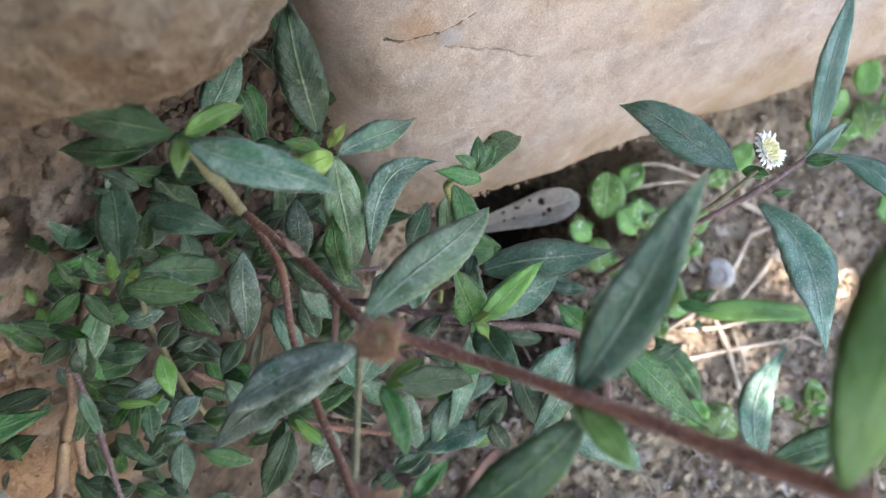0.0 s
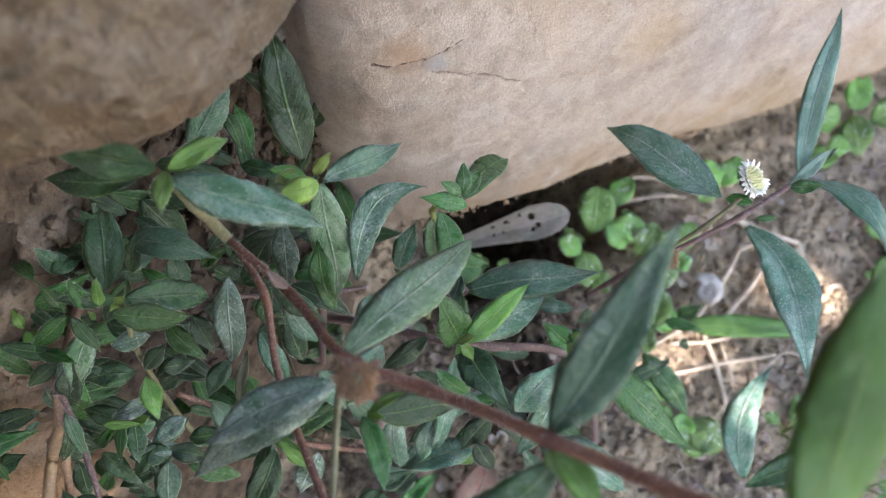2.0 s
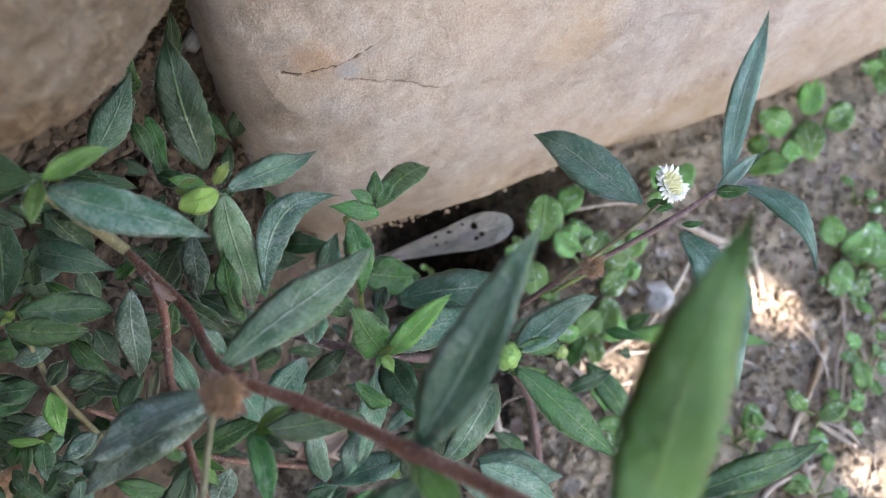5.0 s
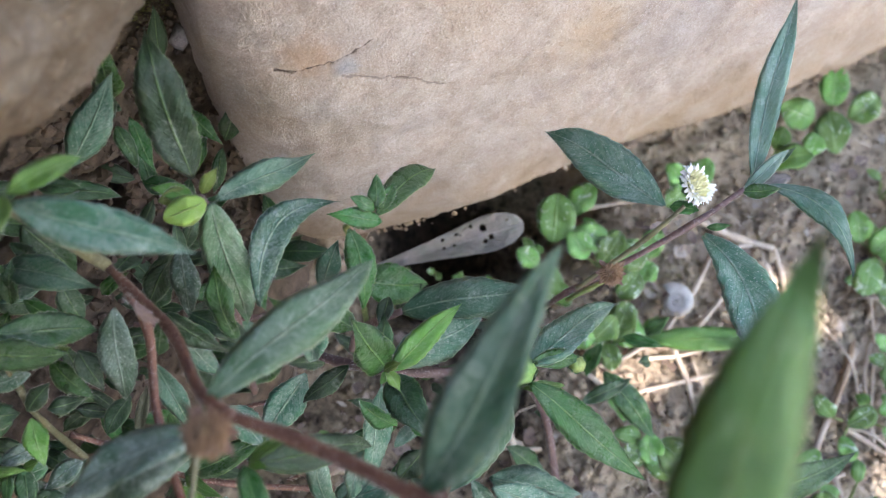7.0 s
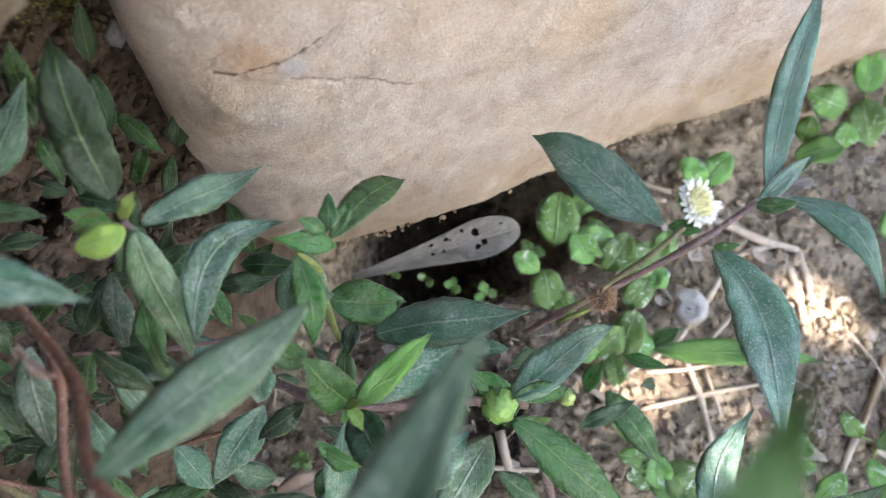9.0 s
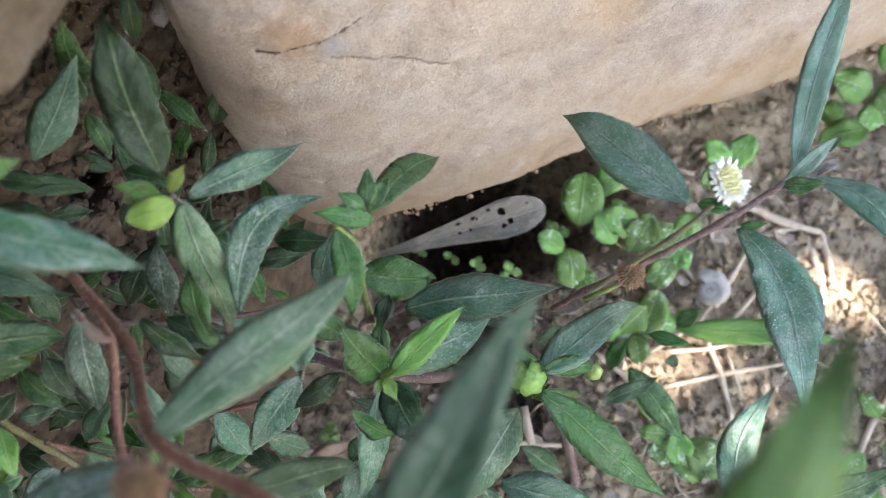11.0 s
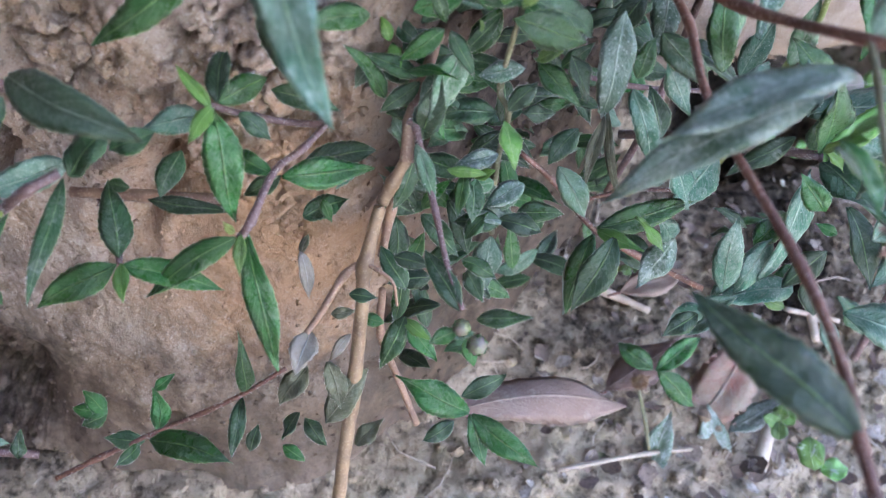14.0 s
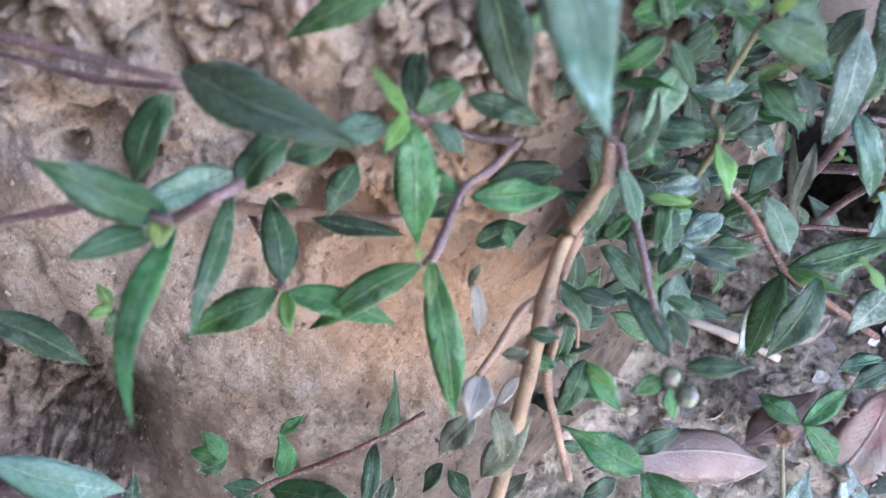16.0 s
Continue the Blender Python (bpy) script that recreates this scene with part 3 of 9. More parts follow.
def leaf(plant, base, tip, width, up, material, sweep=0.0, bend=0.07, rnd=0.0, ragged=0.0, fold=0.28, name="leaf"):
    """A lance-shaped blade with a keeled midrib, a toothed and wavy edge and a thin body."""
    rng = random.Random(int(1e6 * (base[0] + 3 * base[1] + 7 * tip[0] + 11 * tip[2])))
    b, t = Vector(base), Vector(tip)
    axis = t - b
    ln = axis.length
    if rnd < 0.3 and not ragged:
        width = 0.92 * min(width, 0.55 * ln)
    n = Vector(up)
    side = axis.cross(n).normalized()
    n = side.cross(axis).normalized()
    big = width > 0.0035
    rows, cols = (29 if big else 13), (-1.0, -0.66, -0.33, 0.0, 0.33, 0.66, 1.0)
    teeth, ph, wob = rng.uniform(9, 13), rng.uniform(0, 6), rng.uniform(0.6, 1.6)
    twist, curl = rng.uniform(-0.35, 0.35), rng.uniform(0.0, 0.10) * (bend > 0.02)
    fold = fold * rng.uniform(0.7, 2.2)
    p, q = 0.84 + rng.uniform(-0.1, 0.12) - 0.35 * rnd, 1.20 + rng.uniform(-0.12, 0.16) - 0.72 * rnd
    top = (p / (p + q)) ** p * (q / (p + q)) ** q
    verts, uvs = [], []
    rim = []
    for i in range(rows):
        s = i / (rows - 1)
        w = width / 2 * (max(s, 0.012) ** p * max(1 - s, 0.0) ** q / top)
        w *= 1 + (0.045 if big else 0.02) * (1 - 2 * ((teeth * s + ph) % 1.0)) * (0.15 < s < 0.97) * (1 - rnd)
        w *= 1 + 0.05 * math.sin(9 * s + ph)
        c = b + axis * s + n * (bend * ln * 4 * s * (1 - s) - curl * ln * (s ** 3 - s)) + side * (sweep * ln * 4 * s * (1 - s) + 0.012 * ln * math.sin(6 * s + ph))
        a = twist * (s - 0.4)
        sd, nn = side * math.cos(a) + n * math.sin(a), n * math.cos(a) - side * math.sin(a)
        wave = 0.075 * width * wob
        for k, v in enumerate(cols):
            cut = 1 - ragged * rng.random() * (abs(v) == 1)
            lift = fold * abs(v) * w + wave * abs(v) * math.sin(11 * s + ph + 2 * v) - 0.30 * w * (abs(v) ** 2)
            verts.append(c + sd * (v * w * cut) + nn * lift)
            uvs.append((s, 0.5 + v / 2))
            rim.append(abs(v) == 1 or i in (0, rows - 1))
    m = len(cols)
    faces = grid_faces(rows, m)
    back = {}
    for i, r in enumerate(rim):
        if r:
            back[i] = i
        else:
            back[i] = len(verts)
            verts.append(verts[i] - n * min(0.0004, 0.05 * width))
            uvs.append(uvs[i])
    faces += [tuple(back[k] for k in reversed(f)) for f in faces]
    # a fringe of short pale hairs along the edge of the blade
    blade = len(faces)
    if name == "leaf" and width > 0.0028:
        for i in range(2, rows - 1):
            for k in (0, m - 1):
                for _ in range(1 + (rng.random() < 0.3) - (rng.random() < 0.35)):
                    j = i * m + k
                    root = verts[j].lerp(verts[j + m], rng.random()) if i < rows - 2 else verts[j]
                    out = (verts[j] - verts[i * m + 3]).normalized()
                    tip = root + (out + axis.normalized() * rng.uniform(0.1, 1.2) + n * rng.uniform(-0.3, 0.6)).normalized() * rng.uniform(0.00015, 0.0005)
                    e = axis.normalized() * 0.000045
                    q = len(verts)
                    verts += [root - e - out * 0.0001, root + e - out * 0.0001, tip]
                    uvs += [(0.5, 1.0)] * 3
                    faces.append((q, q + 1, q + 2))
    ob = mesh(name, verts, faces, material, None, uvs)
    if len(faces) > blade:
        ob.data.materials.append(M_HAIR)
        for poly in ob.data.polygons[blade:]:
            poly.material_index = 1
    return child(ob, plant)


def smooth_path(pts, step=6):
    pts = [Vector(p) for p in pts]
    ext = [2 * pts[0] - pts[1]] + pts + [2 * pts[-1] - pts[-2]]
    path = []
    for i in range(1, len(ext) - 2):
        p0, p1, p2, p3 = ext[i - 1:i + 3]
        for k in range(step):
            t = k / step
            path.append(0.5 * (2 * p1 + (p2 - p0) * t + (2 * p0 - 5 * p1 + 4 * p2 - p3) * t * t + (3 * p1 - p0 - 3 * p2 + p3) * t ** 3))
    return path + [pts[-1]]


def tube(path, r0, r1, sides=9, bumps=0.12, knots=()):
    verts, faces = [], []
    n = len(path)
    ref = Vector((0.3, 0.5, 0.8))
    for i, p in enumerate(path):
        d = (path[min(i + 1, n - 1)] - path[max(i - 1, 0)]).normalized()
        a = d.cross(ref).normalized()
        b = d.cross(a)
        r = r0 + (r1 - r0) * i / (n - 1)
        for k in knots:
            r *= 1 + 0.3 * math.exp(-((i - k) / 1.3) ** 2)
        for j in range(sides):
            g = 2 * math.pi * j / sides
            rr = r * (1 + bumps * noise.noise(Vector((p.x * 400 + j, p.y * 400, p.z * 400))))
            verts.append(p + (a * math.cos(g) + b * math.sin(g)) * rr)
    for i in range(n - 1):
        for j in range(sides):
            k = (j + 1) % sides
            faces.append((i * sides + j, i * sides + k, (i + 1) * sides + k, (i + 1) * sides + j))
    faces.append(tuple(range(sides))[::-1])
    faces.append(tuple((n - 1) * sides + j for j in range(sides)))
    return verts, faces


def hairs(plant, path, r0, r1, count, length=0.0006):
    rng = random.Random(len(path) * 7 + count)
    v, f = [], []
    for _ in range(count):
        s = rng.random() * (len(path) - 1.001)
        i = int(s)
        p = path[i].lerp(path[i + 1], s - i)
        d = (path[i + 1] - path[i]).normalized()
        o = d.cross(Vector((rng.gauss(0, 1), rng.gauss(0, 1), rng.gauss(0, 1)))).normalized()
        r = r0 + (r1 - r0) * s / len(path)
        root = p + o * r * 0.95
        end = root + (o * 0.75 + d * rng.uniform(0.2, 0.9)).normalized() * length * rng.uniform(0.5, 1.2)
        x = d.cross(o) * 0.00004
        k = len(v)
        v += [root + x, root - x, root + d * 0.00007, end]
        f += [(k, k + 1, k + 3), (k + 1, k + 2, k + 3), (k + 2, k, k + 3)]
    return tagged(child(mesh("hairs", v, f, M_HAIR, smooth=False), plant), kind="stuff")


def stem(plant, pts, r0, r1, material, name="stem"):
    path = smooth_path(pts)
    v, f = tube(path, r0, r1, knots=range(6, len(path) - 2, 12))
    ob = child(mesh(name, v, f, material), plant)
    if material is M_STEM or material is M_PURPLE:
        hairs(ob, path, r0, r1, 34 * len(path) if r1 > 0.0012 else 12 * len(path))
    return ob


def frame_of(axis):
    a = Vector(axis).normalized()
    u = a.cross(Vector((0.31, 0.8, 0.2))).normalized()
    return a, u, a.cross(u)


def spikes(v, f, root, tip, r, sides=4):
    d = (tip - root).normalized()
    a, u, w = frame_of(d)
    k = len(v)
    for s, rr in ((0.0, r), (0.6, r * 1.1)):
        for j in range(sides):
            g = 2 * math.pi * j / sides
            v.append(root.lerp(tip, s) + (u * math.cos(g) + w * math.sin(g)) * rr)
    v.append(tip)
    for j in range(sides):
        m = (j + 1) % sides
        f += [(k + j, k + m, k + sides + m, k + sides + j), (k + sides + j, k + sides + m, k + 2 * sides)]


def dead_head(plant, at, r, axis=(-0.1, -0.6, 0.75)):
    """A withered flower head: a brown dome of close-set seeds over dry sepals."""
    c = Vector(at)
    a, u, w = frame_of(axis)
    v, f = [], []
    count = 90
    for i in range(count):
        h = 1 - i / count * 1.05
        g = i * 2.39996
        s = math.sqrt(max(0, 1 - h * h))
        d = a * max(h, -0.1) * 0.75 + (u * math.cos(g) + w * math.sin(g)) * s
        spikes(v, f, c + d * r * 0.55, c + d * r * (0.95 + 0.12 * math.sin(i * 7.3)), r * 0.085)
    head = child(mesh("seed_head", v, f, M_BROWN, smooth=False, label="withered brown seed head"), plant)
    tagged(head, kind="stuff")
    for i in range(8):
        g = 2 * math.pi * i / 8 + 0.3
        o = u * math.cos(g) + w * math.sin(g)
        leaf(head, c - a * r * 0.4 + o * r * 0.3, c - a * r * 0.15 + o * r * (1.25 + 0.2 * math.sin(i * 3)), r * 0.55, a, M_SEPAL, bend=-0.05, name="sepal")
    return head


def bud(plant, at, r, material, axis=(0.1, -0.5, 0.85)):
    c = Vector(at)
    a, u, w = frame_of(axis)
    v = []
    for i in range(10):
        b = math.pi * i / 9
        for j in range(14):
            g = 2 * math.pi * j / 14
            rr = r * math.sin(b) * (1 + 0.06 * math.cos(7 * g)) * (1.0 - 0.15 * math.cos(b))
            v.append(c + a * (math.cos(b) * r * 1.05) + (u * math.cos(g) + w * math.sin(g)) * rr)
    f = [(i * 14 + j, (i + 1) * 14 + j, (i + 1) * 14 + (j + 1) % 14, i * 14 + (j + 1) % 14) for i in range(9) for j in range(14)]
    ob = child(mesh("bud", v, f, material), plant)
    for i in range(6):
        g = 2 * math.pi * i / 6
        o = u * math.cos(g) + w * math.sin(g)
        leaf(ob, c - a * r * 0.95 + o * r * 0.35, c + a * r * 0.75 + o * r * 0.80, r * 1.0, o, M_MID, bend=0.2, name="sepal")
    return ob


def flower_head(plant, at, r, axis=(0.6, -0.11, 0.79)):
    """A small daisy-like head: cream disc florets and a ring of short white rays."""
    c = Vector(at)
    a, u, w = frame_of(axis)
    v, f = tube([c - a * r * 0.5, c - a * r * 0.3, c, c + a * r * 0.15], r * 0.25, r * 0.72, 14)
    head = child(mesh("flower_head", v, f, M_GREENSTEM, label="white daisy-like flower head"), plant)
    v, f = [], []
    for i in range(70):
        q = math.sqrt((i + 0.5) / 70)
        g = i * 2.39996
        o = (u * math.cos(g) + w * math.sin(g)) * q * r * 0.68
        root = c + o + a * r * 0.25 * (1 - q * q)
        spikes(v, f, root, root + a * r * (0.3 + 0.12 * math.sin(i * 5.1)) + o * 0.14, r * 0.07, 5)
    child(mesh("disc", v, f, M_FLORET, smooth=False, label="cream-yellow disc florets"), head)
    rng = random.Random(4)
    for i in range(96):
        g = 2 * math.pi * i / 48 + rng.uniform(-0.07, 0.07)
        o = u * math.cos(g) + w * math.sin(g)
        rise = rng.uniform(-0.1, 0.2) + 0.3 * (i % 2)
        leaf(head, c + o * r * 0.55 + a * r * 0.05, c + o * r * rng.uniform(0.88, 1.14) + a * r * rise, r * 0.2, a, M_PETAL, bend=0.1, rnd=1.0, name="petal")
    for i in range(8):
        g = 2 * math.pi * i / 8
        o = u * math.cos(g) + w * math.sin(g)
        leaf(head, c - a * r * 0.35 + o * r * 0.15, c + o * r * 0.95 - a * r * 0.1, r * 0.5, o + a, M_MID, bend=-0.1, name="sepal")
    return head


def holed_leaf(plant, base, tip, width):
    """A faded leaf lying flat, eaten through in several places."""
    b, t = Vector(base), Vector(tip)
    axis = t - b
    n = Vector((0.05, -0.45, 0.9))
    side = axis.cross(n).normalized()
    n = side.cross(axis).normalized()
    holes = [(0.75, -0.38, 0.036), (0.78, 0.2, 0.028), (0.74, 0.36, 0.024), (0.58, -0.6, 0.02), (0.49, -0.6, 0.02), (0.68, -0.72, 0.018), (0.90, -0.55, 0.013), (0.55, 0.1, 0.016), (0.485, 0.1, 0.02), (0.6, -0.45, 0.012)]
    rows, m = 100, 31
    asp = width / 2 / axis.length
    verts, uvs, faces = [], [], []
    for i in range(rows):
        s = i / (rows - 1)
        w = width / 2 * min(1.0, 0.16 + 1.25 * s ** 1.3) * max(0.0, 1 - ((s - 0.78) / 0.22) ** 2 if s > 0.78 else 1) ** 0.5
        for j in range(m):
            v = -1 + 2 * j / (m - 1)
            verts.append(b + axis * s + side * (v * w) + n * (0.25 * abs(v) * w + 0.0006 * math.sin(9 * s) + 0.0016 * math.sin(3.1 * s) + 0.0007 * fbm((20 * s, 3 * v, 1), 0.5, 3) * abs(v)))
            uvs.append((s, 0.5 + v / 2))
    for i in range(rows - 1):
        for j in range(m - 1):
            s, v = (i + 0.5) / (rows - 1), -1 + 2 * (j + 0.5) / (m - 1)
            if any(((s - h[0]) ** 2 + ((v - h[1]) * asp) ** 2) < (h[2] * 0.62) ** 2 for h in holes):
                continue
            k = i * m + j
            faces.append((k, k + m, k + m + 1, k + 1))
    top = len(verts)
    verts += [v - n * 0.00035 for v in verts]
    uvs += uvs
    edge = collections.Counter(tuple(sorted((f[i], f[(i + 1) % 4]))) for f in faces for i in range(4))
    rim = [(f[i], f[(i + 1) % 4]) for f in faces for i in range(4) if edge[tuple(sorted((f[i], f[(i + 1) % 4])))] == 1]
    faces += [tuple(i + top for i in reversed(f)) for f in faces] + [(p, p + top, q + top, q) for p, q in rim]
    return child(mesh("blade", verts, faces, M_HOLED, None, uvs), plant)


def snail_shell(at, r):
    """A small flat coiled shell lying on its side."""
    c = Vector(at)
    a, u, w = frame_of((-0.25, -0.35, 0.9))
    verts, n, k = [], 72, 10
    for i in range(n):
        t = i / (n - 1)
        g = 2 * math.pi * 2.9 * t
        rad = r * 0.62 * math.exp(-1.9 * (1 - t))
        thick = r * 0.42 * math.exp(-1.9 * (1 - t)) + 0.0001
        o = u * math.cos(g) + w * math.sin(g)
        p = c + o * rad + a * (r * 0.28 * (1 - t))
        for j in range(k):
            h = 2 * math.pi * j / k
            verts.append(p + (o * math.cos(h) + a * math.sin(h)) * thick * (1 + 0.03 * math.sin(i * 2.1)))
    faces = [(i * k + j, (i + 1) * k + j, (i + 1) * k + (j + 1) % k, i * k + (j + 1) % k) for i in range(n - 1) for j in range(k)]
    faces.append(tuple(range(k)))
    ob = mesh("snail_shell", verts, faces, M_SHELL)
    return tagged(ob, "small empty pale grey coiled snail shell on the soil", "snail shell")

# ---- the plants ----

tall = thing("herb", "dusty herb with a thick hairy red-brown stem leaning over the others", "plant", (-0.0040, -0.0120, 0.1000))
stem(tall, [(-0.0458, 0.0897, 0.1413), (-0.0446, 0.0919, 0.1300), (-0.0440, 0.0970, 0.1086)], 0.0012, 0.0013, M_OLIVE, "stem")
stem(tall, [(-0.0440, 0.0970, 0.1086), (-0.0273, 0.0808, 0.1133), (-0.0141, 0.0620, 0.1273), (0.0006, 0.0548, 0.1306), (0.0115, 0.0489, 0.1353), (0.0195, 0.0437, 0.1398), (0.0285, 0.0385, 0.1442), (0.0407, 0.0302, 0.1521), (0.0512, 0.0227, 0.1604)], 0.0009, 0.0013, M_STEM, "stem")
stem(tall, [(-0.0426, 0.0960, 0.1080), (-0.0349, 0.0848, 0.1050), (-0.0300, 0.0660, 0.1030), (-0.0160, 0.0356, 0.1031), (-0.0094, 0.0187, 0.1006), (-0.0095, 0.0085, 0.1030), (-0.0040, -0.0120, 0.1000)], 0.0008, 0.0009, M_STEM, "branch")
leaf(tall, (-0.0458, 0.0904, 0.1417), (-0.0189, 0.0876, 0.1293), 0.0091, (-0.00, -0.54, 0.84), M_GLOSSY, bend=0.05)
leaf(tall, (-0.0490, 0.0932, 0.1411), (-0.0711, 0.0983, 0.1418), 0.0086, (-0.09, -0.74, 0.67), M_LEAF)
leaf(tall, (-0.0471, 0.0923, 0.1417), (-0.0372, 0.1009, 0.1397), 0.0049, (0.34, -0.36, 0.87), M_FRESH)
leaf(tall, (-0.0469, 0.0913, 0.1424), (-0.0463, 0.0821, 0.1417), 0.0041, (0.21, -0.41, 0.89), M_FRESH)
leaf(tall, (-0.0563, 0.0963, 0.1314), (-0.0771, 0.0990, 0.1273), 0.0066, (0.27, -0.53, 0.80), M_LEAF)
leaf(tall, (-0.0135, 0.0619, 0.1278), (0.0099, 0.0935, 0.1150), 0.0094, (-0.03, -0.27, 0.96), M_DUSTY, bend=0.04, rnd=0.35)
leaf(tall, (-0.0153, 0.0580, 0.1244), (-0.0417, 0.0497, 0.1123), 0.0089, (0.10, 0.10, 0.99), M_SOOTY)
leaf(tall, (-0.0169, 0.0595, 0.1184), (-0.0479, 0.0482, 0.0948), 0.0084, (0.09, -0.23, 0.97), M_SOOTY)
leaf(tall, (0.0206, 0.0441, 0.1399), (0.0389, 0.0690, 0.1640), 0.0100, (-0.18, -0.30, 0.94), M_BLUE, bend=0.03)
leaf(tall, (0.0211, 0.0416, 0.1403), (0.0282, 0.0317, 0.1404), 0.0056, (-0.12, -0.15, 0.98), M_FRESH)
leaf(tall, (0.0200, 0.0423, 0.1395), (0.0210, 0.0381, 0.1394), 0.0025, (0.23, -0.27, 0.93), M_FRESH)
leaf(tall, (-0.0114, 0.0562, 0.1107), (-0.0066, 0.0416, 0.1104), 0.0054, (0.41, -0.41, 0.81), M_MID)
leaf(tall, (-0.0103, 0.0568, 0.1111), (-0.0030, 0.0599, 0.1151), 0.0027, (0.19, 0.12, 0.97), M_FRESH)
leaf(tall, (-0.0110, 0.0574, 0.1092), (-0.0070, 0.0552, 0.1125), 0.0023, (-0.35, -0.16, 0.92), M_FRESH)
leaf(tall, (-0.0105, 0.0580, 0.1061), (0.0072, 0.0690, 0.0776), 0.0075, (-0.04, -0.18, 0.98), M_LEAF)
stem(tall, [(-0.0141, 0.0613, 0.1275), (-0.0143, 0.0529, 0.1285), (-0.0142, 0.0435, 0.1278), (-0.0141, 0.0336, 0.1279)], 0.00055, 0.0006, M_OLIVE, "stalk")
leaf(tall, (0.0437, 0.0226, 0.1682), (0.0577, 0.0569, 0.1883), 0.0116, (-0.16, -0.31, 0.94), M_NEAR, bend=0.03, fold=0.1)
leaf(tall, (0.0219, 0.0408, 0.1371), (-0.0013, 0.0244, 0.1218), 0.0096, (0.11, -0.22, 0.97), M_LEAF)
leaf(tall, (-0.0095, 0.0085, 0.1030), (-0.0340, 0.0290, 0.1030), 0.0103, (-0.18, -0.28, 0.94), M_LEAF)
dead_head(tall, (-0.0102, 0.0534, 0.1378), 0.0040)
dead_head(tall, (-0.0104, 0.0293, 0.1259), 0.0042)

mid_herb = thing("herb", "dark green herb with lime buds growing against the boulder", "plant", (-0.0344, 0.1034, 0.0179))
stem(mid_herb, [(-0.0267, 0.1113, 0.1109), (-0.0262, 0.1119, 0.1036), (-0.0274, 0.1107, 0.0856), (-0.0302, 0.1034, 0.0525), (-0.0344, 0.1034, 0.0179)], 0.0008, 0.001, M_PURPLE, "stem")
leaf(mid_herb, (-0.0285, 0.1146, 0.1128), (-0.0343, 0.1340, 0.1359), 0.0114, (0.16, -0.39, 0.91), M_LEAF)
leaf(mid_herb, (-0.0238, 0.1117, 0.1088), (-0.0067, 0.1328, 0.0960), 0.0074, (0.09, -0.45, 0.89), M_BLUE)
leaf(mid_herb, (-0.0239, 0.1101, 0.1109), (-0.0230, 0.0993, 0.0751), 0.0105, (0.12, -0.52, 0.85), M_DUSTY)
leaf(mid_herb, (-0.0253, 0.1101, 0.1141), (-0.0210, 0.1122, 0.1200), 0.0032, (0.18, -0.51, 0.84), M_LIME)
leaf(mid_herb, (-0.0241, 0.1080, 0.1141), (-0.0320, 0.1039, 0.1140), 0.0062, (0.22, -0.38, 0.90), M_LIME, rnd=0.6)
leaf(mid_herb, (-0.0266, 0.1094, 0.1137), (-0.0354, 0.1108, 0.1156), 0.0042, (0.44, -0.28, 0.85), M_FRESH)
leaf(mid_herb, (-0.0275, 0.1106, 0.1133), (-0.0338, 0.1083, 0.1142), 0.0044, (0.49, -0.54, 0.68), M_LIME, rnd=0.5)
leaf(mid_herb, (-0.0171, 0.0957, 0.0919), (-0.0005, 0.1205, 0.0946), 0.0092, (0.21, -0.62, 0.76), M_GLOSSY, sweep=-0.26)
leaf(mid_herb, (-0.0551, 0.1197, 0.1102), (-0.0468, 0.1384, 0.1187), 0.0087, (0.45, -0.30, 0.84), M_BLUE)
leaf(mid_herb, (-0.0354, 0.1101, 0.0933), (-0.0346, 0.0984, 0.0808), 0.0075, (-0.11, -0.00, 0.99), M_SOOTY)
leaf(mid_herb, (-0.0328, 0.0960, 0.0886), (-0.0182, 0.0901, 0.0831), 0.0062, (0.40, -0.36, 0.84), M_LEAF)

bud_herb = thing("herb", "young green herb with a small leafy bud before the boulder", "plant", (-0.0010, 0.1207, 0.0166))
stem(bud_herb, [(0.0077, 0.1156, 0.0969), (0.0009, 0.1153, 0.0920), (0.0027, 0.1178, 0.0772), (0.0006, 0.1181, 0.0555), (-0.0010, 0.1207, 0.0166)], 0.0006, 0.0009, M_GREENSTEM, "stem")
leaf(bud_herb, (0.0024, 0.1102, 0.0994), (0.0049, 0.0959, 0.0889), 0.0068, (0.10, -0.40, 0.90), M_MID, sweep=-0.1, bend=0.12)
leaf(bud_herb, (0.0079, 0.1156, 0.0969), (0.0207, 0.1392, 0.0809), 0.0082, (-0.16, -0.48, 0.86), M_MID)
leaf(bud_herb, (0.0094, 0.1142, 0.0961), (-0.0022, 0.1131, 0.1010), 0.0051, (-0.07, -0.50, 0.86), M_MID)
leaf(bud_herb, (0.0080, 0.1153, 0.0989), (0.0028, 0.1168, 0.1021), 0.0037, (0.15, -0.37, 0.92), M_MID)
leaf(bud_herb, (0.0083, 0.1155, 0.0991), (0.0086, 0.1227, 0.1021), 0.0045, (-0.12, -0.73, 0.67), M_MID)
leaf(bud_herb, (0.0095, 0.1153, 0.0989), (0.0124, 0.1217, 0.1004), 0.0037, (0.09, -0.29, 0.95), M_MID)
leaf(bud_herb, (0.0015, 0.1172, 0.0630), (0.0015, 0.1202, 0.0832), 0.0070, (-0.05, -0.47, 0.88), M_DUSTY)
leaf(bud_herb, (-0.0091, 0.1166, 0.0580), (-0.0042, 0.1246, 0.0707), 0.0072, (-0.07, -0.51, 0.86), M_BLUE)

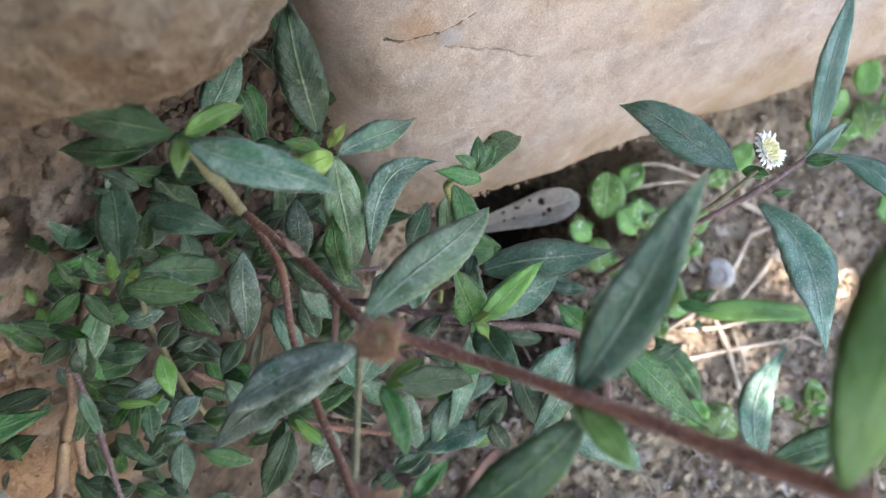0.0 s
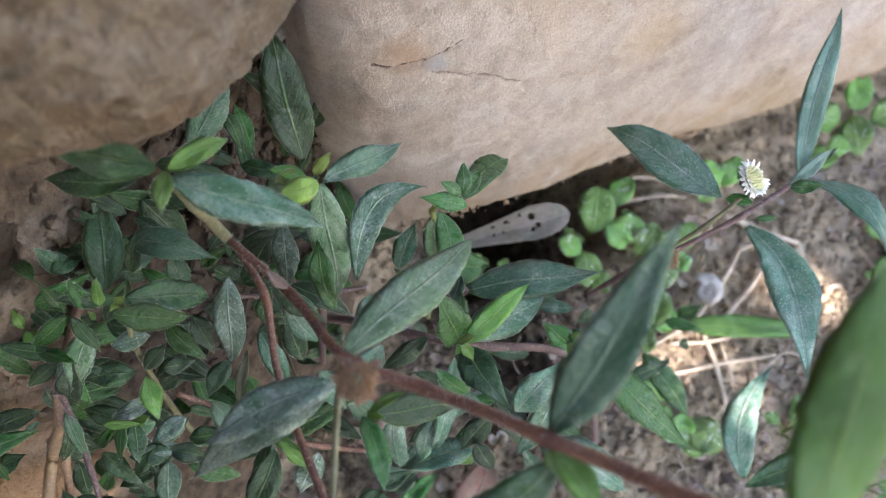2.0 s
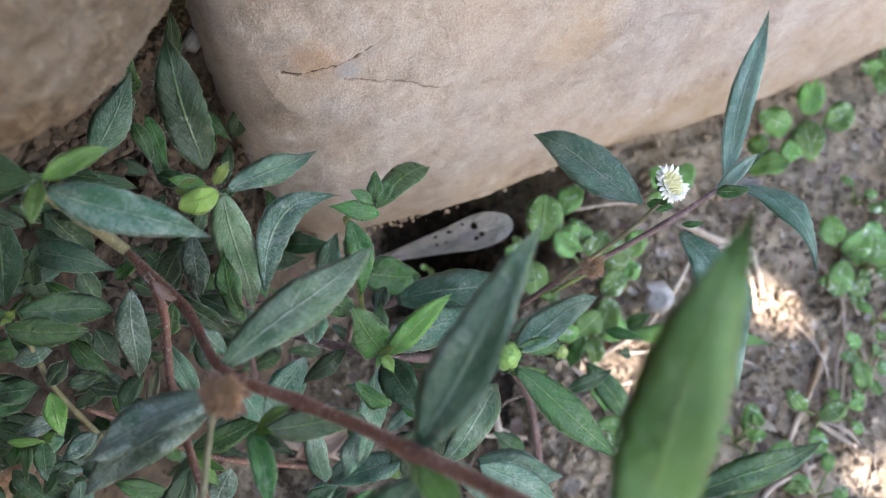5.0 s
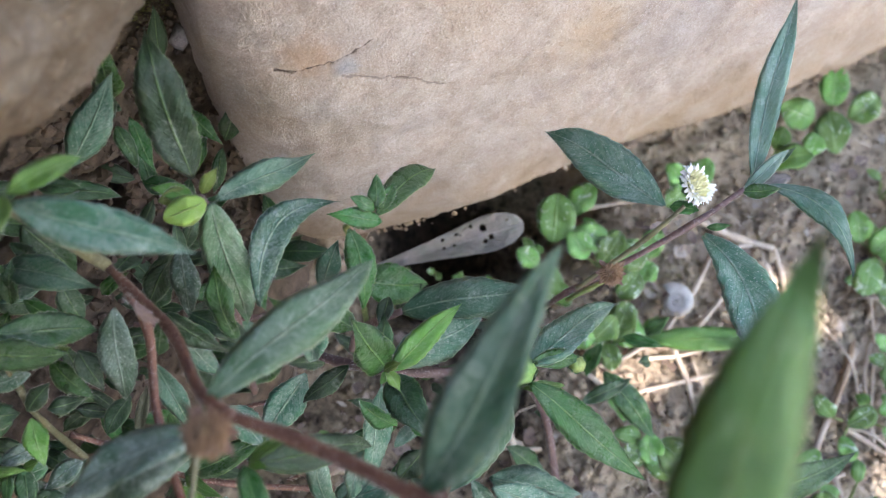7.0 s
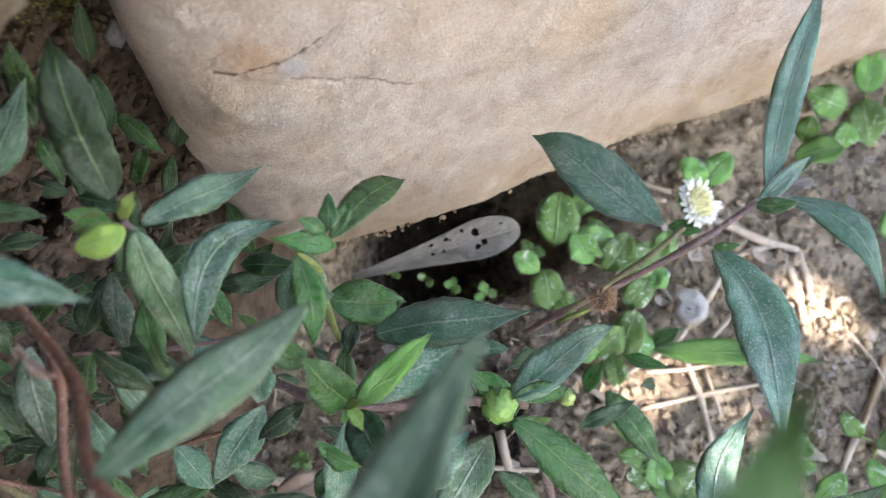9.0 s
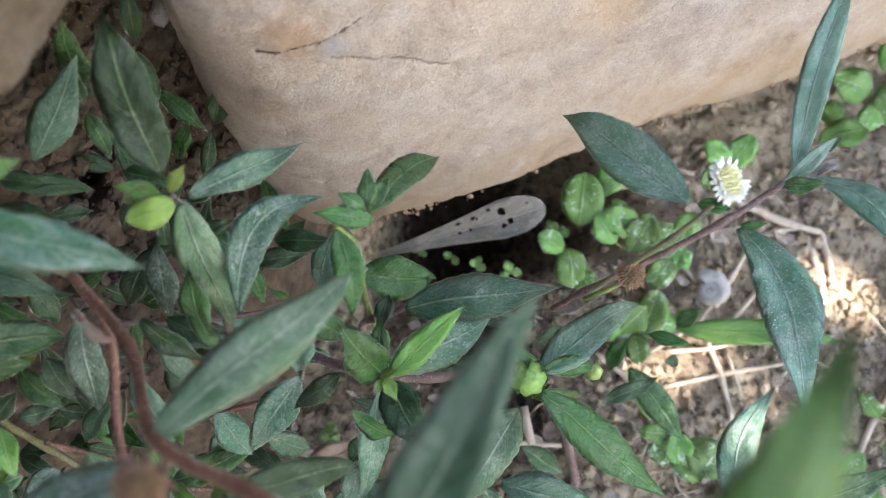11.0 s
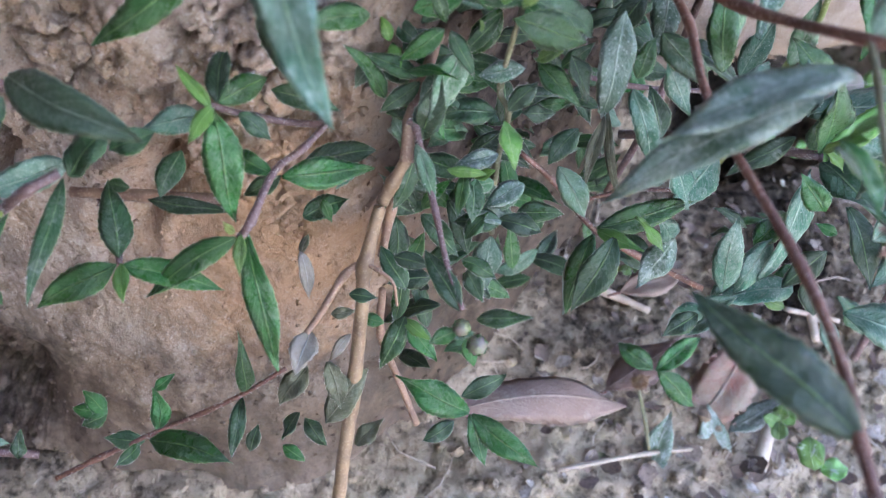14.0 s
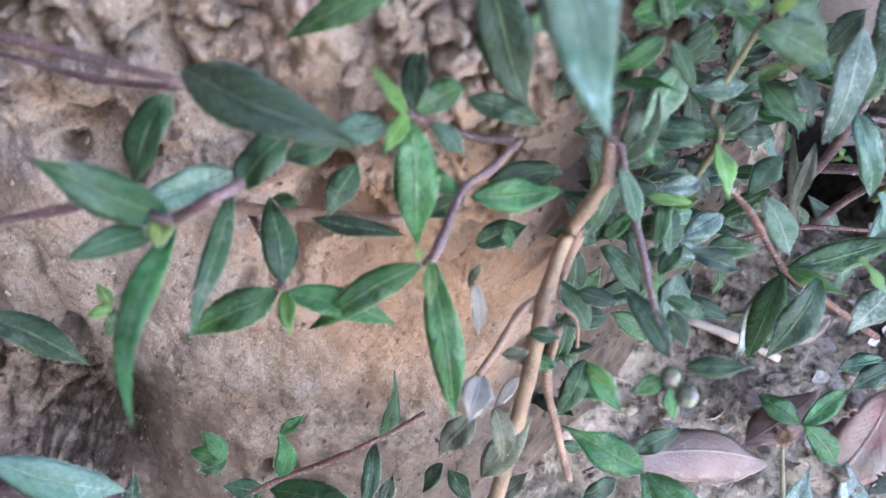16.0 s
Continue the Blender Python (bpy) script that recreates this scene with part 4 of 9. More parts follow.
holed = thing("fallen_leaf", "fallen grey leaf with insect holes lying beside the boulder", "fallen leaf", (0.0360, 0.1649, 0.0086), "fallen leaves")
holed_leaf(holed, (-0.0039, 0.1532, 0.0010), (0.0500, 0.1668, 0.0085), 0.0125)

low_herb = thing("herb", "dark green herb with a purple stem low in the middle", "plant", (0.0490, 0.1054, 0.0197))
stem(low_herb, [(0.0084, 0.0930, 0.0600), (0.0177, 0.0952, 0.0528), (0.0331, 0.1003, 0.0397), (0.0490, 0.1054, 0.0197)], 0.0011, 0.0012, M_PURPLE, "stem")
stem(low_herb, [(0.0084, 0.0930, 0.0600), (-0.0032, 0.0972, 0.0550), (-0.0160, 0.1042, 0.0473), (-0.0343, 0.1120, 0.0344)], 0.0011, 0.0013, M_PURPLE, "stem")
leaf(low_herb, (0.0089, 0.0930, 0.0600), (0.0271, 0.1073, 0.0682), 0.0072, (0.29, -0.19, 0.94), M_FRESH)
leaf(low_herb, (0.0079, 0.0933, 0.0601), (0.0022, 0.0952, 0.0862), 0.0108, (0.10, -0.33, 0.94), M_MID)
leaf(low_herb, (0.0080, 0.0943, 0.0637), (0.0083, 0.1032, 0.0735), 0.0052, (-0.00, -0.71, 0.70), M_LEAF)
leaf(low_herb, (0.0092, 0.0919, 0.0593), (0.0209, 0.0733, 0.0633), 0.0104, (-0.18, -0.15, 0.97), M_LEAF)
leaf(low_herb, (0.0079, 0.0918, 0.0635), (0.0124, 0.0918, 0.0681), 0.0031, (0.24, -0.08, 0.97), M_LIME)
leaf(low_herb, (0.0086, 0.0918, 0.0635), (0.0121, 0.0861, 0.0637), 0.0037, (0.21, -0.00, 0.98), M_LIME)
leaf(low_herb, (0.0086, 0.0914, 0.0632), (0.0072, 0.0877, 0.0646), 0.0031, (0.27, -0.43, 0.86), M_FRESH)
leaf(low_herb, (0.0087, 0.0937, 0.0612), (0.0327, 0.1092, 0.0563), 0.0114, (-0.05, -0.47, 0.88), M_BLUE)
leaf(low_herb, (0.0452, 0.1044, 0.0293), (0.0338, 0.1088, 0.0399), 0.0094, (-0.30, -0.43, 0.85), M_MID)
leaf(low_herb, (0.0068, 0.0901, 0.0586), (0.0007, 0.0696, 0.0375), 0.0082, (0.44, 0.04, 0.89), M_BLUE)
leaf(low_herb, (0.0000, 0.0912, 0.0678), (-0.0124, 0.0863, 0.0561), 0.0058, (0.00, -0.23, 0.97), M_LEAF)
leaf(low_herb, (-0.0133, 0.0956, 0.0527), (-0.0246, 0.0780, 0.0476), 0.0099, (0.37, -0.23, 0.90), M_BLUE)
leaf(low_herb, (0.0085, 0.1126, 0.0617), (0.0066, 0.1042, 0.0594), 0.0048, (-0.09, -0.10, 0.99), M_LEAF)
leaf(low_herb, (-0.0342, 0.0913, 0.0863), (-0.0271, 0.0855, 0.0772), 0.0058, (0.03, -0.51, 0.86), M_BLUE)

spear_herb = thing("herb", "herb with long dusty blue-green leaves", "plant", (-0.0088, 0.1245, -0.0030))
stem(spear_herb, [(0.0110, 0.1161, 0.0458), (0.0027, 0.1162, 0.0384), (-0.0045, 0.1223, 0.0188), (-0.0088, 0.1245, -0.0030)], 0.001, 0.0012, M_PURPLE, "stem")
leaf(spear_herb, (0.0113, 0.1133, 0.0511), (0.0501, 0.1166, 0.0583), 0.0129, (-0.29, -0.22, 0.93), M_BLUE, bend=0.05)
leaf(spear_herb, (-0.0016, 0.1238, 0.0485), (0.0178, 0.1265, 0.0406), 0.0115, (0.30, -0.43, 0.85), M_MID, rnd=0.3)
leaf(spear_herb, (0.0160, 0.1264, 0.0429), (0.0079, 0.1223, 0.0291), 0.0082, (-0.08, 0.02, 1.00), M_LEAF)

bud_pair = thing("herb", "herb with round green flower buds and dusty leaves", "plant", (0.0602, 0.0882, -0.0375))
stem(bud_pair, [(0.0418, 0.0926, 0.0556), (0.0507, 0.0972, 0.0196), (0.0554, 0.0929, -0.0059), (0.0602, 0.0882, -0.0375)], 0.0011, 0.0013, M_PURPLE, "stem")
leaf(bud_pair, (0.0429, 0.0948, 0.0568), (0.0704, 0.1177, 0.0456), 0.0110, (-0.29, -0.12, 0.95), M_BLUE)
leaf(bud_pair, (0.0436, 0.0911, 0.0547), (0.0738, 0.0713, 0.0356), 0.0107, (-0.19, 0.01, 0.98), M_MID)
leaf(bud_pair, (0.0397, 0.0897, 0.0469), (0.0234, 0.0660, 0.0481), 0.0111, (0.05, -0.47, 0.88), M_DUSTY)
leaf(bud_pair, (0.0421, 0.0899, 0.0540), (0.0539, 0.0934, 0.0462), 0.0038, (-0.23, -0.09, 0.97), M_FRESH)
leaf(bud_pair, (0.0444, 0.0960, 0.0575), (0.0580, 0.0990, 0.0528), 0.0057, (-0.30, -0.36, 0.88), M_MID)
bud(bud_pair, (0.0412, 0.0927, 0.0603), 0.0040, M_FRESH)
bud(bud_pair, (0.0568, 0.0973, 0.0519), 0.0022, M_LIME)

flower_herb = thing("herb", "herb with a small white daisy-like flower and a purple stem", "plant", (0.0489, 0.1195, 0.0370))
stem(flower_herb, [(0.0489, 0.1195, 0.0370), (0.0558, 0.1179, 0.0523), (0.0665, 0.1186, 0.0644), (0.0835, 0.1231, 0.0775), (0.0945, 0.1293, 0.0811), (0.1018, 0.1343, 0.0818)], 0.0008, 0.0007, M_PURPLE, "stem")
leaf(flower_herb, (0.0740, 0.1209, 0.0903), (0.0498, 0.1513, 0.0794), 0.0126, (0.02, -0.46, 0.89), M_SEA, rnd=0.28)
leaf(flower_herb, (0.0987, 0.1328, 0.0821), (0.1143, 0.1799, 0.0983), 0.0076, (-0.31, -0.64, 0.70), M_PALE, bend=0.03, rnd=0.15)
leaf(flower_herb, (0.1008, 0.1312, 0.0823), (0.1196, 0.1082, 0.0774), 0.0076, (-0.14, -0.13, 0.98), M_TEAL, sweep=-0.2)
leaf(flower_herb, (0.0964, 0.1304, 0.0818), (0.1087, 0.1401, 0.0852), 0.0041, (-0.40, -0.62, 0.67), M_PALE)
leaf(flower_herb, (0.1014, 0.1353, 0.0835), (0.1110, 0.1411, 0.0846), 0.0029, (-0.28, -0.52, 0.81), M_MID)
leaf(flower_herb, (0.0964, 0.1301, 0.0816), (0.1043, 0.1284, 0.0853), 0.0041, (-0.49, -0.53, 0.70), M_MID)
leaf(flower_herb, (0.0872, 0.1222, 0.0781), (0.0928, 0.1215, 0.0801), 0.0022, (-0.43, -0.60, 0.68), M_MID)
leaf(flower_herb, (0.0753, 0.1208, 0.0902), (0.0815, 0.1183, 0.0920), 0.0068, (-0.40, -0.33, 0.85), M_MID)
stem(flower_herb, [(0.0770, 0.1176, 0.0950), (0.0703, 0.1155, 0.0845), (0.0568, 0.1143, 0.0618)], 0.0005, 0.0006, M_OLIVE, "stalk")
stem(flower_herb, [(0.0662, 0.1159, 0.0651), (0.0604, 0.1150, 0.0599), (0.0561, 0.1170, 0.0495)], 0.0005, 0.0006, M_GREENSTEM, "stalk")
flower_head(flower_herb, (0.0793, 0.1215, 0.0973), 0.0047)
dead_head(flower_herb, (0.0640, 0.1130, 0.0720), 0.0033)
leaf(flower_herb, (0.1143, 0.1559, 0.0451), (0.1261, 0.1571, 0.0478), 0.0063, (-0.48, -0.30, 0.82), M_HOLED, rnd=0.6, ragged=0.5)
leaf(flower_herb, (0.0949, 0.1346, 0.0534), (0.1025, 0.0846, 0.0550), 0.0147, (-0.08, -0.42, 0.90), M_SEA, sweep=-0.08)

strap_herb = thing("herb", "low plant with narrow bright green leaves on the soil", "plant", (0.0699, 0.1157, -0.0456))
stem(strap_herb, [(0.0953, 0.1407, -0.0281), (0.0874, 0.1355, -0.0347), (0.0795, 0.1268, -0.0385), (0.0699, 0.1157, -0.0456)], 0.0007, 0.0009, M_STEM, "stem")
leaf(strap_herb, (0.0939, 0.1394, -0.0264), (0.1496, 0.1331, -0.0246), 0.0103, (-0.32, -0.23, 0.92), M_NEAR, bend=0.03)
leaf(strap_herb, (0.0949, 0.1400, -0.0262), (0.1030, 0.1430, -0.0185), 0.0061, (-0.14, -0.31, 0.94), M_MID)
leaf(strap_herb, (0.0949, 0.1405, -0.0260), (0.0997, 0.1445, -0.0198), 0.0046, (-0.19, -0.31, 0.93), M_FRESH)
leaf(strap_herb, (0.0750, 0.1177, -0.0056), (0.0907, 0.0978, -0.0145), 0.0101, (-0.13, -0.42, 0.90), M_MID)
leaf(strap_herb, (0.0756, 0.1170, -0.0060), (0.0826, 0.1053, -0.0214), 0.0071, (-0.10, 0.10, 0.99), M_ROUND)
leaf(strap_herb, (0.1028, 0.0744, -0.0072), (0.1115, 0.1065, 0.0122), 0.0122, (-0.26, -0.24, 0.94), M_SEA, sweep=-0.12)
leaf(strap_herb, (0.1163, 0.0739, -0.0149), (0.1377, 0.0860, -0.0136), 0.0118, (-0.11, -0.01, 0.99), M_MID)
leaf(strap_herb, (0.1003, 0.0694, 0.0017), (0.1499, 0.0893, -0.0026), 0.0110, (-0.26, -0.28, 0.92), M_MID)
leaf(strap_herb, (0.0349, 0.0789, 0.0096), (0.0622, 0.0749, 0.0056), 0.0130, (-0.28, -0.27, 0.92), M_BLUE)

cluster = thing("herb", "bushy dark green herb crowded at the foot of the bank", "plant", (0.0126, 0.0729, 0.0307))
stem(cluster, [(-0.0660, 0.0832, 0.1045), (-0.0683, 0.0804, 0.0846), (-0.0658, 0.0763, 0.0809), (-0.0671, 0.0758, 0.0590), (-0.0658, 0.0743, 0.0351)], 0.0006, 0.0008, M_OLIVE, "stem")
leaf(cluster, (-0.0643, 0.0831, 0.1071), (-0.0510, 0.0908, 0.0914), 0.0084, (0.08, -0.35, 0.93), M_LEAF)
leaf(cluster, (-0.0658, 0.0830, 0.1067), (-0.0797, 0.0826, 0.1064), 0.0043, (0.39, -0.52, 0.76), M_LEAF)
leaf(cluster, (-0.0720, 0.0886, 0.0984), (-0.0768, 0.1112, 0.1066), 0.0094, (0.39, -0.56, 0.73), M_LEAF)
leaf(cluster, (-0.0762, 0.0954, 0.0977), (-0.0901, 0.1110, 0.1020), 0.0075, (0.65, -0.43, 0.62), M_LEAF)
leaf(cluster, (-0.0692, 0.1017, 0.1007), (-0.0471, 0.0951, 0.1029), 0.0081, (0.17, -0.40, 0.90), M_BLUE)
leaf(cluster, (-0.0777, 0.0825, 0.0922), (-0.0849, 0.0699, 0.0804), 0.0079, (0.51, -0.15, 0.85), M_BLUE)
leaf(cluster, (-0.0660, 0.0816, 0.1070), (-0.0627, 0.0818, 0.1106), 0.0023, (0.27, -0.65, 0.71), M_LIME)
leaf(cluster, (-0.0654, 0.0813, 0.1069), (-0.0659, 0.0787, 0.1089), 0.0026, (0.19, -0.22, 0.96), M_LIME)
leaf(cluster, (-0.0731, 0.0814, 0.0989), (-0.0740, 0.0821, 0.1017), 0.0022, (0.47, -0.17, 0.87), M_FRESH)
leaf(cluster, (-0.0548, 0.0865, 0.0902), (-0.0502, 0.0796, 0.0840), 0.0060, (0.54, -0.38, 0.75), M_LEAF)
leaf(cluster, (-0.0454, 0.0926, 0.0982), (-0.0465, 0.0789, 0.0806), 0.0085, (0.15, -0.16, 0.98), M_SOOTY)
leaf(cluster, (-0.0683, 0.0758, 0.0820), (-0.0808, 0.0739, 0.0809), 0.0068, (0.16, -0.18, 0.97), M_LEAF)
leaf(cluster, (-0.0660, 0.0757, 0.0831), (-0.0606, 0.0810, 0.0872), 0.0049, (0.21, -0.29, 0.93), M_LEAF)
leaf(cluster, (-0.0628, 0.0768, 0.0812), (-0.0558, 0.0797, 0.0791), 0.0064, (0.46, -0.15, 0.88), M_LEAF)
leaf(cluster, (-0.0666, 0.0751, 0.0803), (-0.0629, 0.0656, 0.0765), 0.0055, (0.44, -0.27, 0.86), M_FRESH)
leaf(cluster, (-0.0641, 0.1047, 0.0868), (-0.0615, 0.0987, 0.0776), 0.0083, (0.45, -0.35, 0.82), M_LEAF)
leaf(cluster, (-0.0842, 0.0950, 0.0929), (-0.0973, 0.1054, 0.0931), 0.0066, (0.68, -0.31, 0.67), M_LEAF)
leaf(cluster, (-0.0674, 0.1111, 0.1019), (-0.0600, 0.1060, 0.0875), 0.0094, (0.24, -0.29, 0.93), M_LEAF)
leaf(cluster, (-0.0394, 0.1086, 0.0889), (-0.0460, 0.1025, 0.0797), 0.0064, (0.18, -0.56, 0.81), M_LEAF)
leaf(cluster, (-0.0727, 0.0686, 0.0687), (-0.0846, 0.0704, 0.0697), 0.0060, (0.15, -0.42, 0.89), M_LEAF)
leaf(cluster, (-0.0717, 0.0682, 0.0685), (-0.0703, 0.0591, 0.0632), 0.0055, (0.22, -0.27, 0.94), M_LEAF)
leaf(cluster, (-0.0713, 0.0674, 0.0691), (-0.0668, 0.0682, 0.0719), 0.0033, (0.13, -0.31, 0.94), M_FRESH)
leaf(cluster, (-0.0650, 0.0634, 0.0599), (-0.0546, 0.0621, 0.0592), 0.0056, (0.36, -0.34, 0.87), M_LEAF)
leaf(cluster, (-0.0639, 0.0630, 0.0597), (-0.0749, 0.0618, 0.0590), 0.0065, (0.21, -0.38, 0.90), M_LEAF)
leaf(cluster, (-0.0660, 0.0614, 0.0553), (-0.0662, 0.0512, 0.0471), 0.0083, (0.22, -0.45, 0.86), M_BLUE)
leaf(cluster, (-0.0667, 0.0654, 0.0611), (-0.0597, 0.0713, 0.0633), 0.0065, (0.29, -0.29, 0.91), M_DUSTY)
leaf(cluster, (-0.0879, 0.0612, 0.0586), (-0.0864, 0.0539, 0.0486), 0.0057, (0.29, -0.34, 0.89), M_LEAF)
leaf(cluster, (-0.0912, 0.0621, 0.0649), (-0.0836, 0.0624, 0.0593), 0.0070, (0.34, -0.59, 0.74), M_LEAF)
leaf(cluster, (-0.0382, 0.0640, 0.0579), (-0.0453, 0.0497, 0.0462), 0.0086, (0.17, -0.29, 0.94), M_LEAF)
leaf(cluster, (-0.0266, 0.0618, 0.0647), (-0.0323, 0.0544, 0.0535), 0.0072, (0.19, -0.32, 0.93), M_SOOTY)
leaf(cluster, (-0.0288, 0.0579, 0.0648), (-0.0360, 0.0632, 0.0690), 0.0038, (0.36, 0.04, 0.93), M_FRESH)
leaf(cluster, (-0.0899, 0.0838, 0.0890), (-0.0947, 0.0770, 0.0851), 0.0039, (0.30, -0.48, 0.82), M_FRESH)
leaf(cluster, (-0.0899, 0.0844, 0.0893), (-0.0984, 0.0861, 0.0903), 0.0052, (0.60, -0.24, 0.76), M_LEAF)
leaf(cluster, (-0.0893, 0.0832, 0.0887), (-0.0849, 0.0893, 0.0898), 0.0063, (0.17, -0.39, 0.91), M_LEAF)
leaf(cluster, (-0.0994, 0.0799, 0.0752), (-0.1049, 0.0716, 0.0704), 0.0060, (0.33, -0.13, 0.94), M_LEAF)
leaf(cluster, (-0.0926, 0.0787, 0.0745), (-0.1019, 0.0770, 0.0678), 0.0056, (0.36, -0.32, 0.88), M_BLUE)
leaf(cluster, (-0.1076, 0.0660, 0.0614), (-0.0956, 0.0709, 0.0642), 0.0073, (0.69, -0.19, 0.70), M_BLUE)
leaf(cluster, (-0.1077, 0.0561, 0.0615), (-0.0981, 0.0609, 0.0642), 0.0066, (0.39, -0.10, 0.92), M_LEAF)
leaf(cluster, (-0.0785, 0.0527, 0.0479), (-0.0886, 0.0502, 0.0465), 0.0066, (0.23, -0.21, 0.95), M_LEAF)
leaf(cluster, (-0.0712, 0.0539, 0.0486), (-0.0640, 0.0499, 0.0463), 0.0063, (0.37, -0.34, 0.87), M_LEAF)
leaf(cluster, (-0.0449, 0.0847, 0.0745), (-0.0467, 0.0719, 0.0648), 0.0034, (-0.15, -0.35, 0.92), M_DRYGREEN)
leaf(cluster, (0.0126, 0.0729, 0.0307), (-0.0079, 0.0673, 0.0275), 0.0100, (-0.09, 0.10, 0.99), M_BLUE)
leaf(cluster, (0.0175, 0.0796, 0.0404), (0.0090, 0.0726, 0.0306), 0.0073, (0.12, -0.32, 0.94), M_LEAF)
leaf(cluster, (0.0025, 0.0778, 0.0451), (-0.0032, 0.0684, 0.0316), 0.0066, (-0.03, -0.25, 0.97), M_BLUE)
leaf(cluster, (0.0341, 0.0683, 0.0454), (0.0566, 0.0615, 0.0299), 0.0096, (-0.06, -0.17, 0.98), M_BLUE)
leaf(cluster, (-0.0130, 0.0604, 0.0351), (-0.0037, 0.0645, 0.0374), 0.0053, (-0.19, -0.30, 0.93), M_LEAF)
leaf(cluster, (-0.0130, 0.0598, 0.0347), (-0.0207, 0.0538, 0.0312), 0.0068, (-0.00, -0.30, 0.96), M_LEAF)
leaf(cluster, (0.0136, 0.0727, 0.0364), (0.0187, 0.0673, 0.0275), 0.0064, (-0.17, -0.29, 0.94), M_LEAF)
leaf(cluster, (-0.0315, 0.0831, 0.0713), (-0.0358, 0.0929, 0.0769), 0.0068, (0.07, -0.10, 0.99), M_LEAF)
leaf(cluster, (-0.0280, 0.0826, 0.0652), (-0.0213, 0.0757, 0.0554), 0.0088, (0.35, -0.17, 0.92), M_BLUE)
leaf(cluster, (0.0236, 0.0774, 0.0507), (0.0348, 0.0872, 0.0621), 0.0096, (-0.12, -0.50, 0.86), M_BLUE)
leaf(cluster, (0.0177, 0.0847, 0.0526), (0.0272, 0.0698, 0.0405), 0.0080, (-0.10, -0.07, 0.99), M_LEAF)
leaf(cluster, (-0.0764, 0.0816, 0.0936), (-0.0823, 0.0700, 0.0833), 0.0068, (0.27, -0.57, 0.77), M_DUSTY)
leaf(cluster, (-0.0638, 0.0816, 0.0898), (-0.0730, 0.0796, 0.0881), 0.0052, (-0.02, -0.43, 0.90), M_SOOTY)
leaf(cluster, (-0.0673, 0.0799, 0.1050), (-0.0523, 0.0829, 0.0982), 0.0079, (-0.21, -0.73, 0.65), M_MID)
leaf(cluster, (-0.0716, 0.0811, 0.1050), (-0.0759, 0.0853, 0.1101), 0.0062, (0.20, -0.48, 0.86), M_MID)
leaf(cluster, (-0.0693, 0.0809, 0.1071), (-0.0695, 0.0857, 0.1110), 0.0047, (0.01, -0.71, 0.71), M_FRESH)
leaf(cluster, (-0.0872, 0.0846, 0.0989), (-0.0752, 0.0911, 0.1018), 0.0057, (0.16, -0.73, 0.66), M_MID)
leaf(cluster, (-0.0616, 0.0855, 0.0884), (-0.0560, 0.0870, 0.0912), 0.0034, (0.20, -0.32, 0.93), M_FRESH)
leaf(cluster, (-0.0612, 0.0850, 0.0881), (-0.0513, 0.0777, 0.0844), 0.0055, (-0.00, -0.43, 0.90), M_MID)
leaf(cluster, (-0.0399, 0.0881, 0.0839), (-0.0374, 0.0948, 0.0899), 0.0054, (-0.23, -0.51, 0.83), M_MID)
leaf(cluster, (-0.0402, 0.0862, 0.0828), (-0.0333, 0.0750, 0.0713), 0.0062, (0.06, -0.53, 0.85), M_BLUE)
leaf(cluster, (-0.0364, 0.0943, 0.0919), (-0.0244, 0.0888, 0.0833), 0.0070, (-0.29, -0.67, 0.68), M_LEAF)
leaf(cluster, (-0.0225, 0.0905, 0.0864), (-0.0259, 0.1027, 0.0995), 0.0071, (-0.27, -0.53, 0.80), M_MID)
leaf(cluster, (-0.0667, 0.0718, 0.0728), (-0.0761, 0.0673, 0.0720), 0.0048, (-0.11, -0.49, 0.86), M_SOOTY)
leaf(cluster, (-0.0772, 0.0657, 0.0734), (-0.0684, 0.0660, 0.0730), 0.0028, (0.09, -0.58, 0.81), M_FRESH)
leaf(cluster, (-0.0733, 0.0667, 0.0714), (-0.0734, 0.0583, 0.0666), 0.0038, (-0.21, -0.39, 0.90), M_MID)
leaf(cluster, (-0.0669, 0.0682, 0.0672), (-0.0742, 0.0650, 0.0671), 0.0056, (-0.19, -0.53, 0.83), M_DUSTY)
leaf(cluster, (-0.0601, 0.0699, 0.0655), (-0.0685, 0.0643, 0.0628), 0.0062, (-0.21, -0.40, 0.89), M_SOOTY)
leaf(cluster, (-0.0532, 0.0734, 0.0694), (-0.0455, 0.0656, 0.0620), 0.0069, (-0.09, -0.37, 0.93), M_DUSTY)
leaf(cluster, (-0.0499, 0.0836, 0.0704), (-0.0556, 0.0756, 0.0661), 0.0065, (-0.22, -0.48, 0.85), M_LEAF)
leaf(cluster, (-0.0713, 0.0566, 0.0609), (-0.0673, 0.0625, 0.0640), 0.0056, (-0.39, -0.38, 0.84), M_MID)
leaf(cluster, (-0.0861, 0.0834, 0.0911), (-0.0925, 0.0874, 0.0939), 0.0050, (-0.05, -0.61, 0.79), M_LEAF)
leaf(cluster, (-0.0874, 0.0776, 0.0855), (-0.0950, 0.0815, 0.0883), 0.0060, (0.15, -0.53, 0.84), M_LEAF)
leaf(cluster, (-0.0916, 0.0817, 0.0928), (-0.0939, 0.0851, 0.0961), 0.0029, (0.22, -0.54, 0.81), M_FRESH)
leaf(cluster, (-0.0913, 0.0812, 0.0925), (-0.0885, 0.0765, 0.0908), 0.0029, (0.07, -0.42, 0.91), M_FRESH)
leaf(cluster, (-0.0944, 0.0809, 0.0891), (-0.0981, 0.0749, 0.0847), 0.0064, (0.18, -0.44, 0.88), M_DUSTY)
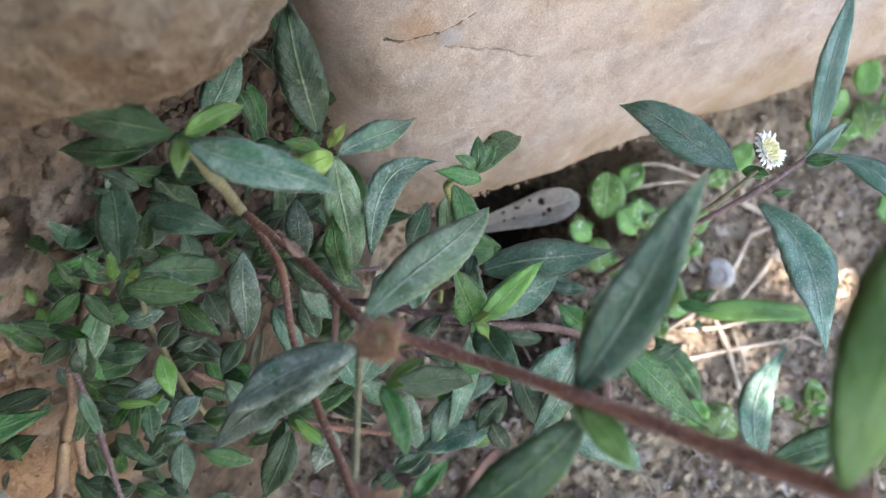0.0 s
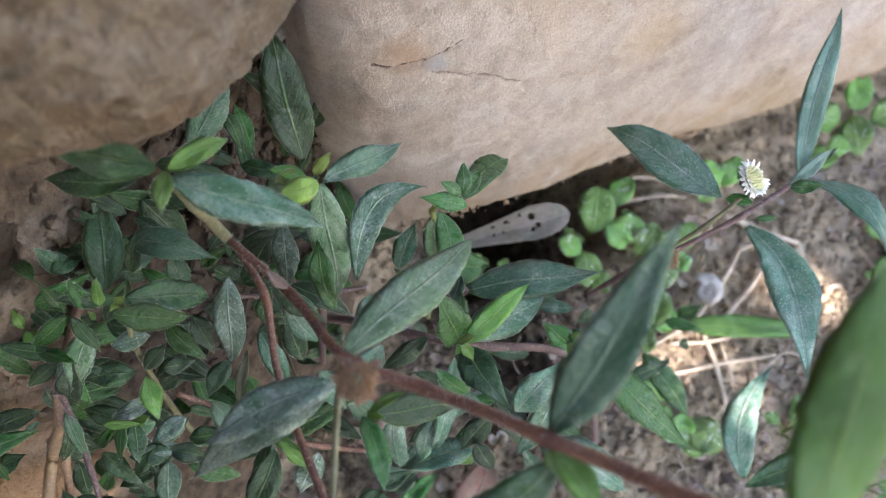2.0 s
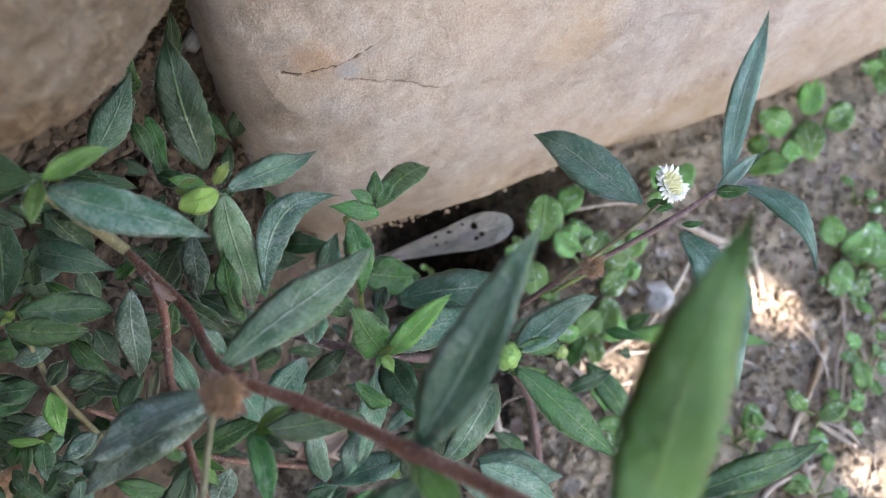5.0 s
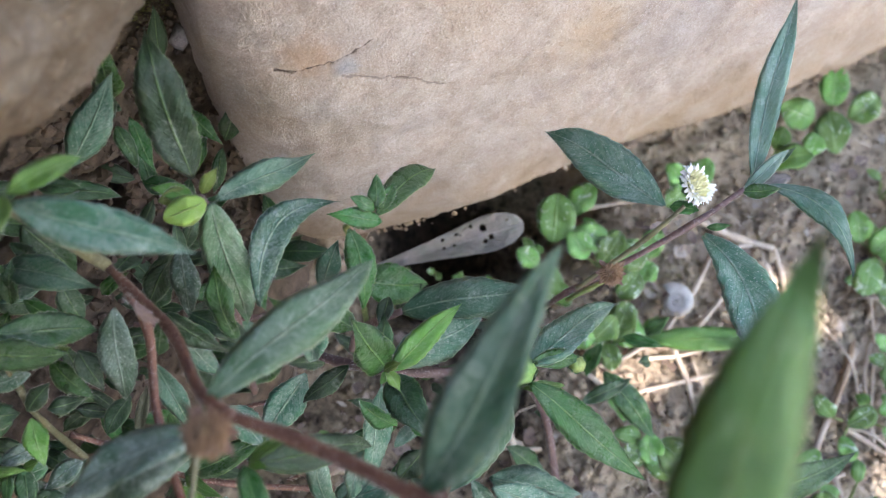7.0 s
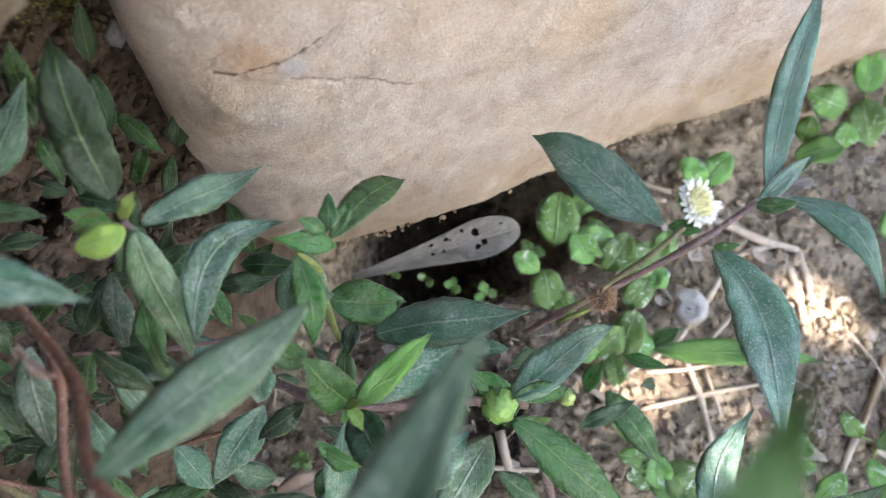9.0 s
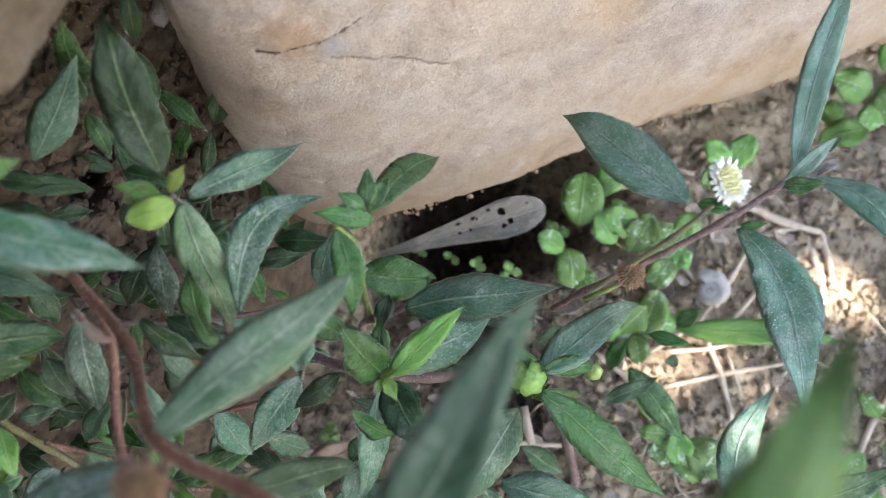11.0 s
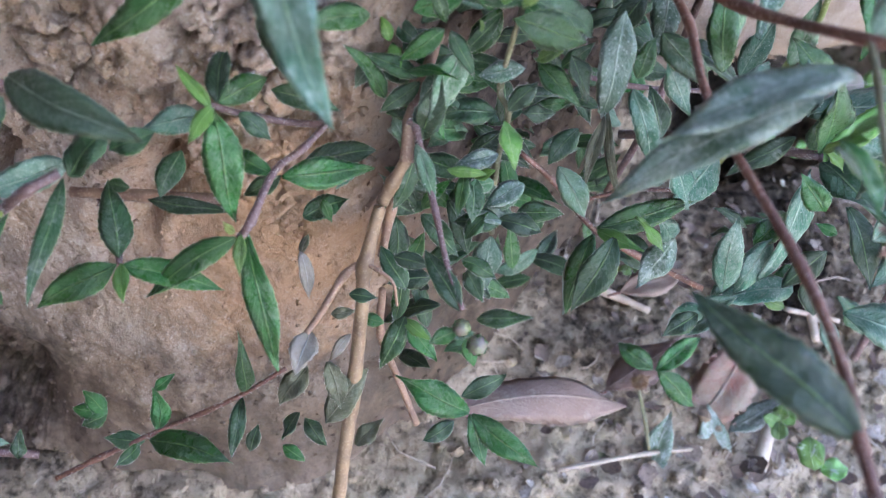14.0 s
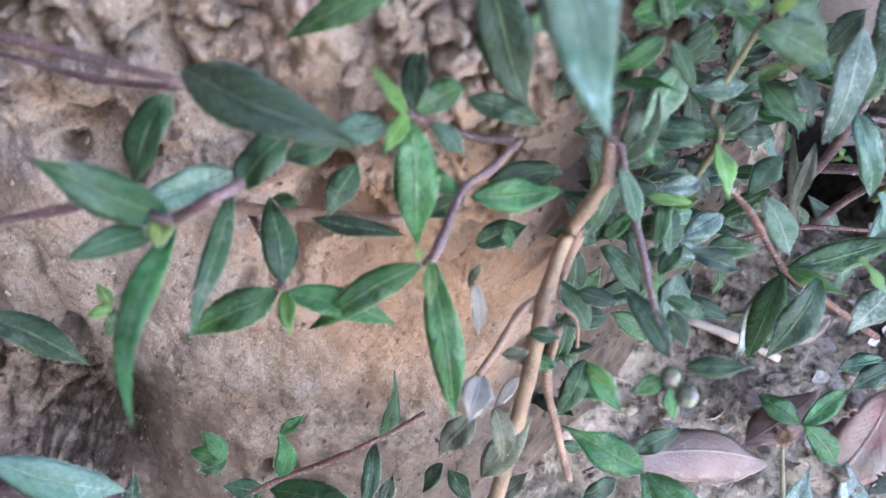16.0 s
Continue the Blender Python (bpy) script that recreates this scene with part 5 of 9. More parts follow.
leaf(cluster, (-0.0882, 0.0900, 0.0904), (-0.0827, 0.0929, 0.0917), 0.0058, (0.49, -0.60, 0.63), M_LEAF)
leaf(cluster, (-0.1022, 0.0883, 0.0881), (-0.0968, 0.0922, 0.0900), 0.0061, (0.41, -0.69, 0.60), M_LEAF)
leaf(cluster, (-0.0607, 0.0672, 0.0582), (-0.0499, 0.0682, 0.0581), 0.0058, (-0.39, -0.29, 0.87), M_MID)
leaf(cluster, (-0.0695, 0.0643, 0.0606), (-0.0611, 0.0639, 0.0586), 0.0068, (0.09, -0.39, 0.92), M_SOOTY)

fork_herb = thing("herb", "spreading herb with dusty leaves and a thin purple stem", "plant", (-0.0034, 0.0681, 0.0203))
stem(fork_herb, [(-0.0618, 0.0746, 0.0706), (-0.0529, 0.0734, 0.0624), (-0.0423, 0.0706, 0.0502), (-0.0294, 0.0703, 0.0406), (-0.0087, 0.0731, 0.0235)], 0.0006, 0.0008, M_STEM, "stem")
leaf(fork_herb, (-0.0412, 0.0706, 0.0501), (-0.0199, 0.0779, 0.0559), 0.0074, (-0.19, -0.50, 0.84), M_MID)
leaf(fork_herb, (-0.0411, 0.0700, 0.0498), (-0.0301, 0.0641, 0.0533), 0.0042, (-0.13, -0.38, 0.91), M_FRESH)
leaf(fork_herb, (-0.0416, 0.0693, 0.0494), (-0.0451, 0.0537, 0.0363), 0.0080, (-0.51, -0.13, 0.85), M_MID)
leaf(fork_herb, (-0.0424, 0.0702, 0.0449), (-0.0454, 0.0574, 0.0285), 0.0066, (-0.02, -0.47, 0.88), M_GREY)
leaf(fork_herb, (-0.0078, 0.0658, 0.0366), (-0.0090, 0.0766, 0.0545), 0.0080, (-0.25, -0.56, 0.79), M_BLUE)
leaf(fork_herb, (-0.0069, 0.0680, 0.0263), (0.0018, 0.0769, 0.0308), 0.0087, (-0.20, -0.70, 0.68), M_BLUE)
leaf(fork_herb, (-0.0065, 0.0689, 0.0210), (-0.0150, 0.0671, 0.0147), 0.0075, (-0.31, -0.44, 0.84), M_BLUE)
leaf(fork_herb, (-0.0034, 0.0681, 0.0203), (-0.0099, 0.0639, 0.0125), 0.0078, (-0.23, -0.07, 0.97), M_BLUE)
leaf(fork_herb, (-0.0012, 0.0767, 0.0424), (0.0058, 0.0849, 0.0467), 0.0069, (-0.52, -0.62, 0.59), M_MID)
leaf(fork_herb, (0.0084, 0.0728, 0.0281), (0.0131, 0.0799, 0.0318), 0.0063, (-0.41, -0.48, 0.77), M_MID)
leaf(fork_herb, (0.0139, 0.0720, 0.0214), (0.0062, 0.0734, 0.0227), 0.0044, (-0.22, -0.29, 0.93), M_FRESH)
leaf(fork_herb, (0.0107, 0.0805, 0.0554), (0.0022, 0.0844, 0.0640), 0.0090, (-0.44, -0.40, 0.81), M_MID)
leaf(fork_herb, (0.0187, 0.0821, 0.0442), (0.0129, 0.0836, 0.0455), 0.0055, (-0.36, -0.39, 0.85), M_MID)
leaf(fork_herb, (-0.0158, 0.0877, 0.0786), (-0.0132, 0.0941, 0.0879), 0.0078, (-0.21, -0.48, 0.85), M_BLUE)
leaf(fork_herb, (-0.0069, 0.0886, 0.0774), (-0.0044, 0.0978, 0.0872), 0.0084, (-0.24, -0.36, 0.90), M_BLUE)
leaf(fork_herb, (0.0026, 0.0946, 0.0814), (-0.0084, 0.1003, 0.0889), 0.0071, (-0.19, -0.43, 0.88), M_MID)

bank_bud = thing("herb", "small herb with two purplish flower buds hanging from a thin stem", "plant", (-0.0685, 0.0283, 0.0190))
stem(bank_bud, [(-0.0863, 0.0704, 0.0822), (-0.0844, 0.0695, 0.0816), (-0.0816, 0.0633, 0.0770), (-0.0780, 0.0552, 0.0732), (-0.0739, 0.0453, 0.0684), (-0.0695, 0.0376, 0.0648)], 0.0007, 0.0006, M_PURPLE, "stem")
bud(bank_bud, (-0.0692, 0.0340, 0.0639), 0.0018, M_BUD)
bud(bank_bud, (-0.0656, 0.0317, 0.0617), 0.0021, M_BUD)
leaf(bank_bud, (-0.0698, 0.0374, 0.0647), (-0.0792, 0.0496, 0.0666), 0.0053, (-0.15, -0.22, 0.96), M_LEAF)
leaf(bank_bud, (-0.0664, 0.0363, 0.0638), (-0.0550, 0.0375, 0.0662), 0.0043, (-0.00, -0.16, 0.99), M_MID)
leaf(bank_bud, (-0.0699, 0.0341, 0.0628), (-0.0755, 0.0311, 0.0604), 0.0052, (0.16, -0.37, 0.92), M_MID)
leaf(bank_bud, (-0.0711, 0.0479, 0.0674), (-0.0635, 0.0457, 0.0657), 0.0042, (-0.13, -0.18, 0.97), M_MID)
leaf(bank_bud, (-0.0699, 0.0470, 0.0645), (-0.0654, 0.0417, 0.0612), 0.0047, (-0.28, -0.39, 0.88), M_LEAF)
leaf(bank_bud, (-0.0680, 0.0344, 0.0582), (-0.0657, 0.0305, 0.0524), 0.0037, (0.17, -0.50, 0.85), M_MID)
leaf(bank_bud, (-0.0839, 0.0665, 0.0798), (-0.0780, 0.0572, 0.0732), 0.0041, (-0.04, -0.29, 0.96), M_DUSTY)
leaf(bank_bud, (-0.0858, 0.0679, 0.0776), (-0.0900, 0.0723, 0.0804), 0.0051, (-0.04, -0.37, 0.93), M_DUSTY)
leaf(bank_bud, (-0.0839, 0.0714, 0.0772), (-0.0912, 0.0726, 0.0749), 0.0048, (0.29, -0.33, 0.90), M_GREY)
leaf(bank_bud, (-0.0831, 0.0461, 0.0533), (-0.0900, 0.0537, 0.0581), 0.0054, (-0.08, -0.31, 0.95), M_LEAF)
leaf(bank_bud, (-0.0865, 0.0511, 0.0587), (-0.0783, 0.0502, 0.0577), 0.0051, (0.04, -0.38, 0.92), M_LEAF)
leaf(bank_bud, (-0.0946, 0.0411, 0.0570), (-0.0883, 0.0414, 0.0567), 0.0038, (0.16, -0.31, 0.94), M_LEAF)
leaf(bank_bud, (-0.0822, 0.0408, 0.0502), (-0.0862, 0.0298, 0.0441), 0.0057, (0.02, -0.33, 0.95), M_MID)
leaf(bank_bud, (-0.0815, 0.0398, 0.0496), (-0.0740, 0.0331, 0.0453), 0.0052, (0.13, -0.33, 0.94), M_MID)
leaf(bank_bud, (-0.0828, 0.0402, 0.0499), (-0.0754, 0.0362, 0.0494), 0.0032, (-0.11, -0.25, 0.96), M_FRESH)
leaf(bank_bud, (-0.0873, 0.0409, 0.0448), (-0.0938, 0.0415, 0.0444), 0.0046, (-0.17, -0.15, 0.97), M_MID)
leaf(bank_bud, (-0.0651, 0.0280, 0.0301), (-0.0836, 0.0327, 0.0341), 0.0086, (0.01, -0.56, 0.83), M_MID)
leaf(bank_bud, (-0.0676, 0.0324, 0.0271), (-0.0576, 0.0386, 0.0300), 0.0056, (0.07, -0.62, 0.78), M_LEAF)
leaf(bank_bud, (-0.0646, 0.0274, 0.0298), (-0.0477, 0.0175, 0.0288), 0.0072, (-0.11, -0.44, 0.89), M_MID)
leaf(bank_bud, (-0.0685, 0.0283, 0.0190), (-0.0757, 0.0229, 0.0164), 0.0060, (0.25, -0.26, 0.93), M_LEAF)
leaf(bank_bud, (-0.0651, 0.0280, 0.0279), (-0.0596, 0.0174, 0.0237), 0.0052, (0.04, -0.18, 0.98), M_MID)

woody = thing("herb", "dry yellow-brown woody stalk with withered leaves rooted in the bank", "plant", (-0.0956, 0.0067, -0.0032))
stem(woody, [(-0.0853, 0.0651, 0.0771), (-0.0882, 0.0614, 0.0717), (-0.0909, 0.0574, 0.0649), (-0.0925, 0.0480, 0.0573), (-0.0924, 0.0412, 0.0487), (-0.0932, 0.0284, 0.0300), (-0.0945, 0.0148, 0.0120), (-0.0956, 0.0067, -0.0032)], 0.0013, 0.0018, M_STALK, "stem")
stem(woody, [(-0.0856, 0.0642, 0.0762), (-0.0858, 0.0714, 0.0806), (-0.0846, 0.0796, 0.0844), (-0.0826, 0.0897, 0.0881)], 0.0015, 0.0012, M_WOOD, "stem")
stem(woody, [(-0.0863, 0.0643, 0.0732), (-0.0884, 0.0594, 0.0636), (-0.0899, 0.0534, 0.0533)], 0.001, 0.001, M_WOOD, "branch")
stem(woody, [(-0.0934, 0.0492, 0.0569), (-0.0967, 0.0458, 0.0563), (-0.1003, 0.0379, 0.0532), (-0.1029, 0.0329, 0.0516)], 0.0009, 0.0007, M_WOOD, "branch")
stem(woody, [(-0.0942, 0.0491, 0.0581), (-0.0895, 0.0470, 0.0588), (-0.0858, 0.0456, 0.0567), (-0.0844, 0.0426, 0.0514)], 0.0005, 0.0003, M_WOOD, "twig")
stem(woody, [(-0.0884, 0.0461, 0.0514), (-0.0883, 0.0405, 0.0389), (-0.0835, 0.0348, 0.0260), (-0.0780, 0.0281, 0.0137)], 0.0009, 0.0009, M_WOOD, "branch")
leaf(woody, (-0.1068, 0.0489, 0.0588), (-0.1039, 0.0410, 0.0517), 0.0037, (0.34, -0.32, 0.89), M_PAPER)
leaf(woody, (-0.1025, 0.0341, 0.0500), (-0.1032, 0.0233, 0.0508), 0.0067, (0.13, -0.42, 0.90), M_PAPER, ragged=0.15)
leaf(woody, (-0.1024, 0.0280, 0.0441), (-0.1080, 0.0202, 0.0377), 0.0062, (0.13, -0.12, 0.98), M_DRYGREEN)
leaf(woody, (-0.0982, 0.0304, 0.0430), (-0.0944, 0.0229, 0.0338), 0.0056, (0.31, -0.51, 0.80), M_DRYGREEN, ragged=0.2)
leaf(woody, (-0.0985, 0.0207, 0.0281), (-0.0900, 0.0334, 0.0349), 0.0078, (0.00, -0.34, 0.94), M_DRYGREEN)
leaf(woody, (-0.0988, 0.0388, 0.0501), (-0.0934, 0.0402, 0.0506), 0.0035, (0.11, -0.39, 0.91), M_DRYGREEN)
leaf(woody, (-0.1062, 0.0534, 0.0590), (-0.1077, 0.0498, 0.0547), 0.0022, (-0.02, -0.41, 0.91), M_DRYGREEN)
leaf(woody, (-0.0944, 0.0373, 0.0443), (-0.0985, 0.0311, 0.0411), 0.0030, (-0.01, -0.31, 0.95), M_PAPER)

creeper = thing("herb", "creeping herb with purple stems and glossy leaves hanging over the bank", "plant", (-0.1511, 0.0515, 0.0666))
stem(creeper, [(-0.1027, 0.0678, 0.0813), (-0.1068, 0.0614, 0.0798), (-0.1115, 0.0559, 0.0785), (-0.1137, 0.0448, 0.0765), (-0.1157, 0.0418, 0.0744)], 0.0007, 0.0009, M_PURPLE, "stem")
leaf(creeper, (-0.1221, 0.0594, 0.0918), (-0.1173, 0.0453, 0.0742), 0.0085, (0.06, -0.19, 0.98), M_MID)
leaf(creeper, (-0.1096, 0.0550, 0.0779), (-0.0926, 0.0642, 0.0717), 0.0072, (0.20, -0.30, 0.93), M_MID)
leaf(creeper, (-0.1118, 0.0553, 0.0782), (-0.1217, 0.0593, 0.0796), 0.0048, (0.10, -0.53, 0.84), M_MID)
leaf(creeper, (-0.1109, 0.0572, 0.0757), (-0.1194, 0.0547, 0.0699), 0.0047, (0.24, -0.84, 0.49), M_LEAF)
leaf(creeper, (-0.1032, 0.0579, 0.0672), (-0.1005, 0.0544, 0.0638), 0.0029, (0.03, -0.48, 0.88), M_MID)
leaf(creeper, (-0.1076, 0.0627, 0.0737), (-0.0931, 0.0693, 0.0719), 0.0067, (0.13, -0.42, 0.90), M_LEAF)
leaf(creeper, (-0.1164, 0.0419, 0.0745), (-0.1355, 0.0311, 0.0624), 0.0063, (0.37, -0.11, 0.92), M_MID)
leaf(creeper, (-0.1142, 0.0435, 0.0752), (-0.1056, 0.0224, 0.0546), 0.0072, (-0.19, -0.30, 0.94), M_MID)
leaf(creeper, (-0.1150, 0.0415, 0.0770), (-0.1133, 0.0332, 0.0744), 0.0028, (0.24, -0.33, 0.91), M_FRESH)
leaf(creeper, (-0.1161, 0.0413, 0.0770), (-0.1178, 0.0417, 0.0807), 0.0019, (0.07, -0.43, 0.90), M_LIME)
stem(creeper, [(-0.1399, 0.0352, 0.0694), (-0.1443, 0.0427, 0.0669), (-0.1511, 0.0515, 0.0666)], 0.0007, 0.0009, M_PURPLE, "stem")
leaf(creeper, (-0.1405, 0.0347, 0.0691), (-0.1563, 0.0249, 0.0632), 0.0075, (0.20, -0.33, 0.92), M_MID)
leaf(creeper, (-0.1392, 0.0349, 0.0692), (-0.1189, 0.0350, 0.0638), 0.0064, (0.45, -0.28, 0.85), M_MID)
leaf(creeper, (-0.1397, 0.0349, 0.0692), (-0.1364, 0.0267, 0.0686), 0.0036, (0.11, -0.36, 0.93), M_FRESH)
leaf(creeper, (-0.1400, 0.0358, 0.0697), (-0.1462, 0.0513, 0.0743), 0.0073, (0.35, -0.44, 0.83), M_LEAF)
leaf(creeper, (-0.1499, 0.0447, 0.0834), (-0.1500, 0.0196, 0.0765), 0.0044, (0.35, -0.09, 0.93), M_LEAF, bend=0.04)
leaf(creeper, (-0.1228, 0.0597, 0.0920), (-0.1296, 0.0643, 0.0980), 0.0030, (0.32, -0.50, 0.80), M_FRESH)
leaf(creeper, (-0.1224, 0.0601, 0.0923), (-0.1254, 0.0517, 0.0905), 0.0038, (0.13, -0.72, 0.68), M_FRESH)
leaf(creeper, (-0.1219, 0.0608, 0.0926), (-0.1228, 0.0728, 0.0952), 0.0056, (0.02, -0.66, 0.76), M_LEAF)
leaf(creeper, (-0.1215, 0.0609, 0.0926), (-0.1139, 0.0694, 0.0920), 0.0061, (0.21, -0.64, 0.74), M_MID)
leaf(creeper, (-0.1186, 0.0623, 0.0881), (-0.1120, 0.0598, 0.0839), 0.0057, (0.28, -0.33, 0.90), M_LEAF)
stem(creeper, [(-0.1229, 0.0601, 0.0923), (-0.1176, 0.0651, 0.0838), (-0.1099, 0.0694, 0.0777), (-0.1028, 0.0704, 0.0778)], 0.0007, 0.0008, M_PURPLE, "stem")
leaf(creeper, (-0.1265, 0.0619, 0.0860), (-0.1375, 0.0569, 0.0862), 0.0073, (0.27, -0.44, 0.86), M_BLUE)
leaf(creeper, (-0.1313, 0.0577, 0.0793), (-0.1354, 0.0493, 0.0724), 0.0060, (0.03, -0.59, 0.81), M_LEAF)
leaf(creeper, (-0.1384, 0.0497, 0.0706), (-0.1204, 0.0500, 0.0695), 0.0042, (0.66, -0.29, 0.69), M_LEAF)
leaf(creeper, (-0.1018, 0.0631, 0.0712), (-0.0991, 0.0688, 0.0732), 0.0060, (0.03, -0.75, 0.66), M_LEAF)
leaf(creeper, (-0.1226, 0.0724, 0.1149), (-0.1425, 0.0610, 0.1038), 0.0075, (0.20, -0.56, 0.80), M_MID)
stem(creeper, [(-0.1216, 0.0535, 0.0693), (-0.1396, 0.0520, 0.0685), (-0.1557, 0.0498, 0.0694)], 0.0012, 0.0012, M_WOOD, "stem")

near_creeper = thing("herb", "glossy green creeper with a pale bud close over the bank", "plant", (-0.1690, 0.0060, 0.0135))
stem(near_creeper, [(-0.1446, 0.0396, 0.0937), (-0.1487, 0.0354, 0.0937), (-0.1558, 0.0346, 0.0870)], 0.001, 0.001, M_PURPLE, "stem")
stem(near_creeper, [(-0.1849, 0.0315, 0.0828), (-0.1764, 0.0337, 0.0848), (-0.1658, 0.0356, 0.0877), (-0.1548, 0.0327, 0.0901)], 0.0008, 0.0008, M_PURPLE, "stem")
leaf(near_creeper, (-0.1563, 0.0351, 0.0874), (-0.1744, 0.0320, 0.1025), 0.0081, (0.26, -0.55, 0.79), M_LEAF)
leaf(near_creeper, (-0.1569, 0.0336, 0.0865), (-0.1681, 0.0233, 0.0898), 0.0053, (0.38, -0.21, 0.90), M_LEAF)
leaf(near_creeper, (-0.1550, 0.0339, 0.0866), (-0.1489, 0.0003, 0.0883), 0.0055, (0.05, -0.44, 0.90), M_MID, sweep=0.08)
leaf(near_creeper, (-0.1569, 0.0338, 0.0890), (-0.1557, 0.0287, 0.0881), 0.0041, (0.19, -0.29, 0.94), M_LIME, rnd=0.5)
leaf(near_creeper, (-0.1585, 0.0551, 0.0992), (-0.1257, 0.0407, 0.1053), 0.0098, (0.21, -0.55, 0.81), M_DUSTY, rnd=0.15)
stem(near_creeper, [(-0.1920, 0.0570, 0.0988), (-0.1753, 0.0569, 0.0966), (-0.1591, 0.0557, 0.0962)], 0.0008, 0.0008, M_PURPLE, "stem")
stem(near_creeper, [(-0.1959, 0.0590, 0.0920), (-0.1768, 0.0580, 0.0903), (-0.1609, 0.0581, 0.0919)], 0.0006, 0.0007, M_PURPLE, "branch")
leaf(near_creeper, (-0.1619, 0.0543, 0.0943), (-0.1676, 0.0431, 0.0807), 0.0076, (0.11, -0.13, 0.99), M_LEAF)
leaf(near_creeper, (-0.1514, 0.0494, 0.0813), (-0.1651, 0.0390, 0.0828), 0.0076, (0.15, -0.64, 0.76), M_BLUE)
leaf(near_creeper, (-0.1490, 0.0454, 0.0834), (-0.1409, 0.0551, 0.0901), 0.0079, (-0.00, -0.37, 0.93), M_LEAF)
leaf(near_creeper, (-0.1333, 0.0549, 0.0884), (-0.1427, 0.0516, 0.0846), 0.0058, (0.23, -0.45, 0.86), M_LEAF)
leaf(near_creeper, (-0.1071, 0.0628, 0.1402), (-0.0921, 0.0405, 0.1164), 0.0106, (-0.08, -0.64, 0.76), M_TEAL, bend=0.03)
leaf(near_creeper, (-0.1127, 0.0744, 0.1109), (-0.1024, 0.0647, 0.0927), 0.0097, (-0.09, -0.67, 0.74), M_LEAF)
leaf(near_creeper, (-0.1133, 0.0683, 0.0896), (-0.0991, 0.0671, 0.0869), 0.0056, (-0.35, -0.42, 0.84), M_LEAF)
leaf(near_creeper, (-0.0352, 0.0849, 0.0426), (-0.0426, 0.1025, 0.0596), 0.0028, (-0.36, -0.49, 0.79), M_DRYGREEN)
stem(near_creeper, [(-0.0462, 0.0876, 0.0331), (-0.0305, 0.0930, 0.0356), (-0.0087, 0.0956, 0.0360)], 0.0005, 0.0005, M_STEM, "branch")
stem(near_creeper, [(-0.0540, 0.1033, 0.0667), (-0.0368, 0.1059, 0.0614), (-0.0179, 0.1108, 0.0575)], 0.0006, 0.0006, M_PURPLE, "branch")
leaf(near_creeper, (-0.1395, 0.0482, 0.0776), (-0.1452, 0.0492, 0.0762), 0.0030, (0.01, -0.55, 0.84), M_LEAF)
leaf(near_creeper, (-0.1554, 0.0457, 0.0816), (-0.1600, 0.0462, 0.0845), 0.0039, (0.37, -0.49, 0.79), M_LEAF)
stem(near_creeper, [(-0.1958, 0.0008, 0.0236), (-0.1690, 0.0060, 0.0135)], 0.001, 0.001, M_PURPLE, "stem")
leaf(near_creeper, (-0.1883, 0.0015, 0.0471), (-0.1681, 0.0040, 0.0298), 0.0091, (0.49, -0.44, 0.76), M_TEAL)
leaf(near_creeper, (-0.1996, 0.0269, 0.0515), (-0.1804, 0.0251, 0.0399), 0.0079, (0.48, -0.05, 0.88), M_LEAF)
leaf(near_creeper, (-0.1688, 0.0024, 0.0230), (-0.1688, 0.0085, 0.0268), 0.0040, (0.15, 0.04, 0.99), M_LEAF)
leaf(near_creeper, (-0.1708, 0.0291, 0.0629), (-0.1736, 0.0311, 0.0667), 0.0031, (0.43, -0.52, 0.74), M_FRESH)
leaf(near_creeper, (-0.1707, 0.0286, 0.0626), (-0.1746, 0.0257, 0.0634), 0.0033, (0.15, -0.43, 0.89), M_FRESH)
leaf(near_creeper, (-0.1701, 0.0283, 0.0624), (-0.1703, 0.0233, 0.0606), 0.0035, (0.43, -0.35, 0.83), M_MID)
leaf(near_creeper, (-0.1692, 0.0293, 0.0630), (-0.1670, 0.0328, 0.0662), 0.0031, (0.51, -0.20, 0.83), M_FRESH)
leaf(near_creeper, (-0.1682, 0.0286, 0.0602), (-0.1648, 0.0256, 0.0605), 0.0027, (0.46, -0.33, 0.83), M_MID)

foot_herb = thing("herb", "thin creeping herb along the foot of the bank", "plant", (-0.0930, 0.0223, 0.0056))
stem(foot_herb, [(-0.1643, 0.0017, 0.0099), (-0.1542, 0.0078, 0.0128), (-0.1425, 0.0160, 0.0132), (-0.1311, 0.0225, 0.0151), (-0.1223, 0.0282, 0.0167), (-0.1127, 0.0352, 0.0201)], 0.0007, 0.0006, M_STEM, "stem")
leaf(foot_herb, (-0.1419, 0.0165, 0.0134), (-0.1437, 0.0246, 0.0218), 0.0053, (0.16, -0.14, 0.98), M_MID, sweep=0.1)
leaf(foot_herb, (-0.1432, 0.0241, 0.0214), (-0.1386, 0.0284, 0.0236), 0.0033, (0.06, -0.38, 0.92), M_MID)
leaf(foot_herb, (-0.1437, 0.0143, 0.0123), (-0.1200, 0.0105, 0.0179), 0.0085, (-0.03, 0.01, 1.00), M_MID)
leaf(foot_herb, (-0.1450, 0.0138, 0.0121), (-0.1541, 0.0121, 0.0153), 0.0055, (0.44, -0.48, 0.76), M_LEAF)
leaf(foot_herb, (-0.1451, 0.0118, 0.0145), (-0.1486, 0.0052, 0.0167), 0.0049, (0.59, -0.40, 0.70), M_MID)
leaf(foot_herb, (-0.1223, 0.0286, 0.0169), (-0.1195, 0.0329, 0.0466), 0.0050, (0.20, -0.00, 0.98), M_LEAF)
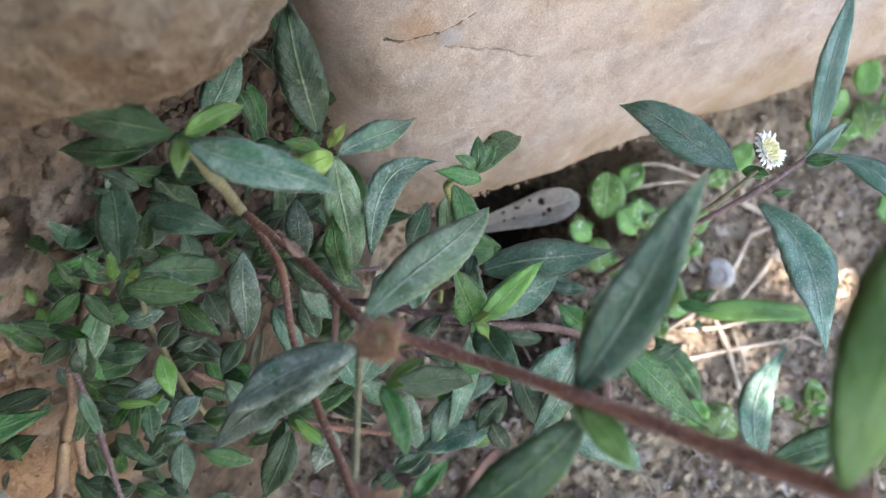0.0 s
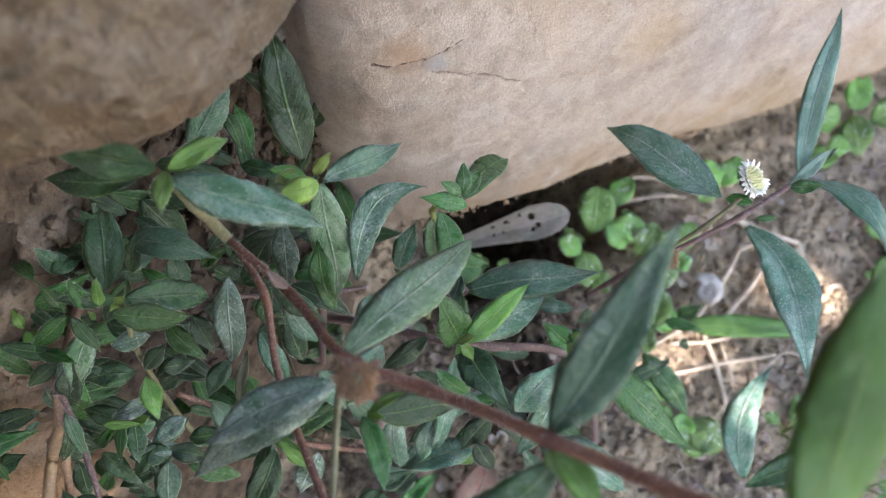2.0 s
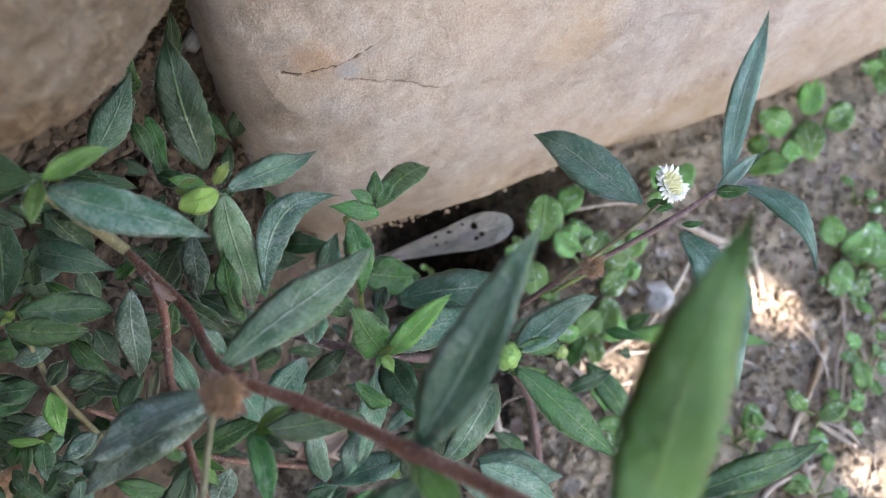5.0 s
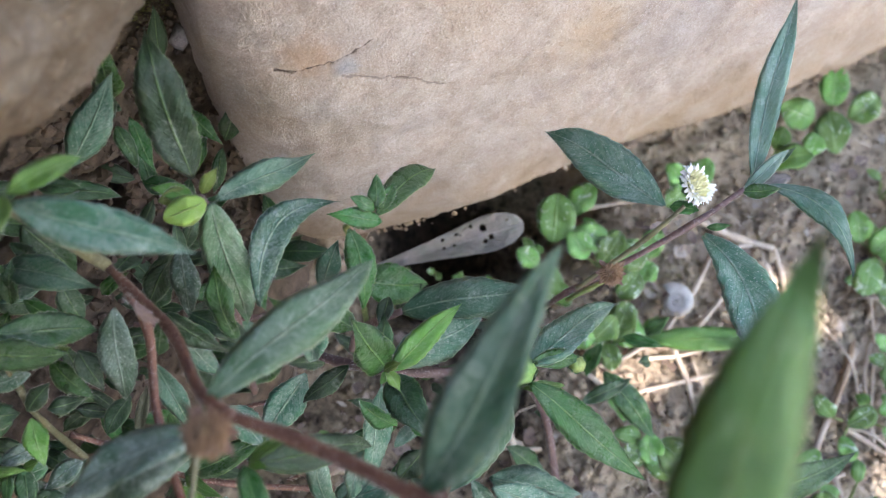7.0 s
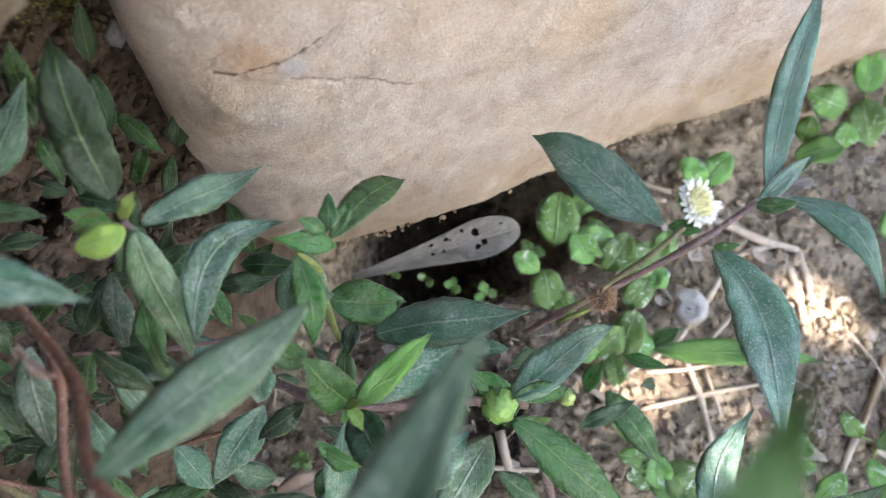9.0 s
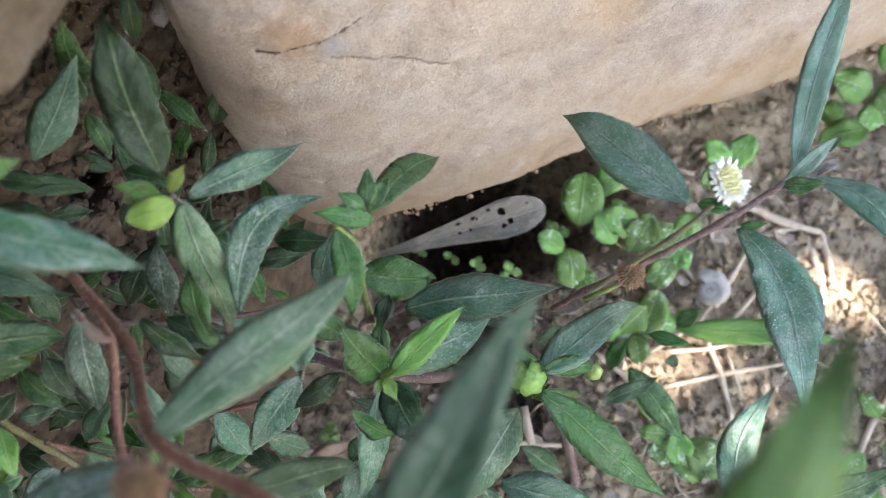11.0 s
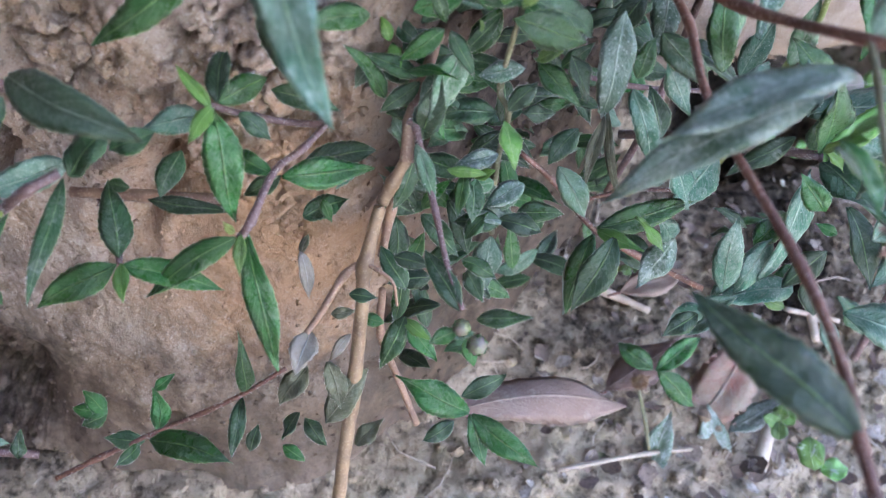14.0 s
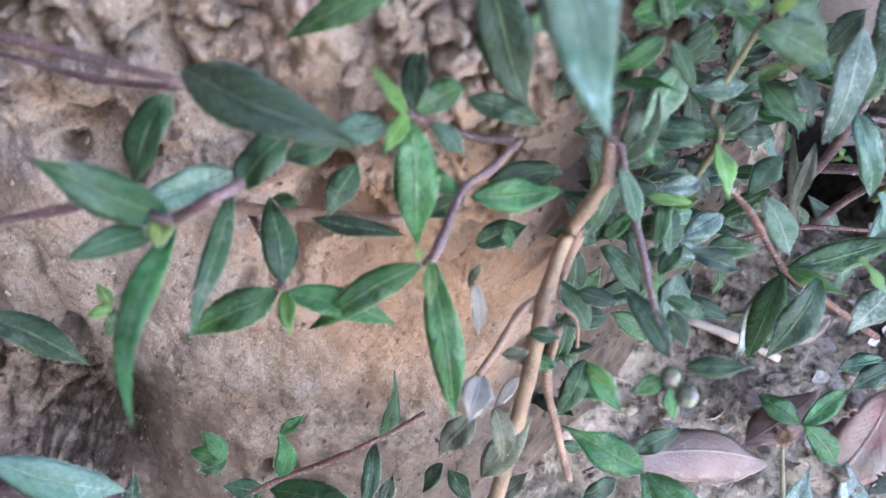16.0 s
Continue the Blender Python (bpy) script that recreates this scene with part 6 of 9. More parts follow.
leaf(foot_herb, (-0.1225, 0.0273, 0.0162), (-0.1218, 0.0124, 0.0133), 0.0047, (0.02, -0.10, 0.99), M_LEAF)
leaf(foot_herb, (-0.1186, 0.0156, 0.0103), (-0.1175, 0.0219, 0.0139), 0.0042, (0.18, -0.11, 0.98), M_LEAF)
leaf(foot_herb, (-0.1534, 0.0170, 0.0194), (-0.1597, 0.0209, 0.0233), 0.0048, (0.3, -0.2, 0.93), M_MID, ragged=0.2)
leaf(foot_herb, (-0.1534, 0.0170, 0.0194), (-0.1617, 0.0168, 0.0209), 0.0048, (0.3, -0.2, 0.93), M_MID, ragged=0.2)
leaf(foot_herb, (-0.1534, 0.0170, 0.0194), (-0.1589, 0.0132, 0.0185), 0.0048, (0.3, -0.2, 0.93), M_MID, ragged=0.2)
leaf(foot_herb, (-0.1069, 0.0247, 0.0194), (-0.1100, 0.0182, 0.0159), 0.0060, (-0.14, 0.19, 0.97), M_LEAF)
leaf(foot_herb, (-0.1053, 0.0238, 0.0188), (-0.0989, 0.0187, 0.0155), 0.0063, (-0.17, -0.43, 0.89), M_LEAF)
leaf(foot_herb, (-0.1098, 0.0171, 0.0152), (-0.1038, 0.0144, 0.0133), 0.0055, (0.16, -0.08, 0.98), M_MID)
leaf(foot_herb, (-0.0930, 0.0223, 0.0056), (-0.0868, 0.0295, 0.0093), 0.0087, (-0.08, -0.10, 0.99), M_DRYGREEN)

dry_leaf_a = thing("fallen_leaf", "curled pinkish-brown dry leaf lying on the soil", "fallen leaf", (-0.0732, 0.0334, 0.0038), "fallen leaves")
leaf(dry_leaf_a, (-0.0684, 0.0364, 0.0040), (-0.0175, 0.0546, -0.0235), 0.0156, (-0.29, -0.10, 0.95), M_DRY, bend=0.14, fold=-0.12)
stem(dry_leaf_a, [(-0.0732, 0.0334, 0.0038), (-0.0684, 0.0364, 0.0040)], 0.0004, 0.0006, M_STEM, "leaf_stalk")

dry_leaf_b = thing("fallen_leaf", "brown dry leaf lying in the shade below the plants", "fallen leaf", (-0.0278, 0.0550, -0.0215), "fallen leaves")
leaf(dry_leaf_b, (-0.0244, 0.0577, -0.0214), (-0.0024, 0.0783, -0.0211), 0.0132, (-0.26, -0.29, 0.92), M_DRYBROWN, bend=0.1, fold=-0.2)
stem(dry_leaf_b, [(-0.0278, 0.0550, -0.0215), (-0.0244, 0.0577, -0.0214)], 0.0004, 0.0006, M_STEM, "leaf_stalk")

dry_leaf_c = thing("fallen_leaf", "reddish-green withered leaf on the soil", "fallen leaf", (0.0214, 0.0848, -0.0260), "fallen leaves")
leaf(dry_leaf_c, (0.0214, 0.0848, -0.0260), (0.0079, 0.0547, -0.0517), 0.0201, (-0.09, -0.38, 0.92), M_DRYRED, bend=0.08)
stem(dry_leaf_c, [(0.0233, 0.0891, -0.0225), (0.0214, 0.0848, -0.0260)], 0.0004, 0.0006, M_STEM, "leaf_stalk")

dry_leaf_d = thing("fallen_leaf", "crumpled tan dry leaf caught on the stem", "fallen leaf", (-0.0324, 0.0828, 0.1235), "fallen leaves")
leaf(dry_leaf_d, (-0.0307, 0.0813, 0.1238), (-0.0272, 0.0797, 0.1187), 0.0028, (-0.17, -0.34, 0.93), M_DRYBROWN, bend=0.15, ragged=0.4)
stem(dry_leaf_d, [(-0.0324, 0.0828, 0.1235), (-0.0307, 0.0813, 0.1238)], 0.0004, 0.0006, M_STEM, "leaf_stalk")

dry_leaf_e = thing("fallen_leaf", "small brown dry leaf on the soil", "fallen leaf", (-0.0278, 0.0839, -0.0094), "fallen leaves")
leaf(dry_leaf_e, (-0.0240, 0.0854, -0.0088), (-0.0051, 0.0942, -0.0050), 0.0100, (-0.28, -0.47, 0.84), M_DRY, bend=0.14)
stem(dry_leaf_e, [(-0.0278, 0.0839, -0.0094), (-0.0240, 0.0854, -0.0088)], 0.0004, 0.0006, M_STEM, "leaf_stalk")

low_bud = thing("herb", "small weed with a withered flower head on the soil", "plant", (0.0187, 0.0473, -0.0509))
stem(low_bud, [(-0.0151, 0.0588, -0.0190), (-0.0093, 0.0530, -0.0342), (-0.0035, 0.0417, -0.0492)], 0.0005, 0.0006, M_OLIVE, "stem")
dead_head(low_bud, (-0.0153, 0.0603, -0.0169), 0.0028)
leaf(low_bud, (-0.0118, 0.0644, -0.0159), (-0.0227, 0.0720, -0.0166), 0.0078, (-0.25, -0.28, 0.93), M_MID)
leaf(low_bud, (-0.0110, 0.0645, -0.0159), (0.0025, 0.0773, -0.0152), 0.0071, (-0.29, -0.50, 0.81), M_MID)
leaf(low_bud, (-0.0104, 0.0643, -0.0149), (0.0038, 0.0587, -0.0260), 0.0078, (-0.41, -0.25, 0.88), M_MID)
leaf(low_bud, (-0.0037, 0.0432, -0.0483), (-0.0014, 0.0597, -0.0343), 0.0100, (-0.26, -0.24, 0.94), M_GREY)
leaf(low_bud, (0.0187, 0.0473, -0.0509), (0.0110, 0.0644, -0.0371), 0.0112, (-0.27, -0.09, 0.96), M_GREY)
leaf(low_bud, (0.0194, 0.0577, -0.0414), (0.0357, 0.0696, -0.0357), 0.0090, (-0.42, -0.10, 0.90), M_GREY)
leaf(low_bud, (-0.0309, 0.0423, -0.0470), (-0.0157, 0.0493, -0.0440), 0.0126, (-0.12, 0.01, 0.99), M_DRYGREEN)

undergrowth = thing("herb", "tangle of small dark green leaves in the shade below", "plants", (0.0036, 0.0946, -0.0141))
fill = random.Random(31)
for _ in range(34):
    fx, fz = fill.uniform(-0.086, -0.034), fill.uniform(0.035, 0.108)
    node = Vector((fx, bank_y(fx, fz) - fill.uniform(0.010, 0.018), fz))
    turn = fill.uniform(0, 2 * math.pi)
    for k in range(fill.choice((2, 2, 3))):
        g = turn + k * math.pi + (k == 2) * 1.5 + fill.gauss(0, 0.3)
        ln = fill.uniform(0.010, 0.017)
        out = Vector((math.cos(g), 0.55 * math.sin(g) - 0.15, 0.75 * math.sin(g))).normalized() * ln
        leaf(undergrowth, node + out * 0.08, node + out, ln * fill.uniform(0.30, 0.42), (0.25 + fill.gauss(0, 0.15), -0.45, 0.85), fill.choice((M_LEAF, M_LEAF, M_MID)))
leaf(undergrowth, (-0.0888, 0.0774, 0.0888), (-0.0765, 0.0725, 0.0946), 0.0042, (0.52, -0.13, 0.84), M_MID)
leaf(undergrowth, (-0.0307, 0.1207, 0.0097), (-0.0335, 0.1200, -0.0047), 0.0054, (-0.06, -0.31, 0.95), M_BLUE)
leaf(undergrowth, (-0.0418, 0.1262, 0.0259), (-0.0554, 0.1269, 0.0214), 0.0047, (0.12, -0.46, 0.88), M_LEAF)
leaf(undergrowth, (-0.0351, 0.1197, 0.0148), (-0.0467, 0.1163, 0.0244), 0.0049, (0.10, -0.07, 0.99), M_LEAF)
leaf(undergrowth, (-0.0713, 0.0900, 0.0553), (-0.0778, 0.0915, 0.0394), 0.0052, (0.21, -0.49, 0.85), M_MID)
leaf(undergrowth, (-0.0716, 0.1008, 0.1028), (-0.0823, 0.1050, 0.1081), 0.0037, (0.45, -0.24, 0.86), M_LEAF)
leaf(undergrowth, (-0.0753, 0.1050, 0.1093), (-0.0764, 0.1073, 0.0984), 0.0036, (0.61, -0.33, 0.72), M_BLUE)
leaf(undergrowth, (-0.0820, 0.0590, 0.0354), (-0.0825, 0.0614, 0.0218), 0.0054, (0.31, -0.01, 0.95), M_LEAF)
leaf(undergrowth, (-0.0728, 0.1092, 0.1077), (-0.0656, 0.1154, 0.0945), 0.0059, (0.39, -0.72, 0.57), M_MID)
leaf(undergrowth, (-0.0279, 0.1333, 0.0352), (-0.0403, 0.1445, 0.0328), 0.0054, (0.11, -0.50, 0.86), M_LEAF)
leaf(undergrowth, (-0.0240, 0.1407, 0.0417), (-0.0306, 0.1535, 0.0502), 0.0061, (0.08, -0.44, 0.89), M_MID)
leaf(undergrowth, (-0.0551, 0.0940, 0.0283), (-0.0529, 0.0875, 0.0157), 0.0044, (0.13, -0.45, 0.88), M_MID)
leaf(undergrowth, (-0.0221, 0.1506, 0.0295), (-0.0333, 0.1482, 0.0175), 0.0055, (0.24, -0.40, 0.89), M_LEAF)
leaf(undergrowth, (-0.0691, 0.0860, 0.0556), (-0.0587, 0.0853, 0.0499), 0.0045, (0.21, 0.00, 0.98), M_LEAF)
leaf(undergrowth, (-0.0368, 0.1072, -0.0068), (-0.0342, 0.1041, -0.0221), 0.0054, (0.27, -0.17, 0.95), M_MID)
leaf(undergrowth, (-0.0778, 0.0437, -0.0092), (-0.0706, 0.0464, -0.0157), 0.0037, (0.25, -0.10, 0.96), M_LEAF)
leaf(undergrowth, (-0.0808, 0.0881, 0.1079), (-0.0823, 0.1007, 0.0959), 0.0060, (0.43, -0.30, 0.85), M_LEAF)
leaf(undergrowth, (-0.0543, 0.0864, 0.0035), (-0.0366, 0.0822, 0.0040), 0.0061, (0.03, -0.24, 0.97), M_LEAF)
leaf(undergrowth, (-0.0827, 0.0578, 0.0489), (-0.0893, 0.0663, 0.0413), 0.0045, (0.27, 0.20, 0.94), M_MID)
leaf(undergrowth, (-0.0685, 0.1132, 0.0992), (-0.0501, 0.1105, 0.1028), 0.0074, (0.17, -0.29, 0.94), M_LEAF)
leaf(undergrowth, (-0.0514, 0.0885, -0.0032), (-0.0452, 0.1020, -0.0051), 0.0057, (0.03, -0.38, 0.92), M_LEAF)
leaf(undergrowth, (-0.0950, 0.0800, 0.1013), (-0.1085, 0.0739, 0.1021), 0.0057, (0.55, -0.40, 0.73), M_MID)
leaf(undergrowth, (-0.0721, 0.0703, 0.0175), (-0.0583, 0.0696, 0.0080), 0.0066, (0.39, -0.23, 0.89), M_MID)
leaf(undergrowth, (-0.0589, 0.1140, 0.0724), (-0.0597, 0.1290, 0.0600), 0.0071, (0.26, -0.45, 0.86), M_LEAF)
leaf(undergrowth, (-0.0525, 0.0824, -0.0014), (-0.0649, 0.0788, -0.0057), 0.0050, (0.04, -0.24, 0.97), M_MID)
leaf(undergrowth, (-0.0382, 0.1274, 0.0387), (-0.0536, 0.1240, 0.0418), 0.0059, (0.07, -0.45, 0.89), M_MID)
leaf(undergrowth, (-0.0851, 0.0722, 0.0594), (-0.0894, 0.0729, 0.0747), 0.0061, (0.36, -0.31, 0.88), M_MID)
leaf(undergrowth, (-0.0783, 0.0909, 0.0845), (-0.0679, 0.0802, 0.0815), 0.0045, (0.42, -0.47, 0.78), M_LEAF)
leaf(undergrowth, (-0.0951, 0.0810, 0.1115), (-0.0925, 0.0695, 0.1196), 0.0041, (0.14, 0.12, 0.98), M_LEAF)
leaf(undergrowth, (-0.0310, 0.1167, 0.0191), (-0.0425, 0.1127, 0.0048), 0.0059, (0.22, -0.10, 0.97), M_MID)
leaf(undergrowth, (-0.0772, 0.0454, 0.0084), (-0.0880, 0.0526, -0.0051), 0.0060, (0.35, -0.19, 0.92), M_LEAF)
leaf(undergrowth, (-0.0346, 0.1337, 0.0355), (-0.0188, 0.1383, 0.0325), 0.0066, (0.19, -0.33, 0.93), M_LEAF)
leaf(undergrowth, (-0.0519, 0.0859, 0.0093), (-0.0636, 0.0833, -0.0046), 0.0059, (0.37, -0.49, 0.79), M_BLUE)
leaf(undergrowth, (-0.0754, 0.0976, 0.0940), (-0.0714, 0.1033, 0.0777), 0.0060, (0.03, -0.38, 0.93), M_LEAF)
leaf(undergrowth, (-0.0702, 0.0970, 0.0667), (-0.0879, 0.0913, 0.0689), 0.0071, (0.36, -0.02, 0.93), M_MID)
leaf(undergrowth, (-0.0747, 0.0575, -0.0085), (-0.0662, 0.0647, -0.0175), 0.0059, (0.09, -0.10, 0.99), M_MID)
leaf(undergrowth, (-0.0423, 0.1136, 0.0282), (-0.0574, 0.1109, 0.0205), 0.0064, (0.22, -0.31, 0.93), M_BLUE)
leaf(undergrowth, (-0.0759, 0.0748, 0.0777), (-0.0828, 0.0743, 0.0687), 0.0037, (0.36, -0.42, 0.84), M_BLUE)
leaf(undergrowth, (-0.0675, 0.0810, 0.0410), (-0.0607, 0.0806, 0.0325), 0.0036, (0.21, -0.11, 0.97), M_LEAF)
leaf(undergrowth, (-0.0765, 0.0585, 0.0216), (-0.0924, 0.0553, 0.0112), 0.0069, (0.35, 0.18, 0.92), M_LEAF)
leaf(undergrowth, (-0.0812, 0.0811, 0.0723), (-0.0986, 0.0808, 0.0739), 0.0070, (0.08, -0.25, 0.97), M_LEAF)
leaf(undergrowth, (-0.0340, 0.1229, 0.0006), (-0.0368, 0.1083, 0.0129), 0.0074, (-0.06, -0.52, 0.85), M_LEAF)
leaf(undergrowth, (-0.0453, 0.1180, 0.0254), (-0.0419, 0.1180, 0.0073), 0.0065, (0.37, -0.28, 0.89), M_LEAF)
leaf(undergrowth, (-0.0655, 0.0968, 0.0484), (-0.0598, 0.0903, 0.0557), 0.0039, (0.33, -0.17, 0.93), M_LEAF)
leaf(undergrowth, (-0.0752, 0.0682, 0.0534), (-0.0867, 0.0737, 0.0579), 0.0045, (0.14, -0.22, 0.97), M_MID)
leaf(undergrowth, (-0.0521, 0.1410, 0.1073), (-0.0472, 0.1409, 0.1263), 0.0074, (0.27, -0.65, 0.71), M_MID)
leaf(undergrowth, (-0.0723, 0.0794, 0.0452), (-0.0865, 0.0767, 0.0456), 0.0050, (0.14, 0.05, 0.99), M_LEAF)
leaf(undergrowth, (-0.0689, 0.1040, 0.0912), (-0.0763, 0.1004, 0.1017), 0.0044, (0.02, -0.45, 0.89), M_MID)
leaf(undergrowth, (-0.0450, 0.1088, 0.0077), (-0.0362, 0.1054, 0.0116), 0.0032, (0.34, -0.19, 0.92), M_LEAF)
leaf(undergrowth, (-0.0584, 0.0805, 0.0055), (-0.0619, 0.0874, 0.0212), 0.0057, (0.02, 0.03, 1.00), M_MID)
leaf(undergrowth, (-0.0268, 0.1375, 0.0415), (-0.0080, 0.1355, 0.0461), 0.0071, (-0.08, -0.45, 0.89), M_LEAF)
leaf(undergrowth, (-0.0653, 0.0771, 0.0115), (-0.0638, 0.0834, 0.0195), 0.0042, (0.19, -0.27, 0.94), M_MID)
leaf(undergrowth, (-0.0524, 0.1177, 0.0562), (-0.0629, 0.1266, 0.0658), 0.0057, (0.36, -0.40, 0.84), M_LEAF)
leaf(undergrowth, (-0.0307, 0.1179, 0.0020), (-0.0424, 0.1068, 0.0108), 0.0060, (0.14, -0.21, 0.97), M_MID)
leaf(undergrowth, (-0.0813, 0.0577, 0.0438), (-0.0678, 0.0657, 0.0443), 0.0057, (0.39, -0.03, 0.92), M_LEAF)
leaf(undergrowth, (-0.0746, 0.0903, 0.0745), (-0.0865, 0.0829, 0.0829), 0.0065, (0.05, -0.43, 0.90), M_MID)
leaf(undergrowth, (-0.0538, 0.1184, 0.0637), (-0.0398, 0.1222, 0.0703), 0.0054, (-0.03, -0.38, 0.92), M_LEAF)
leaf(undergrowth, (-0.0801, 0.0801, 0.0849), (-0.0833, 0.0754, 0.0925), 0.0028, (0.38, -0.45, 0.81), M_LEAF)
leaf(undergrowth, (-0.0726, 0.0973, 0.0985), (-0.0804, 0.0968, 0.0870), 0.0047, (0.48, -0.24, 0.84), M_LEAF)
leaf(undergrowth, (-0.0582, 0.1037, 0.0403), (-0.0739, 0.1123, 0.0407), 0.0054, (0.40, 0.11, 0.91), M_LEAF)
leaf(undergrowth, (-0.0742, 0.0765, 0.0728), (-0.0851, 0.0692, 0.0821), 0.0060, (0.41, -0.35, 0.84), M_LEAF)
leaf(undergrowth, (-0.0651, 0.0870, 0.0404), (-0.0496, 0.0793, 0.0450), 0.0059, (0.33, -0.25, 0.91), M_MID)
leaf(undergrowth, (-0.0544, 0.0976, 0.0154), (-0.0676, 0.0923, 0.0251), 0.0054, (0.31, -0.27, 0.91), M_MID)
leaf(undergrowth, (-0.0267, 0.1296, 0.0208), (-0.0307, 0.1288, 0.0304), 0.0034, (-0.16, -0.39, 0.91), M_MID)
leaf(undergrowth, (-0.0415, 0.1147, 0.0397), (-0.0330, 0.1204, 0.0281), 0.0059, (-0.04, -0.33, 0.94), M_BLUE)
leaf(undergrowth, (-0.0748, 0.0965, 0.0916), (-0.0693, 0.1109, 0.0799), 0.0070, (-0.05, -0.44, 0.90), M_BLUE)
leaf(undergrowth, (-0.0572, 0.1028, 0.0360), (-0.0710, 0.1040, 0.0347), 0.0044, (0.40, -0.49, 0.77), M_LEAF)
leaf(undergrowth, (-0.0621, 0.1172, 0.0911), (-0.0549, 0.1225, 0.0860), 0.0041, (0.04, -0.38, 0.92), M_LEAF)
leaf(undergrowth, (-0.0794, 0.0561, 0.0110), (-0.0872, 0.0666, 0.0237), 0.0055, (0.36, -0.23, 0.91), M_LEAF)
leaf(undergrowth, (-0.0678, 0.0795, 0.0391), (-0.0791, 0.0875, 0.0291), 0.0055, (0.12, -0.22, 0.97), M_MID)
leaf(undergrowth, (-0.0665, 0.0635, -0.0048), (-0.0776, 0.0609, -0.0063), 0.0034, (0.24, -0.51, 0.83), M_BLUE)
leaf(undergrowth, (-0.0810, 0.0752, 0.0850), (-0.0718, 0.0786, 0.0785), 0.0042, (0.06, -0.22, 0.97), M_LEAF)
leaf(undergrowth, (-0.0772, 0.0711, 0.0529), (-0.0671, 0.0684, 0.0644), 0.0049, (0.31, -0.37, 0.88), M_MID)
leaf(undergrowth, (-0.0729, 0.0955, 0.0918), (-0.0833, 0.0958, 0.0944), 0.0042, (0.18, -0.47, 0.86), M_BLUE)
leaf(undergrowth, (-0.0915, 0.0747, 0.0834), (-0.1000, 0.0765, 0.0961), 0.0047, (0.34, -0.27, 0.90), M_MID)
leaf(undergrowth, (-0.0856, 0.0842, 0.0965), (-0.0763, 0.0934, 0.1003), 0.0047, (0.16, -0.69, 0.71), M_LEAF)
leaf(undergrowth, (-0.0832, 0.0857, 0.1091), (-0.0909, 0.0922, 0.1052), 0.0037, (0.29, -0.17, 0.94), M_MID)
leaf(undergrowth, (-0.0479, 0.1076, 0.0340), (-0.0348, 0.1060, 0.0370), 0.0049, (0.30, -0.24, 0.92), M_MID)
leaf(undergrowth, (-0.0611, 0.1173, 0.1060), (-0.0492, 0.1208, 0.0971), 0.0052, (0.22, -0.29, 0.93), M_LEAF)
leaf(undergrowth, (-0.0819, 0.0931, 0.0997), (-0.0826, 0.0907, 0.1150), 0.0055, (0.41, -0.42, 0.81), M_BLUE)
leaf(undergrowth, (0.0039, 0.0832, 0.0370), (0.0102, 0.0836, 0.0448), 0.0029, (-0.04, -0.40, 0.92), M_MID)
leaf(undergrowth, (-0.0156, 0.1167, 0.0075), (-0.0263, 0.1135, 0.0151), 0.0049, (0.27, -0.34, 0.90), M_LEAF)
leaf(undergrowth, (0.0066, 0.0902, 0.0051), (0.0181, 0.1014, 0.0010), 0.0055, (0.05, -0.04, 1.00), M_BLUE)
leaf(undergrowth, (0.0346, 0.1175, -0.0069), (0.0175, 0.1187, -0.0053), 0.0060, (-0.06, -0.42, 0.90), M_LEAF)
leaf(undergrowth, (-0.0352, 0.0845, 0.0205), (-0.0194, 0.0792, 0.0165), 0.0060, (0.14, -0.18, 0.97), M_LEAF)
leaf(undergrowth, (0.0133, 0.1186, -0.0108), (0.0226, 0.1186, -0.0089), 0.0029, (-0.13, -0.15, 0.98), M_MID)
leaf(undergrowth, (0.0270, 0.0883, 0.0337), (0.0363, 0.0848, 0.0411), 0.0047, (-0.26, -0.48, 0.84), M_MID)
leaf(undergrowth, (-0.0231, 0.0785, 0.0276), (-0.0347, 0.0865, 0.0254), 0.0052, (0.19, -0.21, 0.96), M_LEAF)
leaf(undergrowth, (0.0182, 0.1076, 0.0110), (0.0232, 0.1018, 0.0171), 0.0031, (0.05, -0.44, 0.90), M_BLUE)
leaf(undergrowth, (0.0046, 0.0824, 0.0294), (-0.0062, 0.0763, 0.0236), 0.0054, (0.30, -0.16, 0.94), M_LEAF)
leaf(undergrowth, (0.0412, 0.0929, -0.0062), (0.0543, 0.0880, -0.0194), 0.0077, (-0.06, -0.16, 0.99), M_LEAF)
leaf(undergrowth, (0.0291, 0.0793, 0.0074), (0.0384, 0.0696, -0.0053), 0.0060, (-0.11, 0.09, 0.99), M_BLUE)
leaf(undergrowth, (0.0225, 0.1220, 0.0260), (0.0218, 0.1250, 0.0449), 0.0070, (-0.17, -0.21, 0.96), M_LEAF)
leaf(undergrowth, (0.0777, 0.1212, 0.0144), (0.0892, 0.1159, 0.0179), 0.0045, (-0.07, -0.31, 0.95), M_MID)
leaf(undergrowth, (0.0734, 0.1249, 0.0013), (0.0703, 0.1198, -0.0156), 0.0064, (-0.49, -0.35, 0.80), M_MID)
leaf(undergrowth, (0.0391, 0.1175, 0.0363), (0.0287, 0.1240, 0.0356), 0.0042, (-0.24, -0.42, 0.88), M_BLUE)
leaf(undergrowth, (0.0049, 0.0958, 0.0208), (-0.0059, 0.0978, 0.0253), 0.0045, (0.16, -0.06, 0.99), M_LEAF)
leaf(undergrowth, (0.0445, 0.1161, 0.0337), (0.0297, 0.1166, 0.0329), 0.0047, (-0.26, -0.11, 0.96), M_BLUE)
